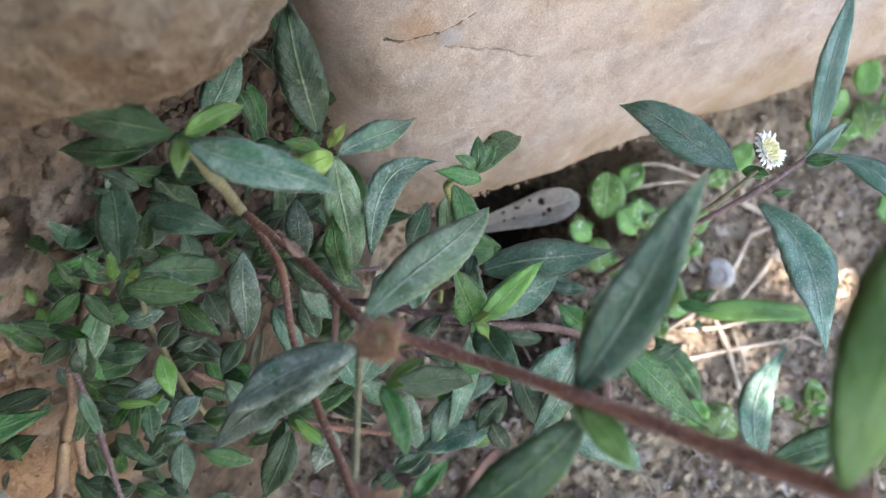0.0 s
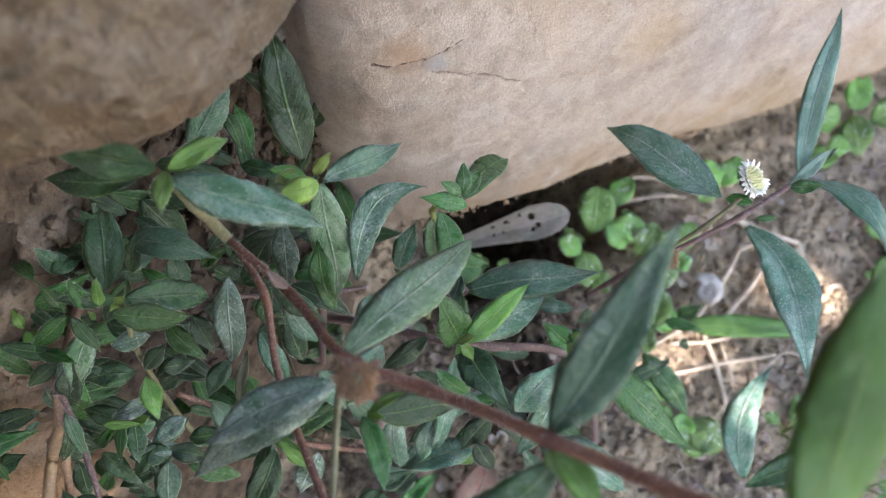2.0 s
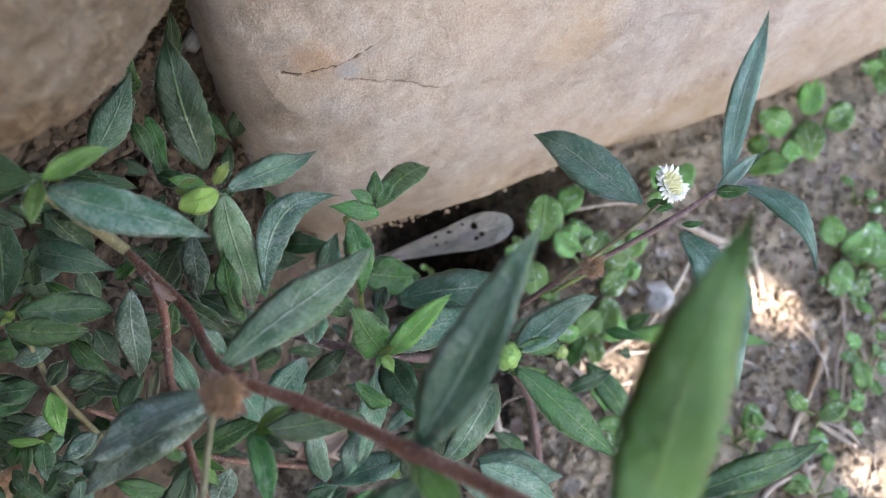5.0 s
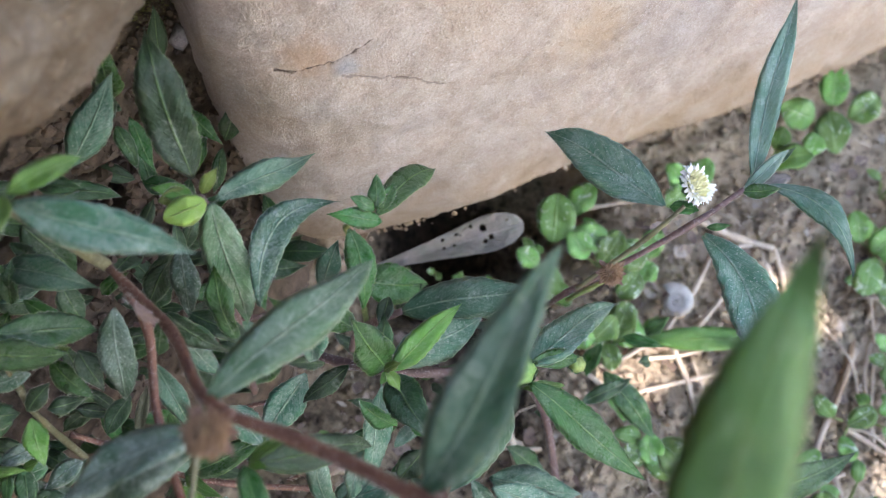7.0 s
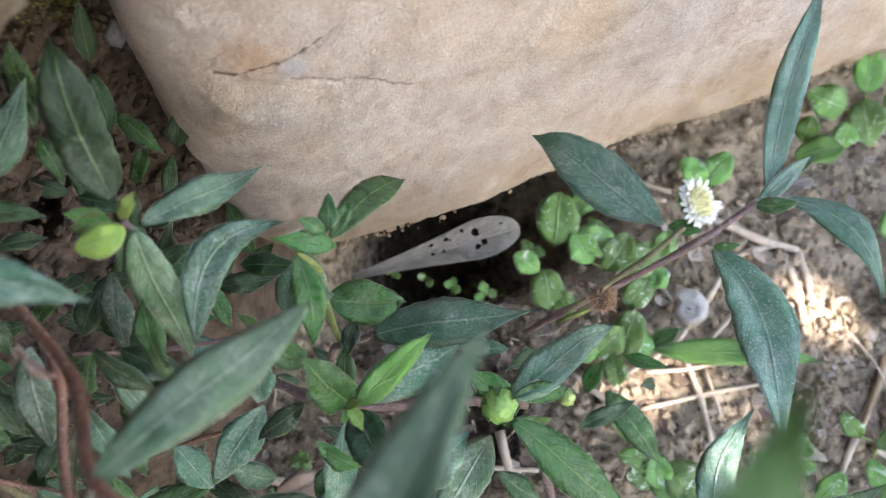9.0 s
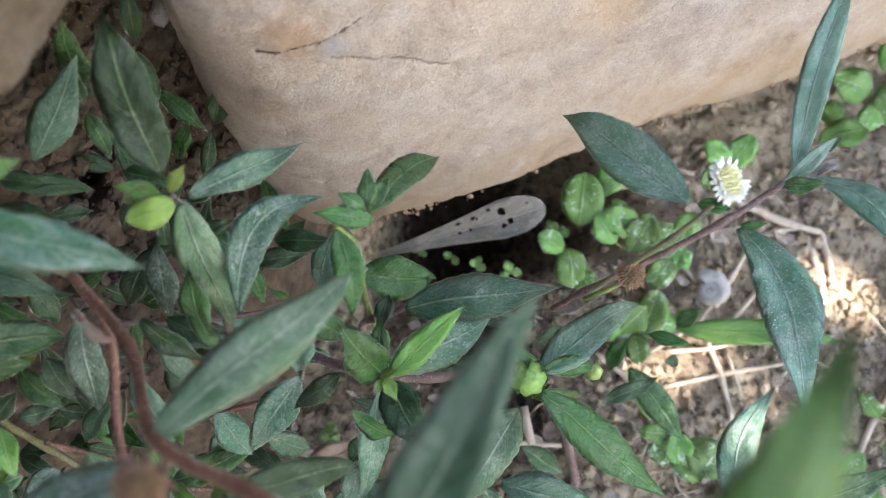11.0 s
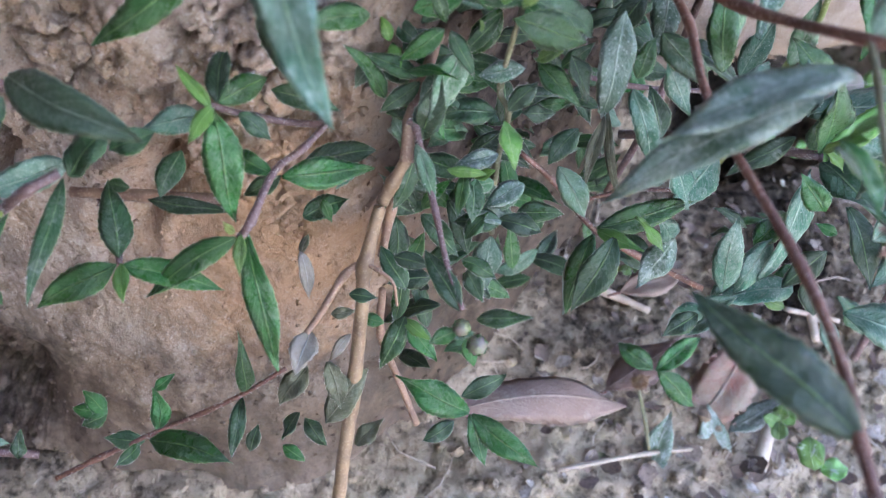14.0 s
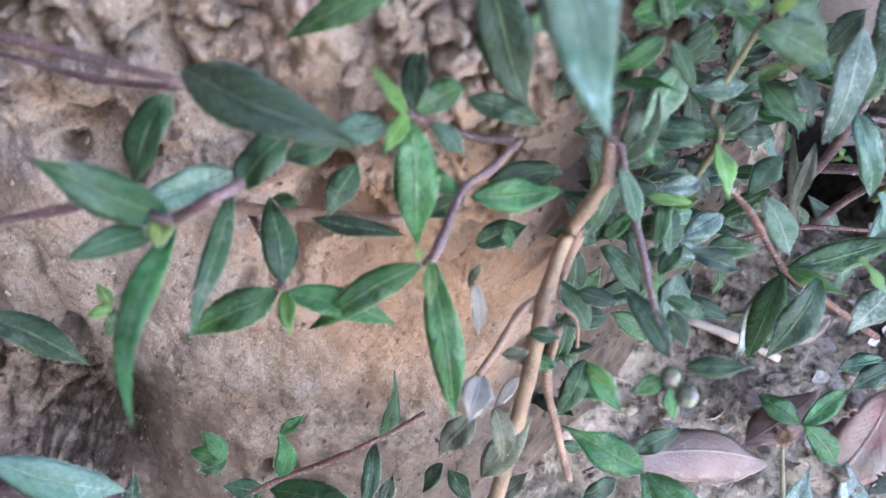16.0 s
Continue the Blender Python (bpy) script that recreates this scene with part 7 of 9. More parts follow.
leaf(undergrowth, (0.0521, 0.1177, 0.0266), (0.0431, 0.1076, 0.0404), 0.0059, (0.22, -0.09, 0.97), M_LEAF)
leaf(undergrowth, (0.0027, 0.1073, -0.0032), (0.0059, 0.1008, 0.0087), 0.0047, (-0.14, -0.09, 0.99), M_LEAF)
leaf(undergrowth, (-0.0242, 0.0846, 0.0374), (-0.0161, 0.0858, 0.0207), 0.0076, (0.11, -0.40, 0.91), M_BLUE)
leaf(undergrowth, (-0.0016, 0.1229, -0.0044), (-0.0140, 0.1284, 0.0048), 0.0060, (-0.13, -0.48, 0.86), M_LEAF)
leaf(undergrowth, (0.0812, 0.1122, 0.0157), (0.0867, 0.1156, 0.0080), 0.0039, (-0.17, -0.38, 0.91), M_LEAF)
leaf(undergrowth, (0.0497, 0.1001, 0.0058), (0.0606, 0.0978, 0.0088), 0.0039, (-0.20, -0.39, 0.90), M_LEAF)
leaf(undergrowth, (0.0160, 0.0840, -0.0075), (0.0157, 0.0855, -0.0232), 0.0061, (-0.04, -0.27, 0.96), M_BLUE)
leaf(undergrowth, (0.0651, 0.1049, -0.0008), (0.0814, 0.1115, 0.0046), 0.0057, (-0.07, -0.43, 0.90), M_LEAF)

seedling_1 = thing("seedling", "small bright green seedling with rounded leaves on the soil", "seedling", (0.0619, 0.1767, -0.0231), "seedlings on the soil")
leaf(seedling_1, (0.0625, 0.1718, -0.0136), (0.0651, 0.1878, -0.0046), 0.0153, (0.04, -0.07, 1.00), M_ROUND, bend=0.09, rnd=0.85)
stem(seedling_1, [(0.0619, 0.1767, -0.0231), (0.0627, 0.1738, -0.0175), (0.0625, 0.1718, -0.0136)], 0.0005, 0.0004, M_GREENSTEM, "petiole")
leaf(seedling_1, (0.0693, 0.1820, -0.0121), (0.0786, 0.1930, -0.0061), 0.0103, (-0.22, -0.35, 0.91), M_ROUND, bend=0.09, rnd=0.85)
stem(seedling_1, [(0.0619, 0.1767, -0.0231), (0.0661, 0.1790, -0.0167), (0.0693, 0.1820, -0.0121)], 0.0005, 0.0004, M_GREENSTEM, "petiole")

seedling_2 = thing("seedling", "small bright green seedling with rounded leaves on the soil", "seedling", (0.0810, 0.1686, -0.0275), "seedlings on the soil")
leaf(seedling_2, (0.0750, 0.1657, -0.0149), (0.0683, 0.1736, -0.0093), 0.0101, (0.07, -0.46, 0.88), M_ROUND, bend=0.09, rnd=0.85)
stem(seedling_2, [(0.0810, 0.1686, -0.0275), (0.0784, 0.1667, -0.0203), (0.0750, 0.1657, -0.0149)], 0.0005, 0.0004, M_GREENSTEM, "petiole")
leaf(seedling_2, (0.0800, 0.1635, -0.0168), (0.0879, 0.1743, -0.0108), 0.0121, (0.09, -0.19, 0.98), M_ROUND, bend=0.09, rnd=0.85)
stem(seedling_2, [(0.0810, 0.1686, -0.0275), (0.0809, 0.1656, -0.0212), (0.0800, 0.1635, -0.0168)], 0.0005, 0.0004, M_GREENSTEM, "petiole")
leaf(seedling_2, (0.0843, 0.1633, -0.0155), (0.0973, 0.1680, -0.0130), 0.0120, (-0.10, -0.30, 0.95), M_ROUND, bend=0.09, rnd=0.85)
stem(seedling_2, [(0.0810, 0.1686, -0.0275), (0.0831, 0.1656, -0.0206), (0.0843, 0.1633, -0.0155)], 0.0005, 0.0004, M_GREENSTEM, "petiole")

seedling_3 = thing("seedling", "small bright green seedling with rounded leaves on the soil", "seedling", (0.0814, 0.1798, -0.0247), "seedlings on the soil")
leaf(seedling_3, (0.0800, 0.1744, -0.0139), (0.0742, 0.1800, -0.0095), 0.0047, (-0.17, -0.25, 0.95), M_FRESH, bend=0.09, rnd=0.85)
stem(seedling_3, [(0.0814, 0.1798, -0.0247), (0.0812, 0.1766, -0.0184), (0.0800, 0.1744, -0.0139)], 0.0005, 0.0004, M_GREENSTEM, "petiole")
leaf(seedling_3, (0.0777, 0.1753, -0.0142), (0.0717, 0.1745, -0.0131), 0.0039, (-0.11, -0.18, 0.98), M_FRESH, bend=0.09, rnd=0.85)
stem(seedling_3, [(0.0814, 0.1798, -0.0247), (0.0800, 0.1771, -0.0186), (0.0777, 0.1753, -0.0142)], 0.0005, 0.0004, M_GREENSTEM, "petiole")

seedling_4 = thing("seedling", "small bright green seedling with rounded leaves on the soil", "seedling", (0.0586, 0.1665, -0.0253), "seedlings on the soil")
leaf(seedling_4, (0.0585, 0.1621, -0.0122), (0.0601, 0.1497, -0.0174), 0.0119, (0.02, -0.45, 0.89), M_ROUND, bend=0.09, rnd=0.85)
stem(seedling_4, [(0.0586, 0.1665, -0.0253), (0.0591, 0.1639, -0.0179), (0.0585, 0.1621, -0.0122)], 0.0005, 0.0004, M_GREENSTEM, "petiole")
leaf(seedling_4, (0.0567, 0.1614, -0.0119), (0.0485, 0.1658, -0.0080), 0.0081, (-0.21, -0.42, 0.88), M_ROUND, bend=0.09, rnd=0.85)
stem(seedling_4, [(0.0586, 0.1665, -0.0253), (0.0582, 0.1635, -0.0177), (0.0567, 0.1614, -0.0119)], 0.0005, 0.0004, M_GREENSTEM, "petiole")
leaf(seedling_4, (0.0622, 0.1551, -0.0153), (0.0677, 0.1479, -0.0182), 0.0084, (-0.31, -0.49, 0.81), M_ROUND, bend=0.09, rnd=0.85)
stem(seedling_4, [(0.0586, 0.1665, -0.0253), (0.0610, 0.1603, -0.0195), (0.0622, 0.1551, -0.0153)], 0.0005, 0.0004, M_GREENSTEM, "petiole")

seedling_5 = thing("seedling", "small bright green seedling with rounded leaves on the soil", "seedling", (0.0975, 0.1705, -0.0290), "seedlings on the soil")
leaf(seedling_5, (0.0972, 0.1669, -0.0170), (0.1023, 0.1759, -0.0117), 0.0090, (-0.12, -0.36, 0.93), M_ROUND, bend=0.09, rnd=0.85)
stem(seedling_5, [(0.0975, 0.1705, -0.0290), (0.0978, 0.1683, -0.0221), (0.0972, 0.1669, -0.0170)], 0.0005, 0.0004, M_GREENSTEM, "petiole")
leaf(seedling_5, (0.0941, 0.1604, -0.0169), (0.0856, 0.1516, -0.0196), 0.0100, (0.06, -0.34, 0.94), M_ROUND, bend=0.09, rnd=0.85)
stem(seedling_5, [(0.0975, 0.1705, -0.0290), (0.0962, 0.1650, -0.0221), (0.0941, 0.1604, -0.0169)], 0.0005, 0.0004, M_GREENSTEM, "petiole")
leaf(seedling_5, (0.0951, 0.1639, -0.0165), (0.0998, 0.1578, -0.0188), 0.0074, (-0.00, -0.41, 0.91), M_ROUND, bend=0.09, rnd=0.85)
stem(seedling_5, [(0.0975, 0.1705, -0.0290), (0.0966, 0.1667, -0.0219), (0.0951, 0.1639, -0.0165)], 0.0005, 0.0004, M_GREENSTEM, "petiole")

seedling_6 = thing("seedling", "small bright green seedling with rounded leaves on the soil", "seedling", (0.0819, 0.1401, -0.0347), "seedlings on the soil")
leaf(seedling_6, (0.0824, 0.1355, -0.0255), (0.0893, 0.1490, -0.0181), 0.0118, (-0.31, -0.32, 0.89), M_ROUND, bend=0.09, rnd=0.85)
stem(seedling_6, [(0.0819, 0.1401, -0.0347), (0.0826, 0.1375, -0.0292), (0.0824, 0.1355, -0.0255)], 0.0005, 0.0004, M_GREENSTEM, "petiole")
leaf(seedling_6, (0.0800, 0.1338, -0.0199), (0.0813, 0.1245, -0.0236), 0.0079, (-0.11, -0.53, 0.84), M_ROUND, bend=0.09, rnd=0.85)
stem(seedling_6, [(0.0819, 0.1401, -0.0347), (0.0814, 0.1366, -0.0264), (0.0800, 0.1338, -0.0199)], 0.0005, 0.0004, M_GREENSTEM, "petiole")
leaf(seedling_6, (0.0756, 0.1358, -0.0193), (0.0661, 0.1341, -0.0184), 0.0075, (-0.06, -0.40, 0.92), M_ROUND, bend=0.09, rnd=0.85)
stem(seedling_6, [(0.0819, 0.1401, -0.0347), (0.0791, 0.1376, -0.0261), (0.0756, 0.1358, -0.0193)], 0.0005, 0.0004, M_GREENSTEM, "petiole")

seedling_7 = thing("seedling", "small bright green seedling with rounded leaves on the soil", "seedling", (0.1201, 0.2007, -0.0241), "seedlings on the soil")
leaf(seedling_7, (0.1160, 0.1948, -0.0128), (0.1080, 0.2022, -0.0074), 0.0092, (-0.22, -0.29, 0.93), M_ROUND, bend=0.09, rnd=0.85)
stem(seedling_7, [(0.1201, 0.2007, -0.0241), (0.1184, 0.1972, -0.0176), (0.1160, 0.1948, -0.0128)], 0.0005, 0.0004, M_GREENSTEM, "petiole")
leaf(seedling_7, (0.1173, 0.1964, -0.0157), (0.1262, 0.2062, -0.0103), 0.0101, (-0.25, -0.36, 0.90), M_ROUND, bend=0.09, rnd=0.85)
stem(seedling_7, [(0.1201, 0.2007, -0.0241), (0.1190, 0.1980, -0.0190), (0.1173, 0.1964, -0.0157)], 0.0005, 0.0004, M_GREENSTEM, "petiole")
leaf(seedling_7, (0.1150, 0.1946, -0.0128), (0.1066, 0.1881, -0.0144), 0.0080, (-0.25, -0.65, 0.72), M_ROUND, bend=0.09, rnd=0.85)
stem(seedling_7, [(0.1201, 0.2007, -0.0241), (0.1179, 0.1971, -0.0176), (0.1150, 0.1946, -0.0128)], 0.0005, 0.0004, M_GREENSTEM, "petiole")

seedling_8 = thing("seedling", "small bright green seedling with rounded leaves on the soil", "seedling", (0.1818, 0.2341, -0.0230), "seedlings on the soil")
leaf(seedling_8, (0.1794, 0.2320, -0.0104), (0.1805, 0.2454, -0.0015), 0.0114, (-0.25, -0.45, 0.86), M_ROUND, bend=0.09, rnd=0.85)
stem(seedling_8, [(0.1818, 0.2341, -0.0230), (0.1810, 0.2324, -0.0159), (0.1794, 0.2320, -0.0104)], 0.0005, 0.0004, M_GREENSTEM, "petiole")
leaf(seedling_8, (0.1683, 0.2223, -0.0073), (0.1546, 0.2268, -0.0036), 0.0131, (-0.35, -0.47, 0.81), M_ROUND, bend=0.09, rnd=0.85)
stem(seedling_8, [(0.1818, 0.2341, -0.0230), (0.1753, 0.2276, -0.0143), (0.1683, 0.2223, -0.0073)], 0.0005, 0.0004, M_GREENSTEM, "petiole")
leaf(seedling_8, (0.1740, 0.2245, -0.0053), (0.1767, 0.2095, -0.0128), 0.0130, (-0.41, -0.42, 0.81), M_ROUND, bend=0.09, rnd=0.85)
stem(seedling_8, [(0.1818, 0.2341, -0.0230), (0.1782, 0.2287, -0.0133), (0.1740, 0.2245, -0.0053)], 0.0005, 0.0004, M_GREENSTEM, "petiole")
leaf(seedling_8, (0.1854, 0.2266, -0.0122), (0.1970, 0.2333, -0.0071), 0.0123, (-0.26, -0.57, 0.78), M_ROUND, bend=0.09, rnd=0.85)
stem(seedling_8, [(0.1818, 0.2341, -0.0230), (0.1840, 0.2297, -0.0168), (0.1854, 0.2266, -0.0122)], 0.0005, 0.0004, M_GREENSTEM, "petiole")
leaf(seedling_8, (0.1707, 0.2182, -0.0089), (0.1655, 0.2094, -0.0129), 0.0087, (-0.18, -0.46, 0.87), M_ROUND, bend=0.09, rnd=0.85)
stem(seedling_8, [(0.1818, 0.2341, -0.0230), (0.1765, 0.2255, -0.0152), (0.1707, 0.2182, -0.0089)], 0.0005, 0.0004, M_GREENSTEM, "petiole")

seedling_9 = thing("seedling", "small bright green seedling with rounded leaves on the soil", "seedling", (0.1557, 0.2134, -0.0251), "seedlings on the soil")
leaf(seedling_9, (0.1491, 0.2043, -0.0120), (0.1653, 0.2075, -0.0088), 0.0110, (-0.42, -0.18, 0.89), M_FRESH, bend=0.09, rnd=0.85)
stem(seedling_9, [(0.1557, 0.2134, -0.0251), (0.1528, 0.2082, -0.0177), (0.1491, 0.2043, -0.0120)], 0.0005, 0.0004, M_GREENSTEM, "petiole")
leaf(seedling_9, (0.1526, 0.2116, -0.0115), (0.1561, 0.2186, -0.0063), 0.0082, (-0.30, -0.36, 0.88), M_FRESH, bend=0.09, rnd=0.85)
stem(seedling_9, [(0.1557, 0.2134, -0.0251), (0.1545, 0.2120, -0.0175), (0.1526, 0.2116, -0.0115)], 0.0005, 0.0004, M_GREENSTEM, "petiole")

seedling_10 = thing("seedling", "small bright green seedling with rounded leaves on the soil", "seedling", (0.0972, 0.1087, -0.0442), "seedlings on the soil")
leaf(seedling_10, (0.0950, 0.1009, -0.0321), (0.1084, 0.0922, -0.0363), 0.0132, (-0.14, -0.07, 0.99), M_ROUND, bend=0.09, rnd=0.85)
stem(seedling_10, [(0.0972, 0.1087, -0.0442), (0.0964, 0.1045, -0.0372), (0.0950, 0.1009, -0.0321)], 0.0005, 0.0004, M_GREENSTEM, "petiole")
leaf(seedling_10, (0.0928, 0.1040, -0.0300), (0.0929, 0.0940, -0.0340), 0.0092, (-0.10, -0.32, 0.94), M_ROUND, bend=0.09, rnd=0.85)
stem(seedling_10, [(0.0972, 0.1087, -0.0442), (0.0953, 0.1061, -0.0362), (0.0928, 0.1040, -0.0300)], 0.0005, 0.0004, M_GREENSTEM, "petiole")
leaf(seedling_10, (0.0906, 0.1103, -0.0298), (0.0787, 0.1160, -0.0249), 0.0085, (-0.17, -0.10, 0.98), M_ROUND, bend=0.09, rnd=0.85)
stem(seedling_10, [(0.0972, 0.1087, -0.0442), (0.0942, 0.1093, -0.0360), (0.0906, 0.1103, -0.0298)], 0.0005, 0.0004, M_GREENSTEM, "petiole")

seedling_11 = thing("seedling", "small bright green seedling with rounded leaves on the soil", "seedling", (0.1932, 0.1782, -0.0383), "seedlings on the soil")
leaf(seedling_11, (0.1890, 0.1736, -0.0293), (0.1974, 0.1827, -0.0228), 0.0110, (-0.30, -0.43, 0.85), M_ROUND, bend=0.09, rnd=0.85)
stem(seedling_11, [(0.1932, 0.1782, -0.0383), (0.1913, 0.1754, -0.0329), (0.1890, 0.1736, -0.0293)], 0.0005, 0.0004, M_GREENSTEM, "petiole")
leaf(seedling_11, (0.1841, 0.1779, -0.0272), (0.1816, 0.1880, -0.0202), 0.0100, (-0.45, -0.39, 0.81), M_ROUND, bend=0.09, rnd=0.85)
stem(seedling_11, [(0.1932, 0.1782, -0.0383), (0.1889, 0.1776, -0.0318), (0.1841, 0.1779, -0.0272)], 0.0005, 0.0004, M_GREENSTEM, "petiole")
leaf(seedling_11, (0.1929, 0.1726, -0.0270), (0.2054, 0.1743, -0.0248), 0.0118, (-0.69, -0.16, 0.71), M_ROUND, bend=0.09, rnd=0.85)
stem(seedling_11, [(0.1932, 0.1782, -0.0383), (0.1933, 0.1749, -0.0318), (0.1929, 0.1726, -0.0270)], 0.0005, 0.0004, M_GREENSTEM, "petiole")
leaf(seedling_11, (0.1851, 0.1690, -0.0248), (0.1805, 0.1565, -0.0309), 0.0108, (-0.22, -0.36, 0.91), M_ROUND, bend=0.09, rnd=0.85)
stem(seedling_11, [(0.1932, 0.1782, -0.0383), (0.1893, 0.1731, -0.0307), (0.1851, 0.1690, -0.0248)], 0.0005, 0.0004, M_GREENSTEM, "petiole")
leaf(seedling_11, (0.1875, 0.1634, -0.0279), (0.1920, 0.1561, -0.0310), 0.0094, (-0.51, -0.23, 0.83), M_ROUND, bend=0.09, rnd=0.85)
stem(seedling_11, [(0.1932, 0.1782, -0.0383), (0.1906, 0.1702, -0.0323), (0.1875, 0.1634, -0.0279)], 0.0005, 0.0004, M_GREENSTEM, "petiole")

seedling_12 = thing("seedling", "small bright green seedling with rounded leaves on the soil", "seedling", (0.2246, 0.2658, -0.0201), "seedlings on the soil")
leaf(seedling_12, (0.2174, 0.2565, -0.0104), (0.2072, 0.2585, -0.0081), 0.0077, (-0.47, -0.51, 0.72), M_ROUND, bend=0.09, rnd=0.85)
stem(seedling_12, [(0.2246, 0.2658, -0.0201), (0.2213, 0.2604, -0.0145), (0.2174, 0.2565, -0.0104)], 0.0005, 0.0004, M_GREENSTEM, "petiole")
leaf(seedling_12, (0.2182, 0.2578, -0.0105), (0.2224, 0.2649, -0.0052), 0.0087, (-0.64, -0.36, 0.67), M_ROUND, bend=0.09, rnd=0.85)
stem(seedling_12, [(0.2246, 0.2658, -0.0201), (0.2217, 0.2611, -0.0146), (0.2182, 0.2578, -0.0105)], 0.0005, 0.0004, M_GREENSTEM, "petiole")
leaf(seedling_12, (0.2160, 0.2564, -0.0092), (0.2152, 0.2460, -0.0140), 0.0066, (-0.43, -0.48, 0.76), M_ROUND, bend=0.09, rnd=0.85)
stem(seedling_12, [(0.2246, 0.2658, -0.0201), (0.2205, 0.2604, -0.0139), (0.2160, 0.2564, -0.0092)], 0.0005, 0.0004, M_GREENSTEM, "petiole")

seedling_13 = thing("seedling", "small bright green seedling with rounded leaves on the soil", "seedling", (0.1926, 0.1374, -0.0481), "seedlings on the soil")
leaf(seedling_13, (0.1853, 0.1306, -0.0348), (0.1866, 0.1201, -0.0396), 0.0082, (-0.17, -0.37, 0.91), M_ROUND, bend=0.09, rnd=0.85)
stem(seedling_13, [(0.1926, 0.1374, -0.0481), (0.1891, 0.1336, -0.0405), (0.1853, 0.1306, -0.0348)], 0.0005, 0.0004, M_GREENSTEM, "petiole")
leaf(seedling_13, (0.1876, 0.1368, -0.0377), (0.1828, 0.1421, -0.0335), 0.0055, (-0.14, -0.24, 0.96), M_ROUND, bend=0.09, rnd=0.85)
stem(seedling_13, [(0.1926, 0.1374, -0.0481), (0.1903, 0.1367, -0.0420), (0.1876, 0.1368, -0.0377)], 0.0005, 0.0004, M_GREENSTEM, "petiole")

seedling_14 = thing("seedling", "small bright green seedling with rounded leaves on the soil", "seedling", (0.1720, 0.1137, -0.0515), "seedlings on the soil")
leaf(seedling_14, (0.1623, 0.1125, -0.0405), (0.1564, 0.1193, -0.0355), 0.0072, (-0.60, -0.37, 0.71), M_ROUND, bend=0.09, rnd=0.85)
stem(seedling_14, [(0.1720, 0.1137, -0.0515), (0.1673, 0.1128, -0.0450), (0.1623, 0.1125, -0.0405)], 0.0005, 0.0004, M_GREENSTEM, "petiole")
leaf(seedling_14, (0.1673, 0.1089, -0.0405), (0.1765, 0.1140, -0.0363), 0.0080, (-0.59, -0.44, 0.67), M_ROUND, bend=0.09, rnd=0.85)
stem(seedling_14, [(0.1720, 0.1137, -0.0515), (0.1699, 0.1110, -0.0450), (0.1673, 0.1089, -0.0405)], 0.0005, 0.0004, M_GREENSTEM, "petiole")
leaf(seedling_14, (0.1639, 0.1050, -0.0388), (0.1659, 0.0965, -0.0425), 0.0066, (-0.42, -0.50, 0.76), M_ROUND, bend=0.09, rnd=0.85)
stem(seedling_14, [(0.1720, 0.1137, -0.0515), (0.1682, 0.1090, -0.0442), (0.1639, 0.1050, -0.0388)], 0.0005, 0.0004, M_GREENSTEM, "petiole")

seedling_15 = thing("seedling", "small bright green seedling with rounded leaves on the soil", "seedling", (0.1023, 0.1768, -0.0279), "seedlings on the soil")
leaf(seedling_15, (0.0980, 0.1655, -0.0172), (0.0920, 0.1575, -0.0207), 0.0096, (-0.39, -0.45, 0.81), M_ROUND, bend=0.09, rnd=0.85)
stem(seedling_15, [(0.1023, 0.1768, -0.0279), (0.1006, 0.1706, -0.0217), (0.0980, 0.1655, -0.0172)], 0.0005, 0.0004, M_GREENSTEM, "petiole")
leaf(seedling_15, (0.0961, 0.1702, -0.0163), (0.0858, 0.1693, -0.0157), 0.0092, (0.05, -0.65, 0.76), M_ROUND, bend=0.09, rnd=0.85)
stem(seedling_15, [(0.1023, 0.1768, -0.0279), (0.0996, 0.1730, -0.0212), (0.0961, 0.1702, -0.0163)], 0.0005, 0.0004, M_GREENSTEM, "petiole")
leaf(seedling_15, (0.0831, 0.1714, -0.0138), (0.0684, 0.1742, -0.0111), 0.0114, (0.37, -0.38, 0.85), M_ROUND, bend=0.09, rnd=0.85)
stem(seedling_15, [(0.1023, 0.1768, -0.0279), (0.0930, 0.1736, -0.0199), (0.0831, 0.1714, -0.0138)], 0.0005, 0.0004, M_GREENSTEM, "petiole")

seedling_16 = thing("seedling", "small bright green seedling with rounded leaves on the soil", "seedling", (0.0864, 0.1499, -0.0327), "seedlings on the soil")
leaf(seedling_16, (0.0810, 0.1446, -0.0214), (0.0934, 0.1361, -0.0250), 0.0129, (-0.18, -0.20, 0.96), M_ROUND, bend=0.09, rnd=0.85)
stem(seedling_16, [(0.0864, 0.1499, -0.0327), (0.0841, 0.1468, -0.0261), (0.0810, 0.1446, -0.0214)], 0.0005, 0.0004, M_GREENSTEM, "petiole")
leaf(seedling_16, (0.0834, 0.1427, -0.0175), (0.0738, 0.1343, -0.0213), 0.0106, (-0.05, -0.50, 0.87), M_ROUND, bend=0.09, rnd=0.85)
stem(seedling_16, [(0.0864, 0.1499, -0.0327), (0.0854, 0.1459, -0.0242), (0.0834, 0.1427, -0.0175)], 0.0005, 0.0004, M_GREENSTEM, "petiole")

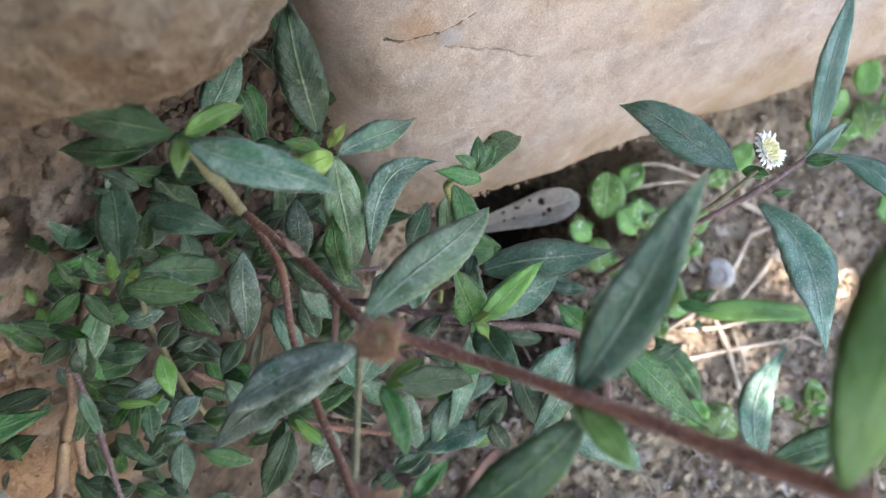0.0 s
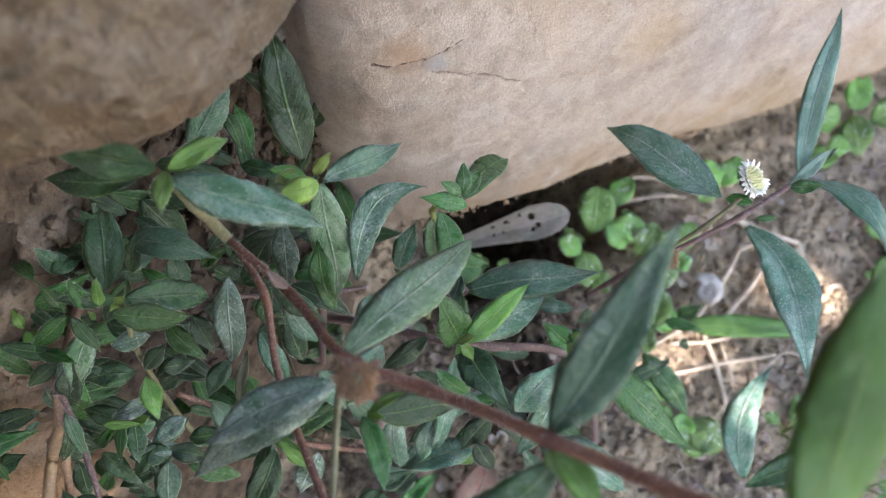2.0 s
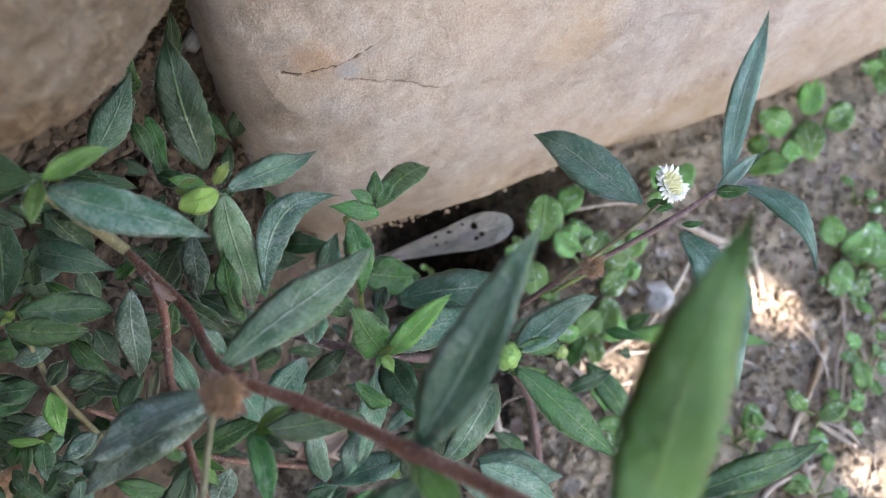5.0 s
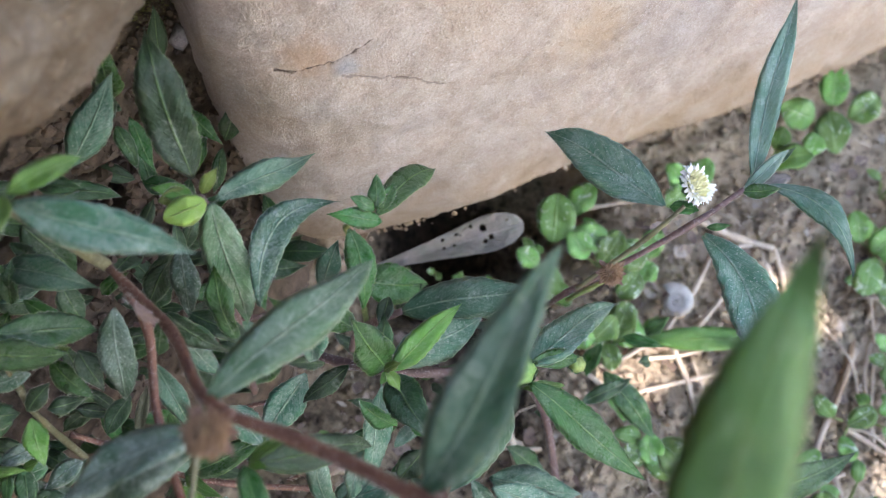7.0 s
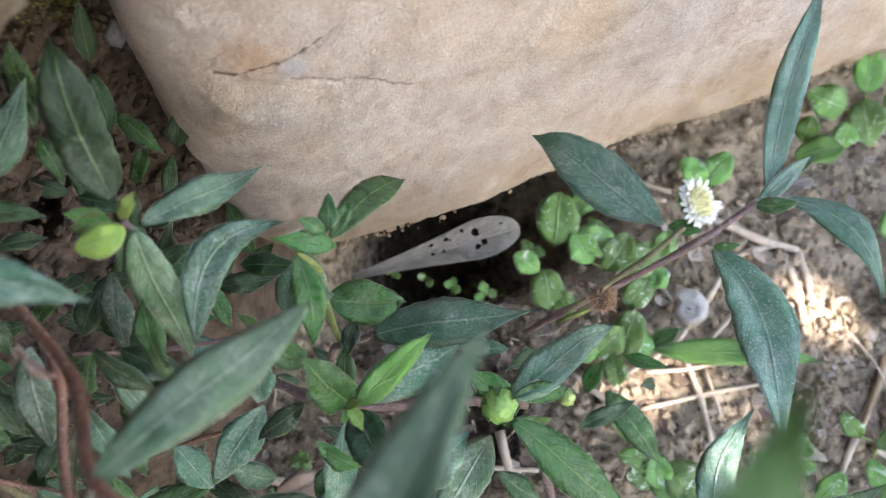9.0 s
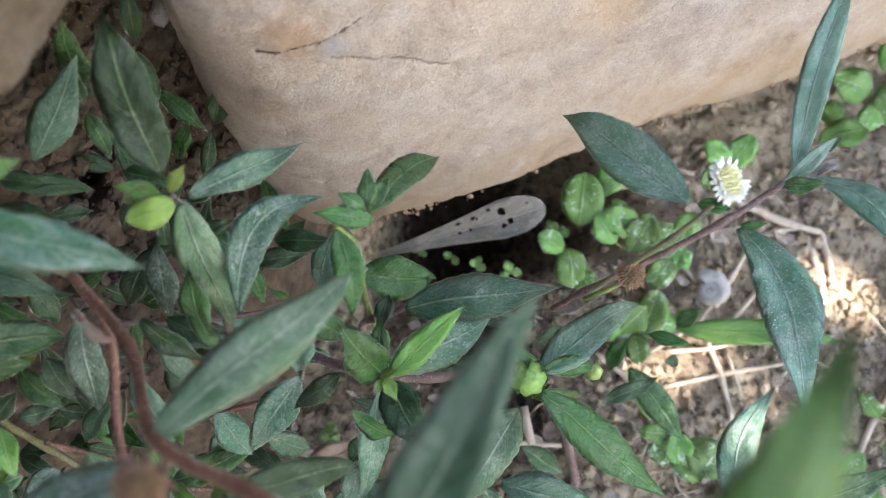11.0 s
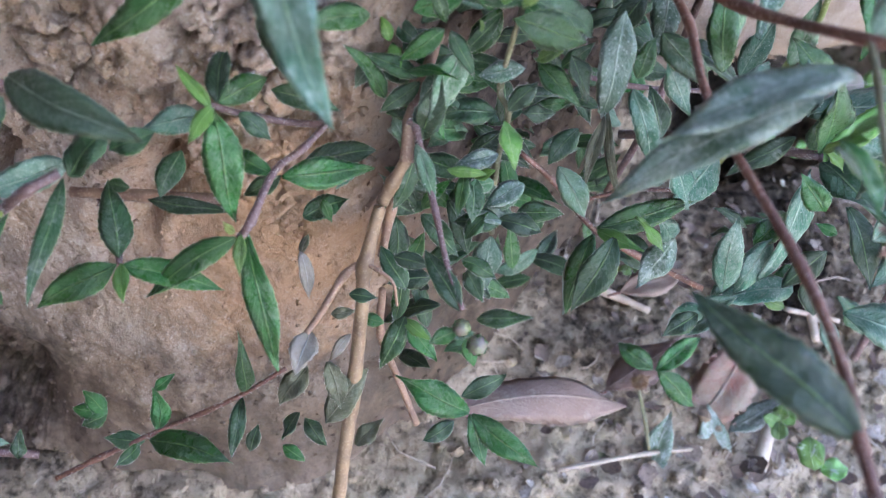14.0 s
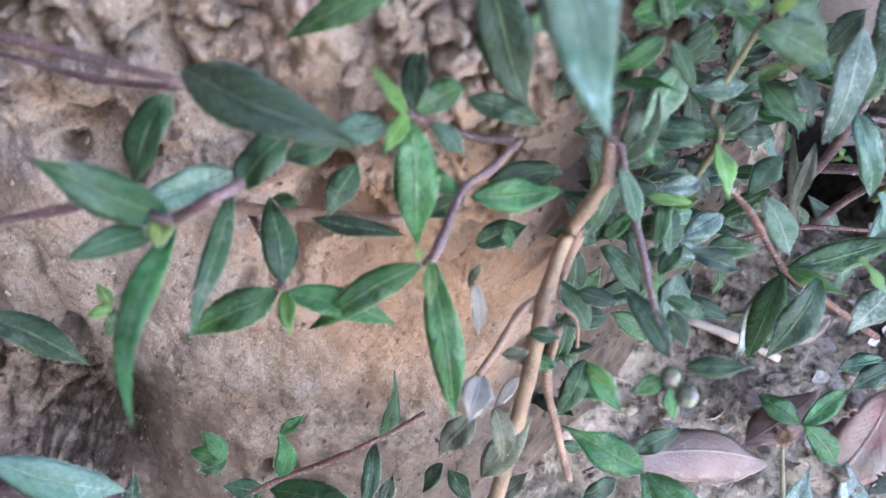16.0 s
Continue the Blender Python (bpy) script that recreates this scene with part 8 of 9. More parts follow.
seedling_17 = thing("seedling", "small bright green seedling with rounded leaves on the soil", "seedling", (0.0385, 0.0654, -0.0478), "seedlings on the soil")
leaf(seedling_17, (0.0324, 0.0599, -0.0339), (0.0267, 0.0610, -0.0318), 0.0053, (-0.21, -0.25, 0.95), M_FRESH, bend=0.09, rnd=0.85)
stem(seedling_17, [(0.0385, 0.0654, -0.0478), (0.0356, 0.0624, -0.0399), (0.0324, 0.0599, -0.0339)], 0.0005, 0.0004, M_GREENSTEM, "petiole")
leaf(seedling_17, (0.0343, 0.0612, -0.0367), (0.0373, 0.0648, -0.0336), 0.0053, (-0.15, -0.05, 0.99), M_FRESH, bend=0.09, rnd=0.85)
stem(seedling_17, [(0.0385, 0.0654, -0.0478), (0.0366, 0.0630, -0.0412), (0.0343, 0.0612, -0.0367)], 0.0005, 0.0004, M_GREENSTEM, "petiole")
leaf(seedling_17, (0.0322, 0.0601, -0.0328), (0.0323, 0.0550, -0.0346), 0.0052, (-0.23, -0.34, 0.91), M_FRESH, bend=0.09, rnd=0.85)
stem(seedling_17, [(0.0385, 0.0654, -0.0478), (0.0355, 0.0625, -0.0393), (0.0322, 0.0601, -0.0328)], 0.0005, 0.0004, M_GREENSTEM, "petiole")
leaf(seedling_17, (0.0327, 0.0619, -0.0355), (0.0335, 0.0661, -0.0320), 0.0050, (-0.16, -0.39, 0.91), M_FRESH, bend=0.09, rnd=0.85)
stem(seedling_17, [(0.0385, 0.0654, -0.0478), (0.0357, 0.0634, -0.0407), (0.0327, 0.0619, -0.0355)], 0.0005, 0.0004, M_GREENSTEM, "petiole")

seedling_18 = thing("seedling", "small bright green seedling with rounded leaves on the soil", "seedling", (0.0502, 0.0543, -0.0518), "seedlings on the soil")
leaf(seedling_18, (0.0451, 0.0489, -0.0400), (0.0420, 0.0572, -0.0338), 0.0084, (-0.53, -0.26, 0.81), M_ROUND, bend=0.09, rnd=0.85)
stem(seedling_18, [(0.0502, 0.0543, -0.0518), (0.0477, 0.0513, -0.0449), (0.0451, 0.0489, -0.0400)], 0.0005, 0.0004, M_GREENSTEM, "petiole")
leaf(seedling_18, (0.0477, 0.0496, -0.0412), (0.0559, 0.0505, -0.0401), 0.0070, (-0.61, -0.18, 0.77), M_ROUND, bend=0.09, rnd=0.85)
stem(seedling_18, [(0.0502, 0.0543, -0.0518), (0.0490, 0.0517, -0.0455), (0.0477, 0.0496, -0.0412)], 0.0005, 0.0004, M_GREENSTEM, "petiole")

seedling_19 = thing("seedling", "small bright green seedling with rounded leaves on the soil", "seedling", (0.0982, 0.1040, -0.0454), "seedlings on the soil")
leaf(seedling_19, (0.0950, 0.0988, -0.0338), (0.0830, 0.0983, -0.0328), 0.0090, (0.04, -0.41, 0.91), M_ROUND, bend=0.09, rnd=0.85)
stem(seedling_19, [(0.0982, 0.1040, -0.0454), (0.0969, 0.1011, -0.0386), (0.0950, 0.0988, -0.0338)], 0.0005, 0.0004, M_GREENSTEM, "petiole")
leaf(seedling_19, (0.0937, 0.1004, -0.0326), (0.0998, 0.0896, -0.0377), 0.0110, (-0.22, -0.24, 0.95), M_ROUND, bend=0.09, rnd=0.85)
stem(seedling_19, [(0.0982, 0.1040, -0.0454), (0.0963, 0.1019, -0.0380), (0.0937, 0.1004, -0.0326)], 0.0005, 0.0004, M_GREENSTEM, "petiole")
leaf(seedling_19, (0.0904, 0.1036, -0.0324), (0.0804, 0.1045, -0.0306), 0.0067, (0.05, -0.23, 0.97), M_ROUND, bend=0.09, rnd=0.85)
stem(seedling_19, [(0.0982, 0.1040, -0.0454), (0.0946, 0.1035, -0.0379), (0.0904, 0.1036, -0.0324)], 0.0005, 0.0004, M_GREENSTEM, "petiole")

seedling_20 = thing("seedling", "small bright green seedling with rounded leaves on the soil", "seedling", (-0.0263, 0.1038, -0.0309), "seedlings on the soil")
leaf(seedling_20, (-0.0211, 0.1005, -0.0184), (-0.0166, 0.1007, -0.0174), 0.0036, (0.19, -0.05, 0.98), M_ROUND, bend=0.09, rnd=0.85)
stem(seedling_20, [(-0.0263, 0.1038, -0.0309), (-0.0229, 0.1019, -0.0237), (-0.0211, 0.1005, -0.0184)], 0.0005, 0.0004, M_GREENSTEM, "petiole")
leaf(seedling_20, (-0.0188, 0.0989, -0.0168), (-0.0156, 0.0964, -0.0172), 0.0036, (0.22, 0.01, 0.98), M_ROUND, bend=0.09, rnd=0.85)
stem(seedling_20, [(-0.0263, 0.1038, -0.0309), (-0.0217, 0.1011, -0.0229), (-0.0188, 0.0989, -0.0168)], 0.0005, 0.0004, M_GREENSTEM, "petiole")
leaf(seedling_20, (-0.0223, 0.0996, -0.0184), (-0.0189, 0.0974, -0.0186), 0.0032, (0.15, -0.05, 0.99), M_ROUND, bend=0.09, rnd=0.85)
stem(seedling_20, [(-0.0263, 0.1038, -0.0309), (-0.0236, 0.1015, -0.0237), (-0.0223, 0.0996, -0.0184)], 0.0005, 0.0004, M_GREENSTEM, "petiole")

seedling_21 = thing("seedling", "small bright green seedling with rounded leaves on the soil", "seedling", (0.1371, 0.0825, -0.0549), "seedlings on the soil")
leaf(seedling_21, (0.1423, 0.1034, -0.0443), (0.1412, 0.1143, -0.0368), 0.0086, (-0.32, -0.29, 0.90), M_ROUND, bend=0.09, rnd=0.85)
stem(seedling_21, [(0.1371, 0.0825, -0.0549), (0.1399, 0.0926, -0.0486), (0.1423, 0.1034, -0.0443)], 0.0005, 0.0004, M_GREENSTEM, "petiole")
leaf(seedling_21, (0.1473, 0.0922, -0.0467), (0.1544, 0.1009, -0.0405), 0.0085, (-0.41, -0.38, 0.83), M_ROUND, bend=0.09, rnd=0.85)
stem(seedling_21, [(0.1371, 0.0825, -0.0549), (0.1424, 0.0871, -0.0498), (0.1473, 0.0922, -0.0467)], 0.0005, 0.0004, M_GREENSTEM, "petiole")

seedling_22 = thing("seedling", "small bright green seedling with rounded leaves on the soil", "seedling", (0.0394, 0.1596, -0.0248), "seedlings on the soil")
leaf(seedling_22, (0.0387, 0.1563, -0.0177), (0.0379, 0.1592, -0.0150), 0.0035, (-0.12, -0.42, 0.90), M_ROUND, bend=0.09, rnd=0.85)
stem(seedling_22, [(0.0394, 0.1596, -0.0248), (0.0396, 0.1575, -0.0203), (0.0387, 0.1563, -0.0177)], 0.0005, 0.0004, M_GREENSTEM, "petiole")
leaf(seedling_22, (0.0396, 0.1574, -0.0201), (0.0430, 0.1563, -0.0198), 0.0031, (-0.14, -0.45, 0.88), M_ROUND, bend=0.09, rnd=0.85)
stem(seedling_22, [(0.0394, 0.1596, -0.0248), (0.0401, 0.1581, -0.0216), (0.0396, 0.1574, -0.0201)], 0.0005, 0.0004, M_GREENSTEM, "petiole")
leaf(seedling_22, (0.0383, 0.1559, -0.0185), (0.0352, 0.1538, -0.0182), 0.0031, (-0.05, -0.25, 0.97), M_ROUND, bend=0.09, rnd=0.85)
stem(seedling_22, [(0.0394, 0.1596, -0.0248), (0.0394, 0.1573, -0.0208), (0.0383, 0.1559, -0.0185)], 0.0005, 0.0004, M_GREENSTEM, "petiole")

seedling_23 = thing("seedling", "small bright green seedling with rounded leaves on the soil", "seedling", (0.0185, 0.1635, -0.0213), "seedlings on the soil")
leaf(seedling_23, (0.0187, 0.1604, -0.0148), (0.0159, 0.1607, -0.0133), 0.0027, (0.16, -0.53, 0.83), M_ROUND, bend=0.09, rnd=0.85)
stem(seedling_23, [(0.0185, 0.1635, -0.0213), (0.0192, 0.1615, -0.0172), (0.0187, 0.1604, -0.0148)], 0.0005, 0.0004, M_GREENSTEM, "petiole")
leaf(seedling_23, (0.0191, 0.1597, -0.0139), (0.0210, 0.1571, -0.0142), 0.0027, (0.15, -0.53, 0.83), M_ROUND, bend=0.09, rnd=0.85)
stem(seedling_23, [(0.0185, 0.1635, -0.0213), (0.0194, 0.1612, -0.0167), (0.0191, 0.1597, -0.0139)], 0.0005, 0.0004, M_GREENSTEM, "petiole")

seedling_24 = thing("seedling", "small bright green seedling with rounded leaves on the soil", "seedling", (0.0274, 0.1609, -0.0230), "seedlings on the soil")
leaf(seedling_24, (0.0277, 0.1583, -0.0168), (0.0248, 0.1587, -0.0153), 0.0029, (-0.04, -0.23, 0.97), M_ROUND, bend=0.09, rnd=0.85)
stem(seedling_24, [(0.0274, 0.1609, -0.0230), (0.0282, 0.1592, -0.0190), (0.0277, 0.1583, -0.0168)], 0.0005, 0.0004, M_GREENSTEM, "petiole")
leaf(seedling_24, (0.0273, 0.1569, -0.0152), (0.0306, 0.1556, -0.0149), 0.0031, (0.16, -0.27, 0.95), M_ROUND, bend=0.09, rnd=0.85)
stem(seedling_24, [(0.0274, 0.1609, -0.0230), (0.0280, 0.1585, -0.0182), (0.0273, 0.1569, -0.0152)], 0.0005, 0.0004, M_GREENSTEM, "petiole")
leaf(seedling_24, (0.0277, 0.1590, -0.0175), (0.0287, 0.1609, -0.0155), 0.0025, (-0.19, -0.41, 0.89), M_ROUND, bend=0.09, rnd=0.85)
stem(seedling_24, [(0.0274, 0.1609, -0.0230), (0.0282, 0.1596, -0.0194), (0.0277, 0.1590, -0.0175)], 0.0005, 0.0004, M_GREENSTEM, "petiole")

seedling_25 = thing("seedling", "small bright green seedling with rounded leaves on the soil", "seedling", (0.0557, 0.1744, -0.0230), "seedlings on the soil")
leaf(seedling_25, (0.0545, 0.1705, -0.0162), (0.0519, 0.1739, -0.0131), 0.0043, (-0.12, -0.28, 0.95), M_ROUND, bend=0.09, rnd=0.85)
stem(seedling_25, [(0.0557, 0.1744, -0.0230), (0.0556, 0.1720, -0.0187), (0.0545, 0.1705, -0.0162)], 0.0005, 0.0004, M_GREENSTEM, "petiole")
leaf(seedling_25, (0.0547, 0.1716, -0.0174), (0.0597, 0.1703, -0.0173), 0.0044, (0.09, -0.20, 0.98), M_ROUND, bend=0.09, rnd=0.85)
stem(seedling_25, [(0.0557, 0.1744, -0.0230), (0.0558, 0.1725, -0.0193), (0.0547, 0.1716, -0.0174)], 0.0005, 0.0004, M_GREENSTEM, "petiole")

seedling_26 = thing("seedling", "small bright green seedling with rounded leaves on the soil", "seedling", (0.0065, 0.1648, -0.0195), "seedlings on the soil")
leaf(seedling_26, (0.0070, 0.1613, -0.0122), (0.0045, 0.1623, -0.0104), 0.0027, (0.24, -0.43, 0.87), M_ROUND, bend=0.09, rnd=0.85)
stem(seedling_26, [(0.0065, 0.1648, -0.0195), (0.0074, 0.1627, -0.0150), (0.0070, 0.1613, -0.0122)], 0.0005, 0.0004, M_GREENSTEM, "petiole")
leaf(seedling_26, (0.0073, 0.1613, -0.0130), (0.0102, 0.1597, -0.0129), 0.0027, (0.24, 0.01, 0.97), M_ROUND, bend=0.09, rnd=0.85)
stem(seedling_26, [(0.0065, 0.1648, -0.0195), (0.0076, 0.1626, -0.0154), (0.0073, 0.1613, -0.0130)], 0.0005, 0.0004, M_GREENSTEM, "petiole")

stalk_1 = thing("dry_stalk", "dry pale straw-coloured stalk lying on the soil", "stalk", (0.1504, 0.1766, -0.0288), "dry stalks on the soil")
stem(stalk_1, [(0.1199, 0.1866, -0.0227), (0.1379, 0.1794, -0.0266), (0.1504, 0.1766, -0.0288)], 0.00153, 0.00122, M_STRAW, "stalk")

stalk_2 = thing("dry_stalk", "dry pale straw-coloured stalk lying on the soil", "stalk", (0.1419, 0.1776, -0.0276), "dry stalks on the soil")
stem(stalk_2, [(0.1240, 0.1720, -0.0268), (0.1335, 0.1757, -0.0270), (0.1419, 0.1776, -0.0276)], 0.00111, 0.00089, M_STRAW, "stalk")

stalk_3 = thing("dry_stalk", "dry pale straw-coloured stalk lying on the soil", "stalk", (0.1527, 0.1541, -0.0346), "dry stalks on the soil")
stem(stalk_3, [(0.1504, 0.1766, -0.0288), (0.1526, 0.1650, -0.0319), (0.1527, 0.1541, -0.0346)], 0.00122, 0.00098, M_STRAW, "stalk")

stalk_4 = thing("dry_stalk", "dry pale straw-coloured stalk lying on the soil", "stalk", (0.1042, 0.1567, -0.0282), "dry stalks on the soil")
stem(stalk_4, [(0.0963, 0.1662, -0.0249), (0.1042, 0.1567, -0.0282)], 0.0009, 0.00072, M_STRAW, "stalk")

stalk_5 = thing("dry_stalk", "dry pale straw-coloured stalk lying on the soil", "stalk", (0.1058, 0.1957, -0.0189), "dry stalks on the soil")
stem(stalk_5, [(0.0742, 0.1968, -0.0148), (0.0874, 0.1997, -0.0157), (0.1058, 0.1957, -0.0189)], 0.00092, 0.00074, M_STRAW, "stalk")

stalk_6 = thing("dry_stalk", "dry pale straw-coloured stalk lying on the soil", "stalk", (0.1036, 0.1924, -0.0194), "dry stalks on the soil")
stem(stalk_6, [(0.0748, 0.1880, -0.0170), (0.0940, 0.1925, -0.0183), (0.1036, 0.1924, -0.0194)], 0.0008, 0.00064, M_STRAW, "stalk")

stalk_7 = thing("dry_stalk", "dry pale straw-coloured stalk lying on the soil", "stalk", (0.1136, 0.1111, -0.0405), "dry stalks on the soil")
stem(stalk_7, [(0.1060, 0.1386, -0.0329), (0.1107, 0.1258, -0.0366), (0.1136, 0.1111, -0.0405)], 0.00111, 0.00089, M_STRAW, "stalk")

stalk_8 = thing("dry_stalk", "dry pale straw-coloured stalk lying on the soil", "stalk", (0.1359, 0.1309, -0.0383), "dry stalks on the soil")
stem(stalk_8, [(0.0903, 0.1207, -0.0354), (0.1135, 0.1264, -0.0368), (0.1359, 0.1309, -0.0383)], 0.00087, 0.00069, M_STRAW, "stalk")

stalk_9 = thing("dry_stalk", "dry pale straw-coloured stalk lying on the soil", "stalk", (0.1245, 0.1387, -0.0350), "dry stalks on the soil")
stem(stalk_9, [(0.0926, 0.1327, -0.0327), (0.1084, 0.1345, -0.0341), (0.1245, 0.1387, -0.0350)], 0.00078, 0.00062, M_STRAW, "stalk")

stalk_10 = thing("dry_stalk", "dry pale straw-coloured stalk lying on the soil", "stalk", (0.1175, 0.1192, -0.0389), "dry stalks on the soil")
stem(stalk_10, [(0.1133, 0.1340, -0.0348), (0.1175, 0.1192, -0.0389)], 0.00078, 0.00062, M_STRAW, "stalk")

stalk_11 = thing("dry_stalk", "dry pale straw-coloured stalk lying on the soil", "stalk", (0.0476, 0.0922, -0.0372), "dry stalks on the soil")
stem(stalk_11, [(0.0428, 0.1125, -0.0317), (0.0476, 0.0922, -0.0372)], 0.00171, 0.00137, M_STRAW, "stalk")

stalk_12 = thing("dry_stalk", "dry pale straw-coloured stalk lying on the soil", "stalk", (-0.0101, 0.0913, -0.0306), "dry stalks on the soil")
stem(stalk_12, [(-0.0396, 0.0968, -0.0257), (-0.0249, 0.0947, -0.0280), (-0.0101, 0.0913, -0.0306)], 0.00148, 0.00118, M_STRAW, "stalk")

stalk_13 = thing("dry_stalk", "dry pale straw-coloured stalk lying on the soil", "stalk", (0.1490, 0.1442, -0.0367), "dry stalks on the soil")
stem(stalk_13, [(0.1448, 0.1750, -0.0287), (0.1488, 0.1609, -0.0326), (0.1490, 0.1442, -0.0367)], 0.00143, 0.00114, M_STRAW, "stalk")

stalk_14 = thing("dry_stalk", "dry pale straw-coloured stalk lying on the soil", "stalk", (0.1531, 0.0962, -0.0485), "dry stalks on the soil")
stem(stalk_14, [(0.1783, 0.1394, -0.0412), (0.1658, 0.1184, -0.0447), (0.1531, 0.0962, -0.0485)], 0.00129, 0.00103, M_STRAW, "stalk")

stalk_15 = thing("dry_stalk", "dry pale straw-coloured stalk lying on the soil", "stalk", (0.1838, 0.1013, -0.0507), "dry stalks on the soil")
stem(stalk_15, [(0.1684, 0.1109, -0.0468), (0.1838, 0.1013, -0.0507)], 0.00114, 0.00091, M_STRAW, "stalk")

stalk_16 = thing("dry_stalk", "dry pale straw-coloured stalk lying on the soil", "stalk", (0.1794, 0.1037, -0.0497), "dry stalks on the soil")
stem(stalk_16, [(0.1883, 0.1492, -0.0401), (0.1800, 0.1303, -0.0436), (0.1794, 0.1037, -0.0497)], 0.00059, 0.00047, M_STRAW, "stalk")

stalk_17 = thing("dry_stalk", "dry pale straw-coloured stalk lying on the soil", "stalk", (0.1655, 0.0768, -0.0542), "dry stalks on the soil")
stem(stalk_17, [(0.1617, 0.0955, -0.0496), (0.1655, 0.0768, -0.0542)], 0.00123, 0.00098, M_STRAW, "stalk")

stalk_18 = thing("dry_stalk", "dry pale straw-coloured stalk lying on the soil", "stalk", (0.1409, 0.0761, -0.0517), "dry stalks on the soil")
stem(stalk_18, [(0.1409, 0.0761, -0.0517), (0.1477, 0.0856, -0.0503), (0.1663, 0.0946, -0.0503)], 0.00098, 0.00079, M_STRAW, "stalk")

stalk_19 = thing("dry_stalk", "dry pale straw-coloured stalk lying on the soil", "stalk", (0.1037, 0.1429, -0.0316), "dry stalks on the soil")
stem(stalk_19, [(0.1037, 0.1429, -0.0316), (0.1170, 0.1594, -0.0292), (0.1257, 0.1738, -0.0267)], 0.00111, 0.00089, M_STRAW, "stalk")

stalk_20 = thing("dry_stalk", "dry pale straw-coloured stalk lying on the soil", "stalk", (0.1153, 0.1435, -0.0329), "dry stalks on the soil")
stem(stalk_20, [(0.1153, 0.1435, -0.0329), (0.1286, 0.1578, -0.0310), (0.1357, 0.1674, -0.0295)], 0.00101, 0.0008, M_STRAW, "stalk")

stalk_21 = thing("dry_stalk", "dry pale straw-coloured stalk lying on the soil", "stalk", (0.0845, 0.1311, -0.0322), "dry stalks on the soil")
stem(stalk_21, [(0.0845, 0.1311, -0.0322), (0.0964, 0.1382, -0.0319), (0.1062, 0.1453, -0.0314)], 0.00088, 0.0007, M_STRAW, "stalk")

stalk_22 = thing("dry_stalk", "dry pale straw-coloured stalk lying on the soil", "stalk", (0.1840, 0.1490, -0.0396), "dry stalks on the soil")
stem(stalk_22, [(0.2090, 0.1945, -0.0316), (0.1963, 0.1786, -0.0339), (0.1840, 0.1490, -0.0396)], 0.00074, 0.00059, M_STRAW, "stalk")

stalk_23 = thing("dry_stalk", "dry pale straw-coloured stalk lying on the soil", "stalk", (0.0294, 0.0478, -0.0458), "dry stalks on the soil")
stem(stalk_23, [(0.0294, 0.0478, -0.0458), (0.0344, 0.0694, -0.0413)], 0.00268, 0.00214, M_STRAW, "stalk")

stalk_24 = thing("dry_stalk", "dry pale straw-coloured stalk lying on the soil", "stalk", (0.0108, 0.0513, -0.0429), "dry stalks on the soil")
stem(stalk_24, [(-0.0352, 0.0366, -0.0410), (-0.0072, 0.0465, -0.0419), (0.0108, 0.0513, -0.0429)], 0.00079, 0.00063, M_STRAW, "stalk")

stalk_25 = thing("dry_stalk", "dry pale straw-coloured stalk lying on the soil", "stalk", (0.0885, 0.1004, -0.0400), "dry stalks on the soil")
stem(stalk_25, [(0.0678, 0.1311, -0.0302), (0.0817, 0.1196, -0.0346), (0.0885, 0.1004, -0.0400)], 0.00103, 0.00082, M_STRAW, "stalk")

stalk_26 = thing("dry_stalk", "dry pale straw-coloured stalk lying on the soil", "stalk", (0.1233, 0.0930, -0.0458), "dry stalks on the soil")
stem(stalk_26, [(0.1148, 0.1011, -0.0429), (0.1233, 0.0930, -0.0458)], 0.00111, 0.00089, M_STRAW, "stalk")

stalk_27 = thing("dry_stalk", "dry pale straw-coloured stalk lying on the soil", "stalk", (0.0555, 0.1006, -0.0361), "dry stalks on the soil")
stem(stalk_27, [(0.0364, 0.1011, -0.0338), (0.0555, 0.1006, -0.0361)], 0.00085, 0.00068, M_STRAW, "stalk")
snail_shell((0.1083, 0.1525, -0.0259), 0.0076)


# small weeds and fine dry grass over the open soil
def weed(x, y, count, size, seed):
    """A low weed: small rounded leaves on short stalks round one root."""
    rng = random.Random(seed)
    root = Vector((x, y, ground_h(x, y) - 0.001))
    ob = thing("weed", "small light green weed with rounded leaves on the soil", "weed", root, "weeds on the open soil")
    for k in range(count):
        g = 2.4 * k + rng.uniform(-0.4, 0.4)
        away = Vector((math.cos(g), math.sin(g), 0))
        reach = size * (0.35 + 0.9 * k / count)
        base = root + away * reach + Vector((0, 0, 0.004 + size * rng.uniform(0.5, 1.1)))
        tip = base + away * size * rng.uniform(0.7, 1.15) + Vector((0, 0, rng.uniform(-0.25, 0.35) * size))
        stem(ob, [root, root.lerp(base, 0.55) + Vector((0, 0, 0.15 * size)), base], 0.0005, 0.00035, M_GREENSTEM, "petiole")
        leaf(ob, base, tip, size * rng.uniform(0.65, 0.95), away * rng.uniform(-0.5, 0.1) + Vector((0, -0.25, 0.9)), rng.choice((M_ROUND, M_ROUND, M_FRESH)), bend=0.08, rnd=rng.uniform(0.6, 0.9))


for k, (x, y, count, size) in enumerate(((0.1979, 0.1997, 3, 0.006), (0.1967, 0.1724, 7, 0.0085), (0.1898, 0.1640, 5, 0.007), (0.2138, 0.1833, 7, 0.0095), (0.1982, 0.1486, 3, 0.006), (0.1907, 0.1299, 4, 0.007),
                                         (0.1788, 0.1138, 4, 0.0065), (0.1652, 0.0833, 5, 0.0075), (0.1351, 0.1013, 4, 0.007), (0.2226, 0.2123, 4, 0.007))):
    weed(x, y, count, size, 50 + k)


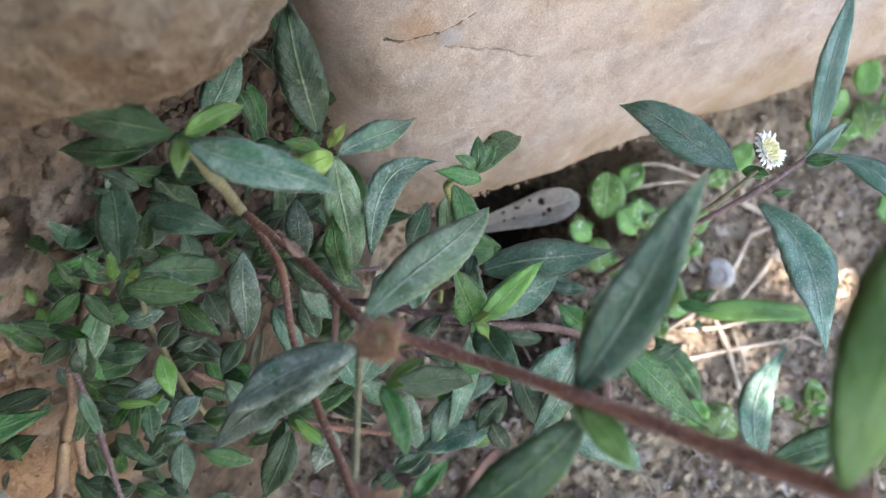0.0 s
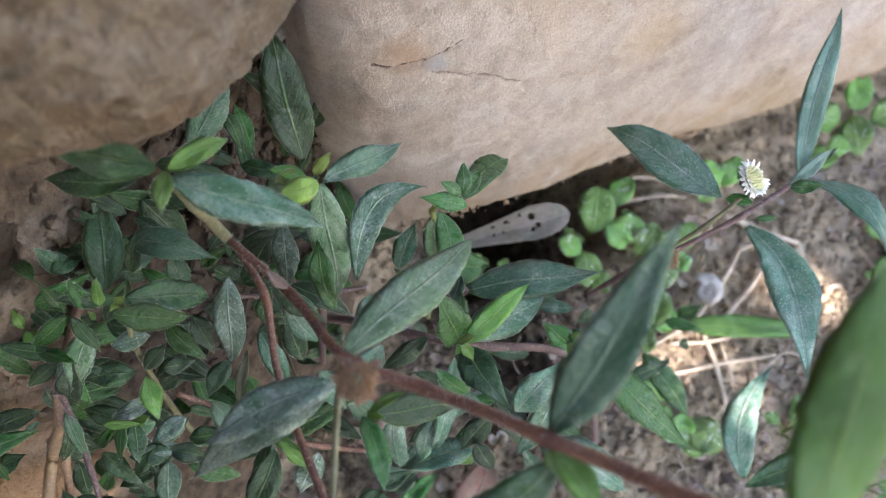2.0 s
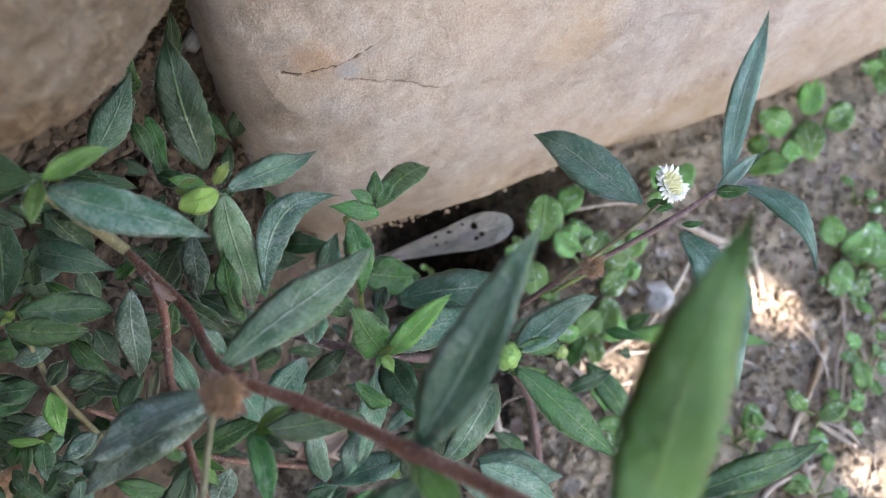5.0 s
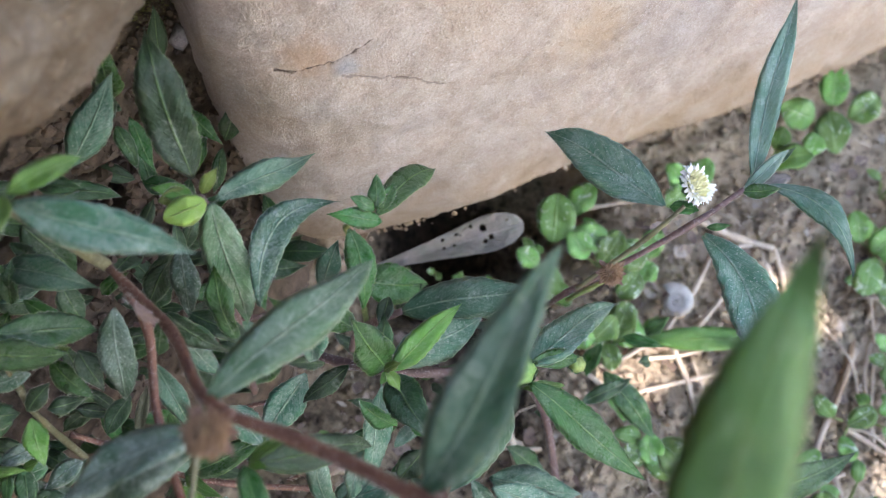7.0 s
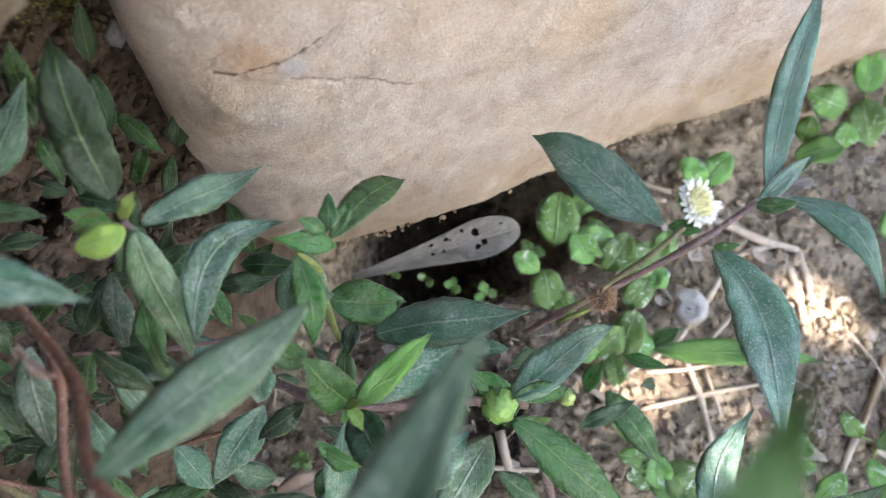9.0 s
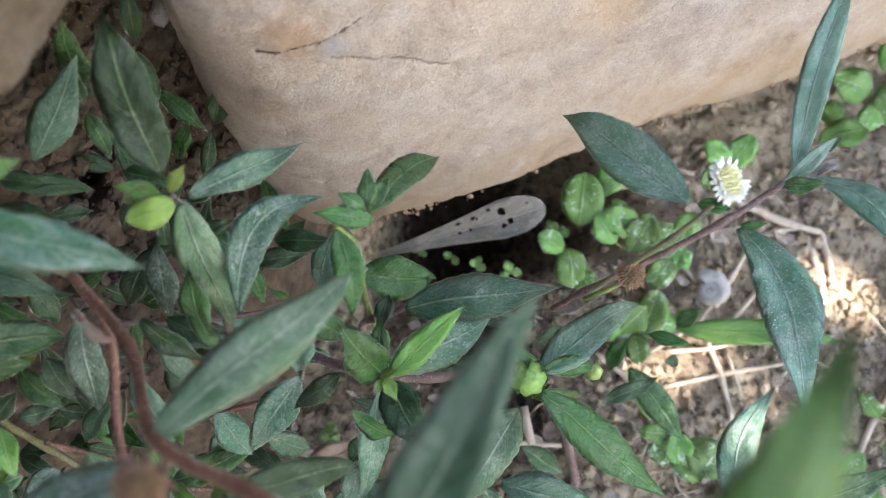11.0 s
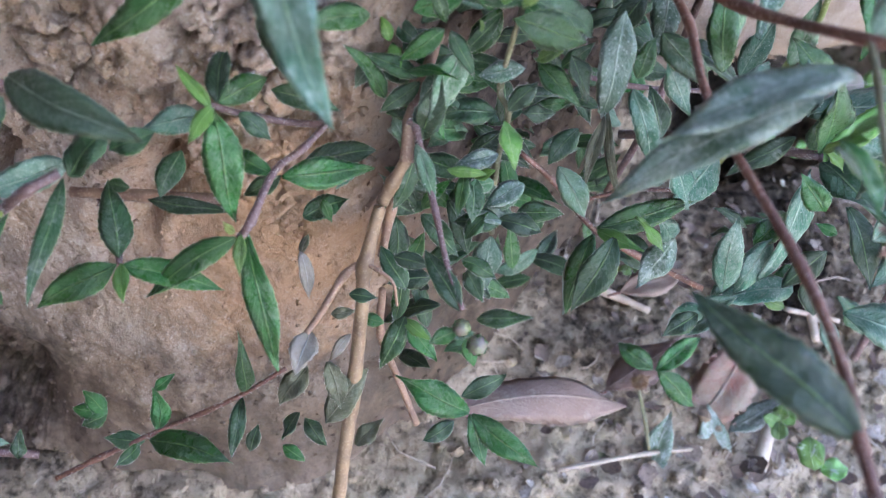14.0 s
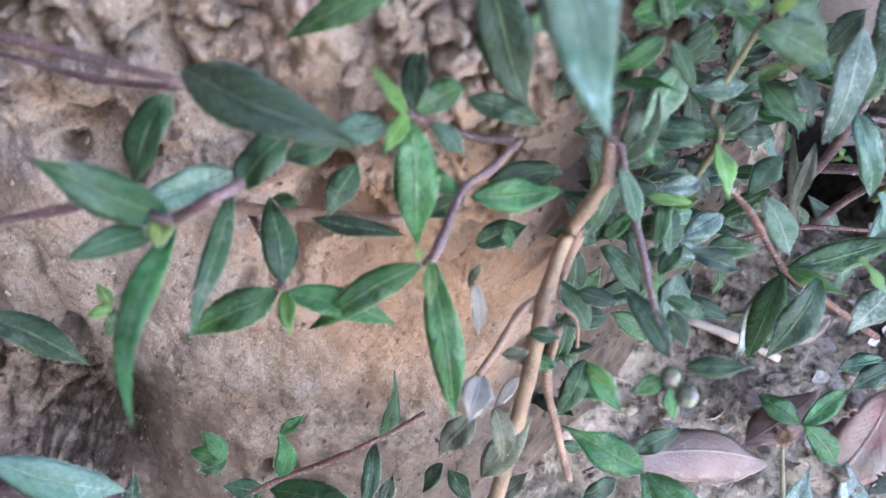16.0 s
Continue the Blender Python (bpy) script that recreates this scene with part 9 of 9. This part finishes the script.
def dry_grass(line, r, material):
    """A thin dead grass stalk, arched a little off the soil."""
    pts = [Vector((x, y, ground_h(x, y) + 0.0012 + 0.004 * math.sin(math.pi * i / (len(line) - 1)))) for i, (x, y) in enumerate(line)]
    ob = thing("dry_grass", "thin dead grass stalk lying on the soil", "grass", pts[0], "dead grass on the soil")
    stem(ob, pts, r, 0.6 * r, material, "stalk")


for line, r, material in ((((0.1773, 0.1786), (0.1849, 0.1576), (0.1826, 0.1319), (0.1775, 0.1030)), 0.0006, M_STRAW), (((0.1825, 0.1596), (0.1885, 0.1570), (0.1940, 0.1531)), 0.0007, M_STRAW),
                          (((0.1867, 0.1436), (0.1912, 0.1343), (0.1901, 0.1165)), 0.0004, M_STRAW), (((0.1780, 0.1431), (0.1700, 0.1265), (0.1605, 0.1088)), 0.0010, M_STALK),
                          (((0.1711, 0.1111), (0.1790, 0.1068), (0.1866, 0.1011)), 0.0007, M_STRAW), (((0.1650, 0.1500), (0.1740, 0.1330), (0.1770, 0.1150)), 0.0005, M_STRAW),
                          (((0.1560, 0.0980), (0.1610, 0.0860), (0.1620, 0.0700)), 0.0007, M_STALK), (((0.2000, 0.1400), (0.1900, 0.1230), (0.1850, 0.1060)), 0.0005, M_STALK),
                          (((0.1270, 0.1490), (0.1400, 0.1430), (0.1520, 0.1440)), 0.0006, M_STALK), (((0.1300, 0.1240), (0.1390, 0.1310), (0.1500, 0.1290)), 0.0006, M_STRAW)):
    dry_grass(line, r, material)
for x, y, ang, ln in ((0.1382, 0.1110, -0.5, 0.014), (0.2115, 0.1590, -1.0, 0.018)):
    z = ground_h(x, y) + 0.002
    scrap = thing("dead_leaf", "pale dry curled scrap of dead leaf on the soil", "dead leaf", (x, y, z), "dead scraps on the soil")
    leaf(scrap, (x, y, z), (x + ln * math.cos(ang), y + ln * math.sin(ang), z + 0.001), 0.0065, (0.1, -0.2, 0.95), M_PAPER, bend=0.12, ragged=0.3, name="blade")


# ---- shade: a leafy tree added overhead, out of view, with gaps set for sun flecks ----
def build_shade_tree():
    aim = Vector((0.06, 0.10, 0.0))
    a, u, w = frame_of(SUN)
    rng = random.Random(21)
    root = Vector((2.35, -2.05, -0.16))
    ob = thing("tree", "leafy tree, unseen, added to shade the place", "tree", root)
    crown = aim + SUN * 2.6 + u * 0.75
    v, f = tube(smooth_path([root, root + Vector((-0.05, 0.04, 0.9)), root + Vector((-0.25, 0.2, 1.6)), crown]), 0.13, 0.05, 14)
    child(mesh("trunk", v, f, M_WOOD), ob)
    for i in range(9):
        g = 2 * math.pi * i / 9
        far = crown + (u * math.cos(g) + w * math.sin(g)) * (1.2 + 0.3 * math.sin(5 * g)) + SUN * 0.2 * math.cos(3 * g)
        v, f = tube(smooth_path([crown - SUN * 0.25, crown.lerp(far, 0.45) + SUN * 0.08, far]), 0.035, 0.008)
        child(mesh("bough", v, f, M_WOOD), ob)
    path = smooth_path([crown - SUN * 0.2, aim + SUN * 2.1 + u * 0.55, aim + SUN * 1.75 + u * 0.35, aim + SUN * 1.6 + u * 0.22])
    v, f = tube(path, 0.02, 0.006)
    child(mesh("bough", v, f, M_WOOD), ob)
    verts, faces, uvs = [], [], []
    for _ in range(5400):
        rad = 0.46 * math.sqrt(rng.random())
        g = rng.uniform(0, 2 * math.pi)
        c = aim + u * (rad * math.cos(g)) + w * (rad * math.sin(g)) + SUN * rng.uniform(1.4, 1.85)
        ln = rng.uniform(0.03, 0.055)
        skip = False
        for (x, y, z, r) in FLECK_POINTS:
            q = c - Vector((x, y, z))
            q -= SUN * q.dot(SUN)
            if q.length < r + ln * 0.58:
                skip = True
        if skip:
            continue
        d = (u * rng.gauss(0, 1) + w * rng.gauss(0, 1) + SUN * rng.gauss(0, 0.35)).normalized() * ln
        s = d.cross(SUN + Vector((rng.gauss(0, 0.3), rng.gauss(0, 0.3), rng.gauss(0, 0.3)))).normalized() * ln * 0.42
        k = len(verts)
        verts += [c - d, c - d * 0.3 - s, c + d * 0.4 - s * 0.8, c + d, c + d * 0.4 + s * 0.8, c - d * 0.3 + s]
        uvs += [(0, 0.5), (0.35, 0), (0.7, 0), (1, 0.5), (0.7, 1), (0.35, 1)]
        faces.append(tuple(range(k, k + 6)))
    for _ in range(1500):
        rad = math.sqrt(rng.uniform(0.40 ** 2, 1.8 ** 2))
        g = rng.uniform(0, 2 * math.pi)
        c = aim + u * (rad * math.cos(g)) + w * (rad * math.sin(g)) + SUN * rng.uniform(2.2, 3.1)
        ln = rng.uniform(0.07, 0.12)
        d = (u * rng.gauss(0, 1) + w * rng.gauss(0, 1) + SUN * rng.gauss(0, 0.35)).normalized() * ln
        s = d.cross(SUN + Vector((rng.gauss(0, 0.3), rng.gauss(0, 0.3), rng.gauss(0, 0.3)))).normalized() * ln * 0.45
        k = len(verts)
        verts += [c - d, c - d * 0.3 - s, c + d * 0.4 - s * 0.8, c + d, c + d * 0.4 + s * 0.8, c - d * 0.3 + s]
        uvs += [(0, 0.5), (0.35, 0), (0.7, 0), (1, 0.5), (0.7, 1), (0.35, 1)]
        faces.append(tuple(range(k, k + 6)))
    child(tagged(mesh("foliage", verts, faces, M_MID, None, uvs), kind="stuff"), ob)


FLECK_POINTS = [(0.150, 0.155, -0.038, 0.004), (0.112, 0.131, -0.038, 0.002), (0.110, 0.100, 0.008, 0.002), (0.197, 0.092, -0.058, 0.009)]
build_shade_tree()


# ---- crumbs, straw and pebbles on the soil ----
def blob(v, f, c, r, rng):
    """A rough little clod: an uneven octahedron, once divided."""
    k = len(v)
    s = [r * rng.uniform(0.6, 1.25) for _ in range(6)]
    d = [Vector((1, 0, 0)), Vector((-1, 0, 0)), Vector((0, 1, 0)), Vector((0, -1, 0)), Vector((0, 0, 1)), Vector((0, 0, -1))]
    q = Euler((rng.uniform(0, 6), rng.uniform(0, 6), rng.uniform(0, 6))).to_matrix()
    p = [q @ (a * b) for a, b in zip(d, s)]
    tri = [(0, 2, 4), (2, 1, 4), (1, 3, 4), (3, 0, 4), (2, 0, 5), (1, 2, 5), (3, 1, 5), (0, 3, 5)]
    mids = {}
    pts = list(p)
    for t3 in tri:
        m = []
        for a, b in ((t3[0], t3[1]), (t3[1], t3[2]), (t3[2], t3[0])):
            e = (min(a, b), max(a, b))
            if e not in mids:
                mids[e] = len(pts)
                pts.append((p[a] + p[b]).normalized() * r * rng.uniform(0.75, 1.05))
            m.append(mids[e])
        f += [(k + t3[0], k + m[0], k + m[2]), (k + t3[1], k + m[1], k + m[0]), (k + t3[2], k + m[2], k + m[1]), (k + m[0], k + m[1], k + m[2])]
    v += [c + x for x in pts]


def litter_material():
    m = Mat("leaf_litter", 0.85)
    n = m.noise(700, 4, 0.7)
    c = m.ramp(m.geo.outputs["Random Per Island"], [(0.0, "5A4A3E"), (0.3, "6F5C50"), (0.55, "8D7A6C"), (0.8, "A89A8B"), (1.0, "C2B6A6")])
    c = m.mix(m.ramp(n, [(0.35, 0.6), (0.55, 0.0)]), c, "3A302A")
    m.colour(c)
    m.bump(n, 0.6, 0.0006)
    return m.m


M_LITTER = litter_material()


def soil_crumbs():
    rng = random.Random(3)
    v, f = [], []
    for i in range(9500):
        x, y = (rng.uniform(-0.16, 0.30), rng.uniform(-0.03, 0.28)) if i < 5200 else (rng.uniform(0.03, 0.22), rng.uniform(0.06, 0.21))
        if y > 0.16 + 0.445 * x + 0.02:
            continue
        r = 0.0004 + 0.0022 * rng.random() ** 3.2
        blob(v, f, Vector((x, y, ground_h(x, y) + r * 0.35)), r, rng)
    tagged(mesh("soil_crumbs", v, f, M_SOIL, smooth=False), "loose crumbs of grey-brown earth on the soil", "soil", kind="stuff")
    v, f = [], []
    for _ in range(1700):
        x, z = rng.uniform(-0.25, -0.03), rng.uniform(-0.04, 0.125)
        r = 0.0004 + 0.0024 * rng.random() ** 3 * (0.25 + 0.75 * (z > 0.06 or (x < -0.185 and z < 0.012)))
        blob(v, f, Vector(bank_point(x, z)), r, rng)
    tagged(mesh("mud_crumbs", v, f, M_BANK, smooth=False), "crumbs of dried mud clinging to the bank", "mud", kind="stuff")
    v, f = [], []
    for _ in range(650):
        x, y = rng.uniform(-0.1, 0.30), rng.uniform(0.0, 0.26)
        if y > 0.15 + 0.445 * x or (x < 0.03 and rng.random() < 0.75):
            continue
        a, ln = rng.uniform(0, 6.28), rng.uniform(0.005, 0.028)
        path = []
        for k in range(4):
            px, py = x + ln * (k / 3) * math.cos(a), y + ln * (k / 3) * math.sin(a)
            a += rng.uniform(-0.35, 0.35)
            path.append(Vector((px, py, ground_h(px, py) + rng.uniform(0.0004, 0.0018))))
        tv, tf = tube(path, rng.uniform(0.00015, 0.0005), 0.0002, 5)
        n = len(v)
        v += tv
        f += [tuple(i + n for i in q) for q in tf]
    tagged(mesh("straw_litter", v, f, M_STRAW), "bits of dry straw and roots scattered on the soil", "straw", kind="stuff")

    # earth clinging to the lower lip of the boulder
    v, f = [], []
    for _ in range(600):
        x = rng.uniform(-0.012, 0.19)
        r = 0.00025 + 0.0008 * rng.random() ** 2.5
        blob(v, f, Vector((x, 0.1548 + 0.416 * x + rng.gauss(0, 0.0011), 0.0205 + 0.0035 * (x < 0.075) + rng.gauss(0, 0.0022))), r, rng)
    tagged(mesh("lip_crumbs", v, f, M_BOULDER, smooth=False), "crumbs of dry earth clinging under the boulder", "mud", kind="stuff")
    # shreds of dead leaf, curled and dry
    v, f = [], []
    for _ in range(1900):
        x, y = rng.uniform(-0.05, 0.30), rng.uniform(-0.02, 0.24)
        if y > 0.14 + 0.445 * x:
            continue
        a, ln = rng.uniform(0, 6.28), 0.0016 + 0.006 * rng.random() ** 2.2
        d, s = Vector((math.cos(a), math.sin(a), rng.gauss(0, 0.25))), Vector((-math.sin(a), math.cos(a), rng.gauss(0, 0.3)))
        c = Vector((x, y, ground_h(x, y) + 0.0006 + 0.25 * ln * rng.random()))
        w, cup = rng.uniform(0.15, 0.42), rng.uniform(-0.3, 0.3)
        k = len(v)
        for top in (0.00012, -0.00012):
            for i in range(5):
                t = i / 4
                wid = ln * w * (0.25 + math.sin(math.pi * min(0.95, t + 0.05))) * rng.uniform(0.75, 1.2)
                up = Vector((0, 0, top + cup * ln * (t - 0.5) ** 2 * 2))
                v += [c + d * ln * (t - 0.5) - s * wid + up, c + d * ln * (t - 0.5) + up - Vector((0, 0, 0.25 * wid)), c + d * ln * (t - 0.5) + s * wid * rng.uniform(0.7, 1.1) + up]
        g = grid_faces(5, 3, k) + grid_faces(5, 3, k + 15, flip=True)
        f += g
    tagged(mesh("leaf_litter", v, f, M_LITTER), "shreds of dry brown and grey dead leaves strewn on the soil", "leaf litter", kind="stuff")
    v, f = [], []
    for _ in range(1800):
        x, z = rng.uniform(-0.066, -0.022), rng.uniform(0.03, 0.13)
        r = 0.0003 + 0.0020 * rng.random() ** 3
        blob(v, f, Vector((x, bank_y(x, z) - 0.002 + 0.002 * rng.random(), z)), r, rng)
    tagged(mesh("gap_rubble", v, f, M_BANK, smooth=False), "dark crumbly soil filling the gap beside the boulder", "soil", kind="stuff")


soil_crumbs()


# ---- moss and a pebble wedged between the cap stone and the boulder ----
def moss_and_pebbles():
    rng = random.Random(12)
    v, f = [], []
    for _ in range(900):
        p = Vector((rng.gauss(-0.043, 0.0035), 0, rng.gauss(0.119, 0.003)))
        p.y = bank_y(p.x, p.z) - 0.002 - 0.003 * rng.random()
        spikes(v, f, p, p + Vector((rng.gauss(0, 0.5), -0.6, 0.8)).normalized() * rng.uniform(0.0006, 0.0018), 0.00016, 3)
    tagged(mesh("moss", v, f, M_MOSS, smooth=False), "yellow-green moss tuft in the gap between the stones", "moss", kind="stuff")
    for x, z, r in ((-0.0405, 0.1045, 0.0030), (-0.0375, 0.1165, 0.0024), (-0.0360, 0.0955, 0.0022)):
        v, f = [], []
        blob(v, f, Vector((x, bank_y(x, z) - 0.003, z)), r, rng)
        tagged(mesh("pebble", v, f, M_PEBBLE), "small grey pebble wedged in the gap between the stones", "pebble", group="pebbles in the gap")


M_MOSS = stem_material("moss", "4E4A1C", "746C30", "968C4C", 0.4)
M_PEBBLE = rock_material("pebble", "6F6A68", "3C3836", "A09A96", "847C76")
M_PEBBLE[0].colour(M_PEBBLE[1])
M_PEBBLE = M_PEBBLE[0].m
moss_and_pebbles()
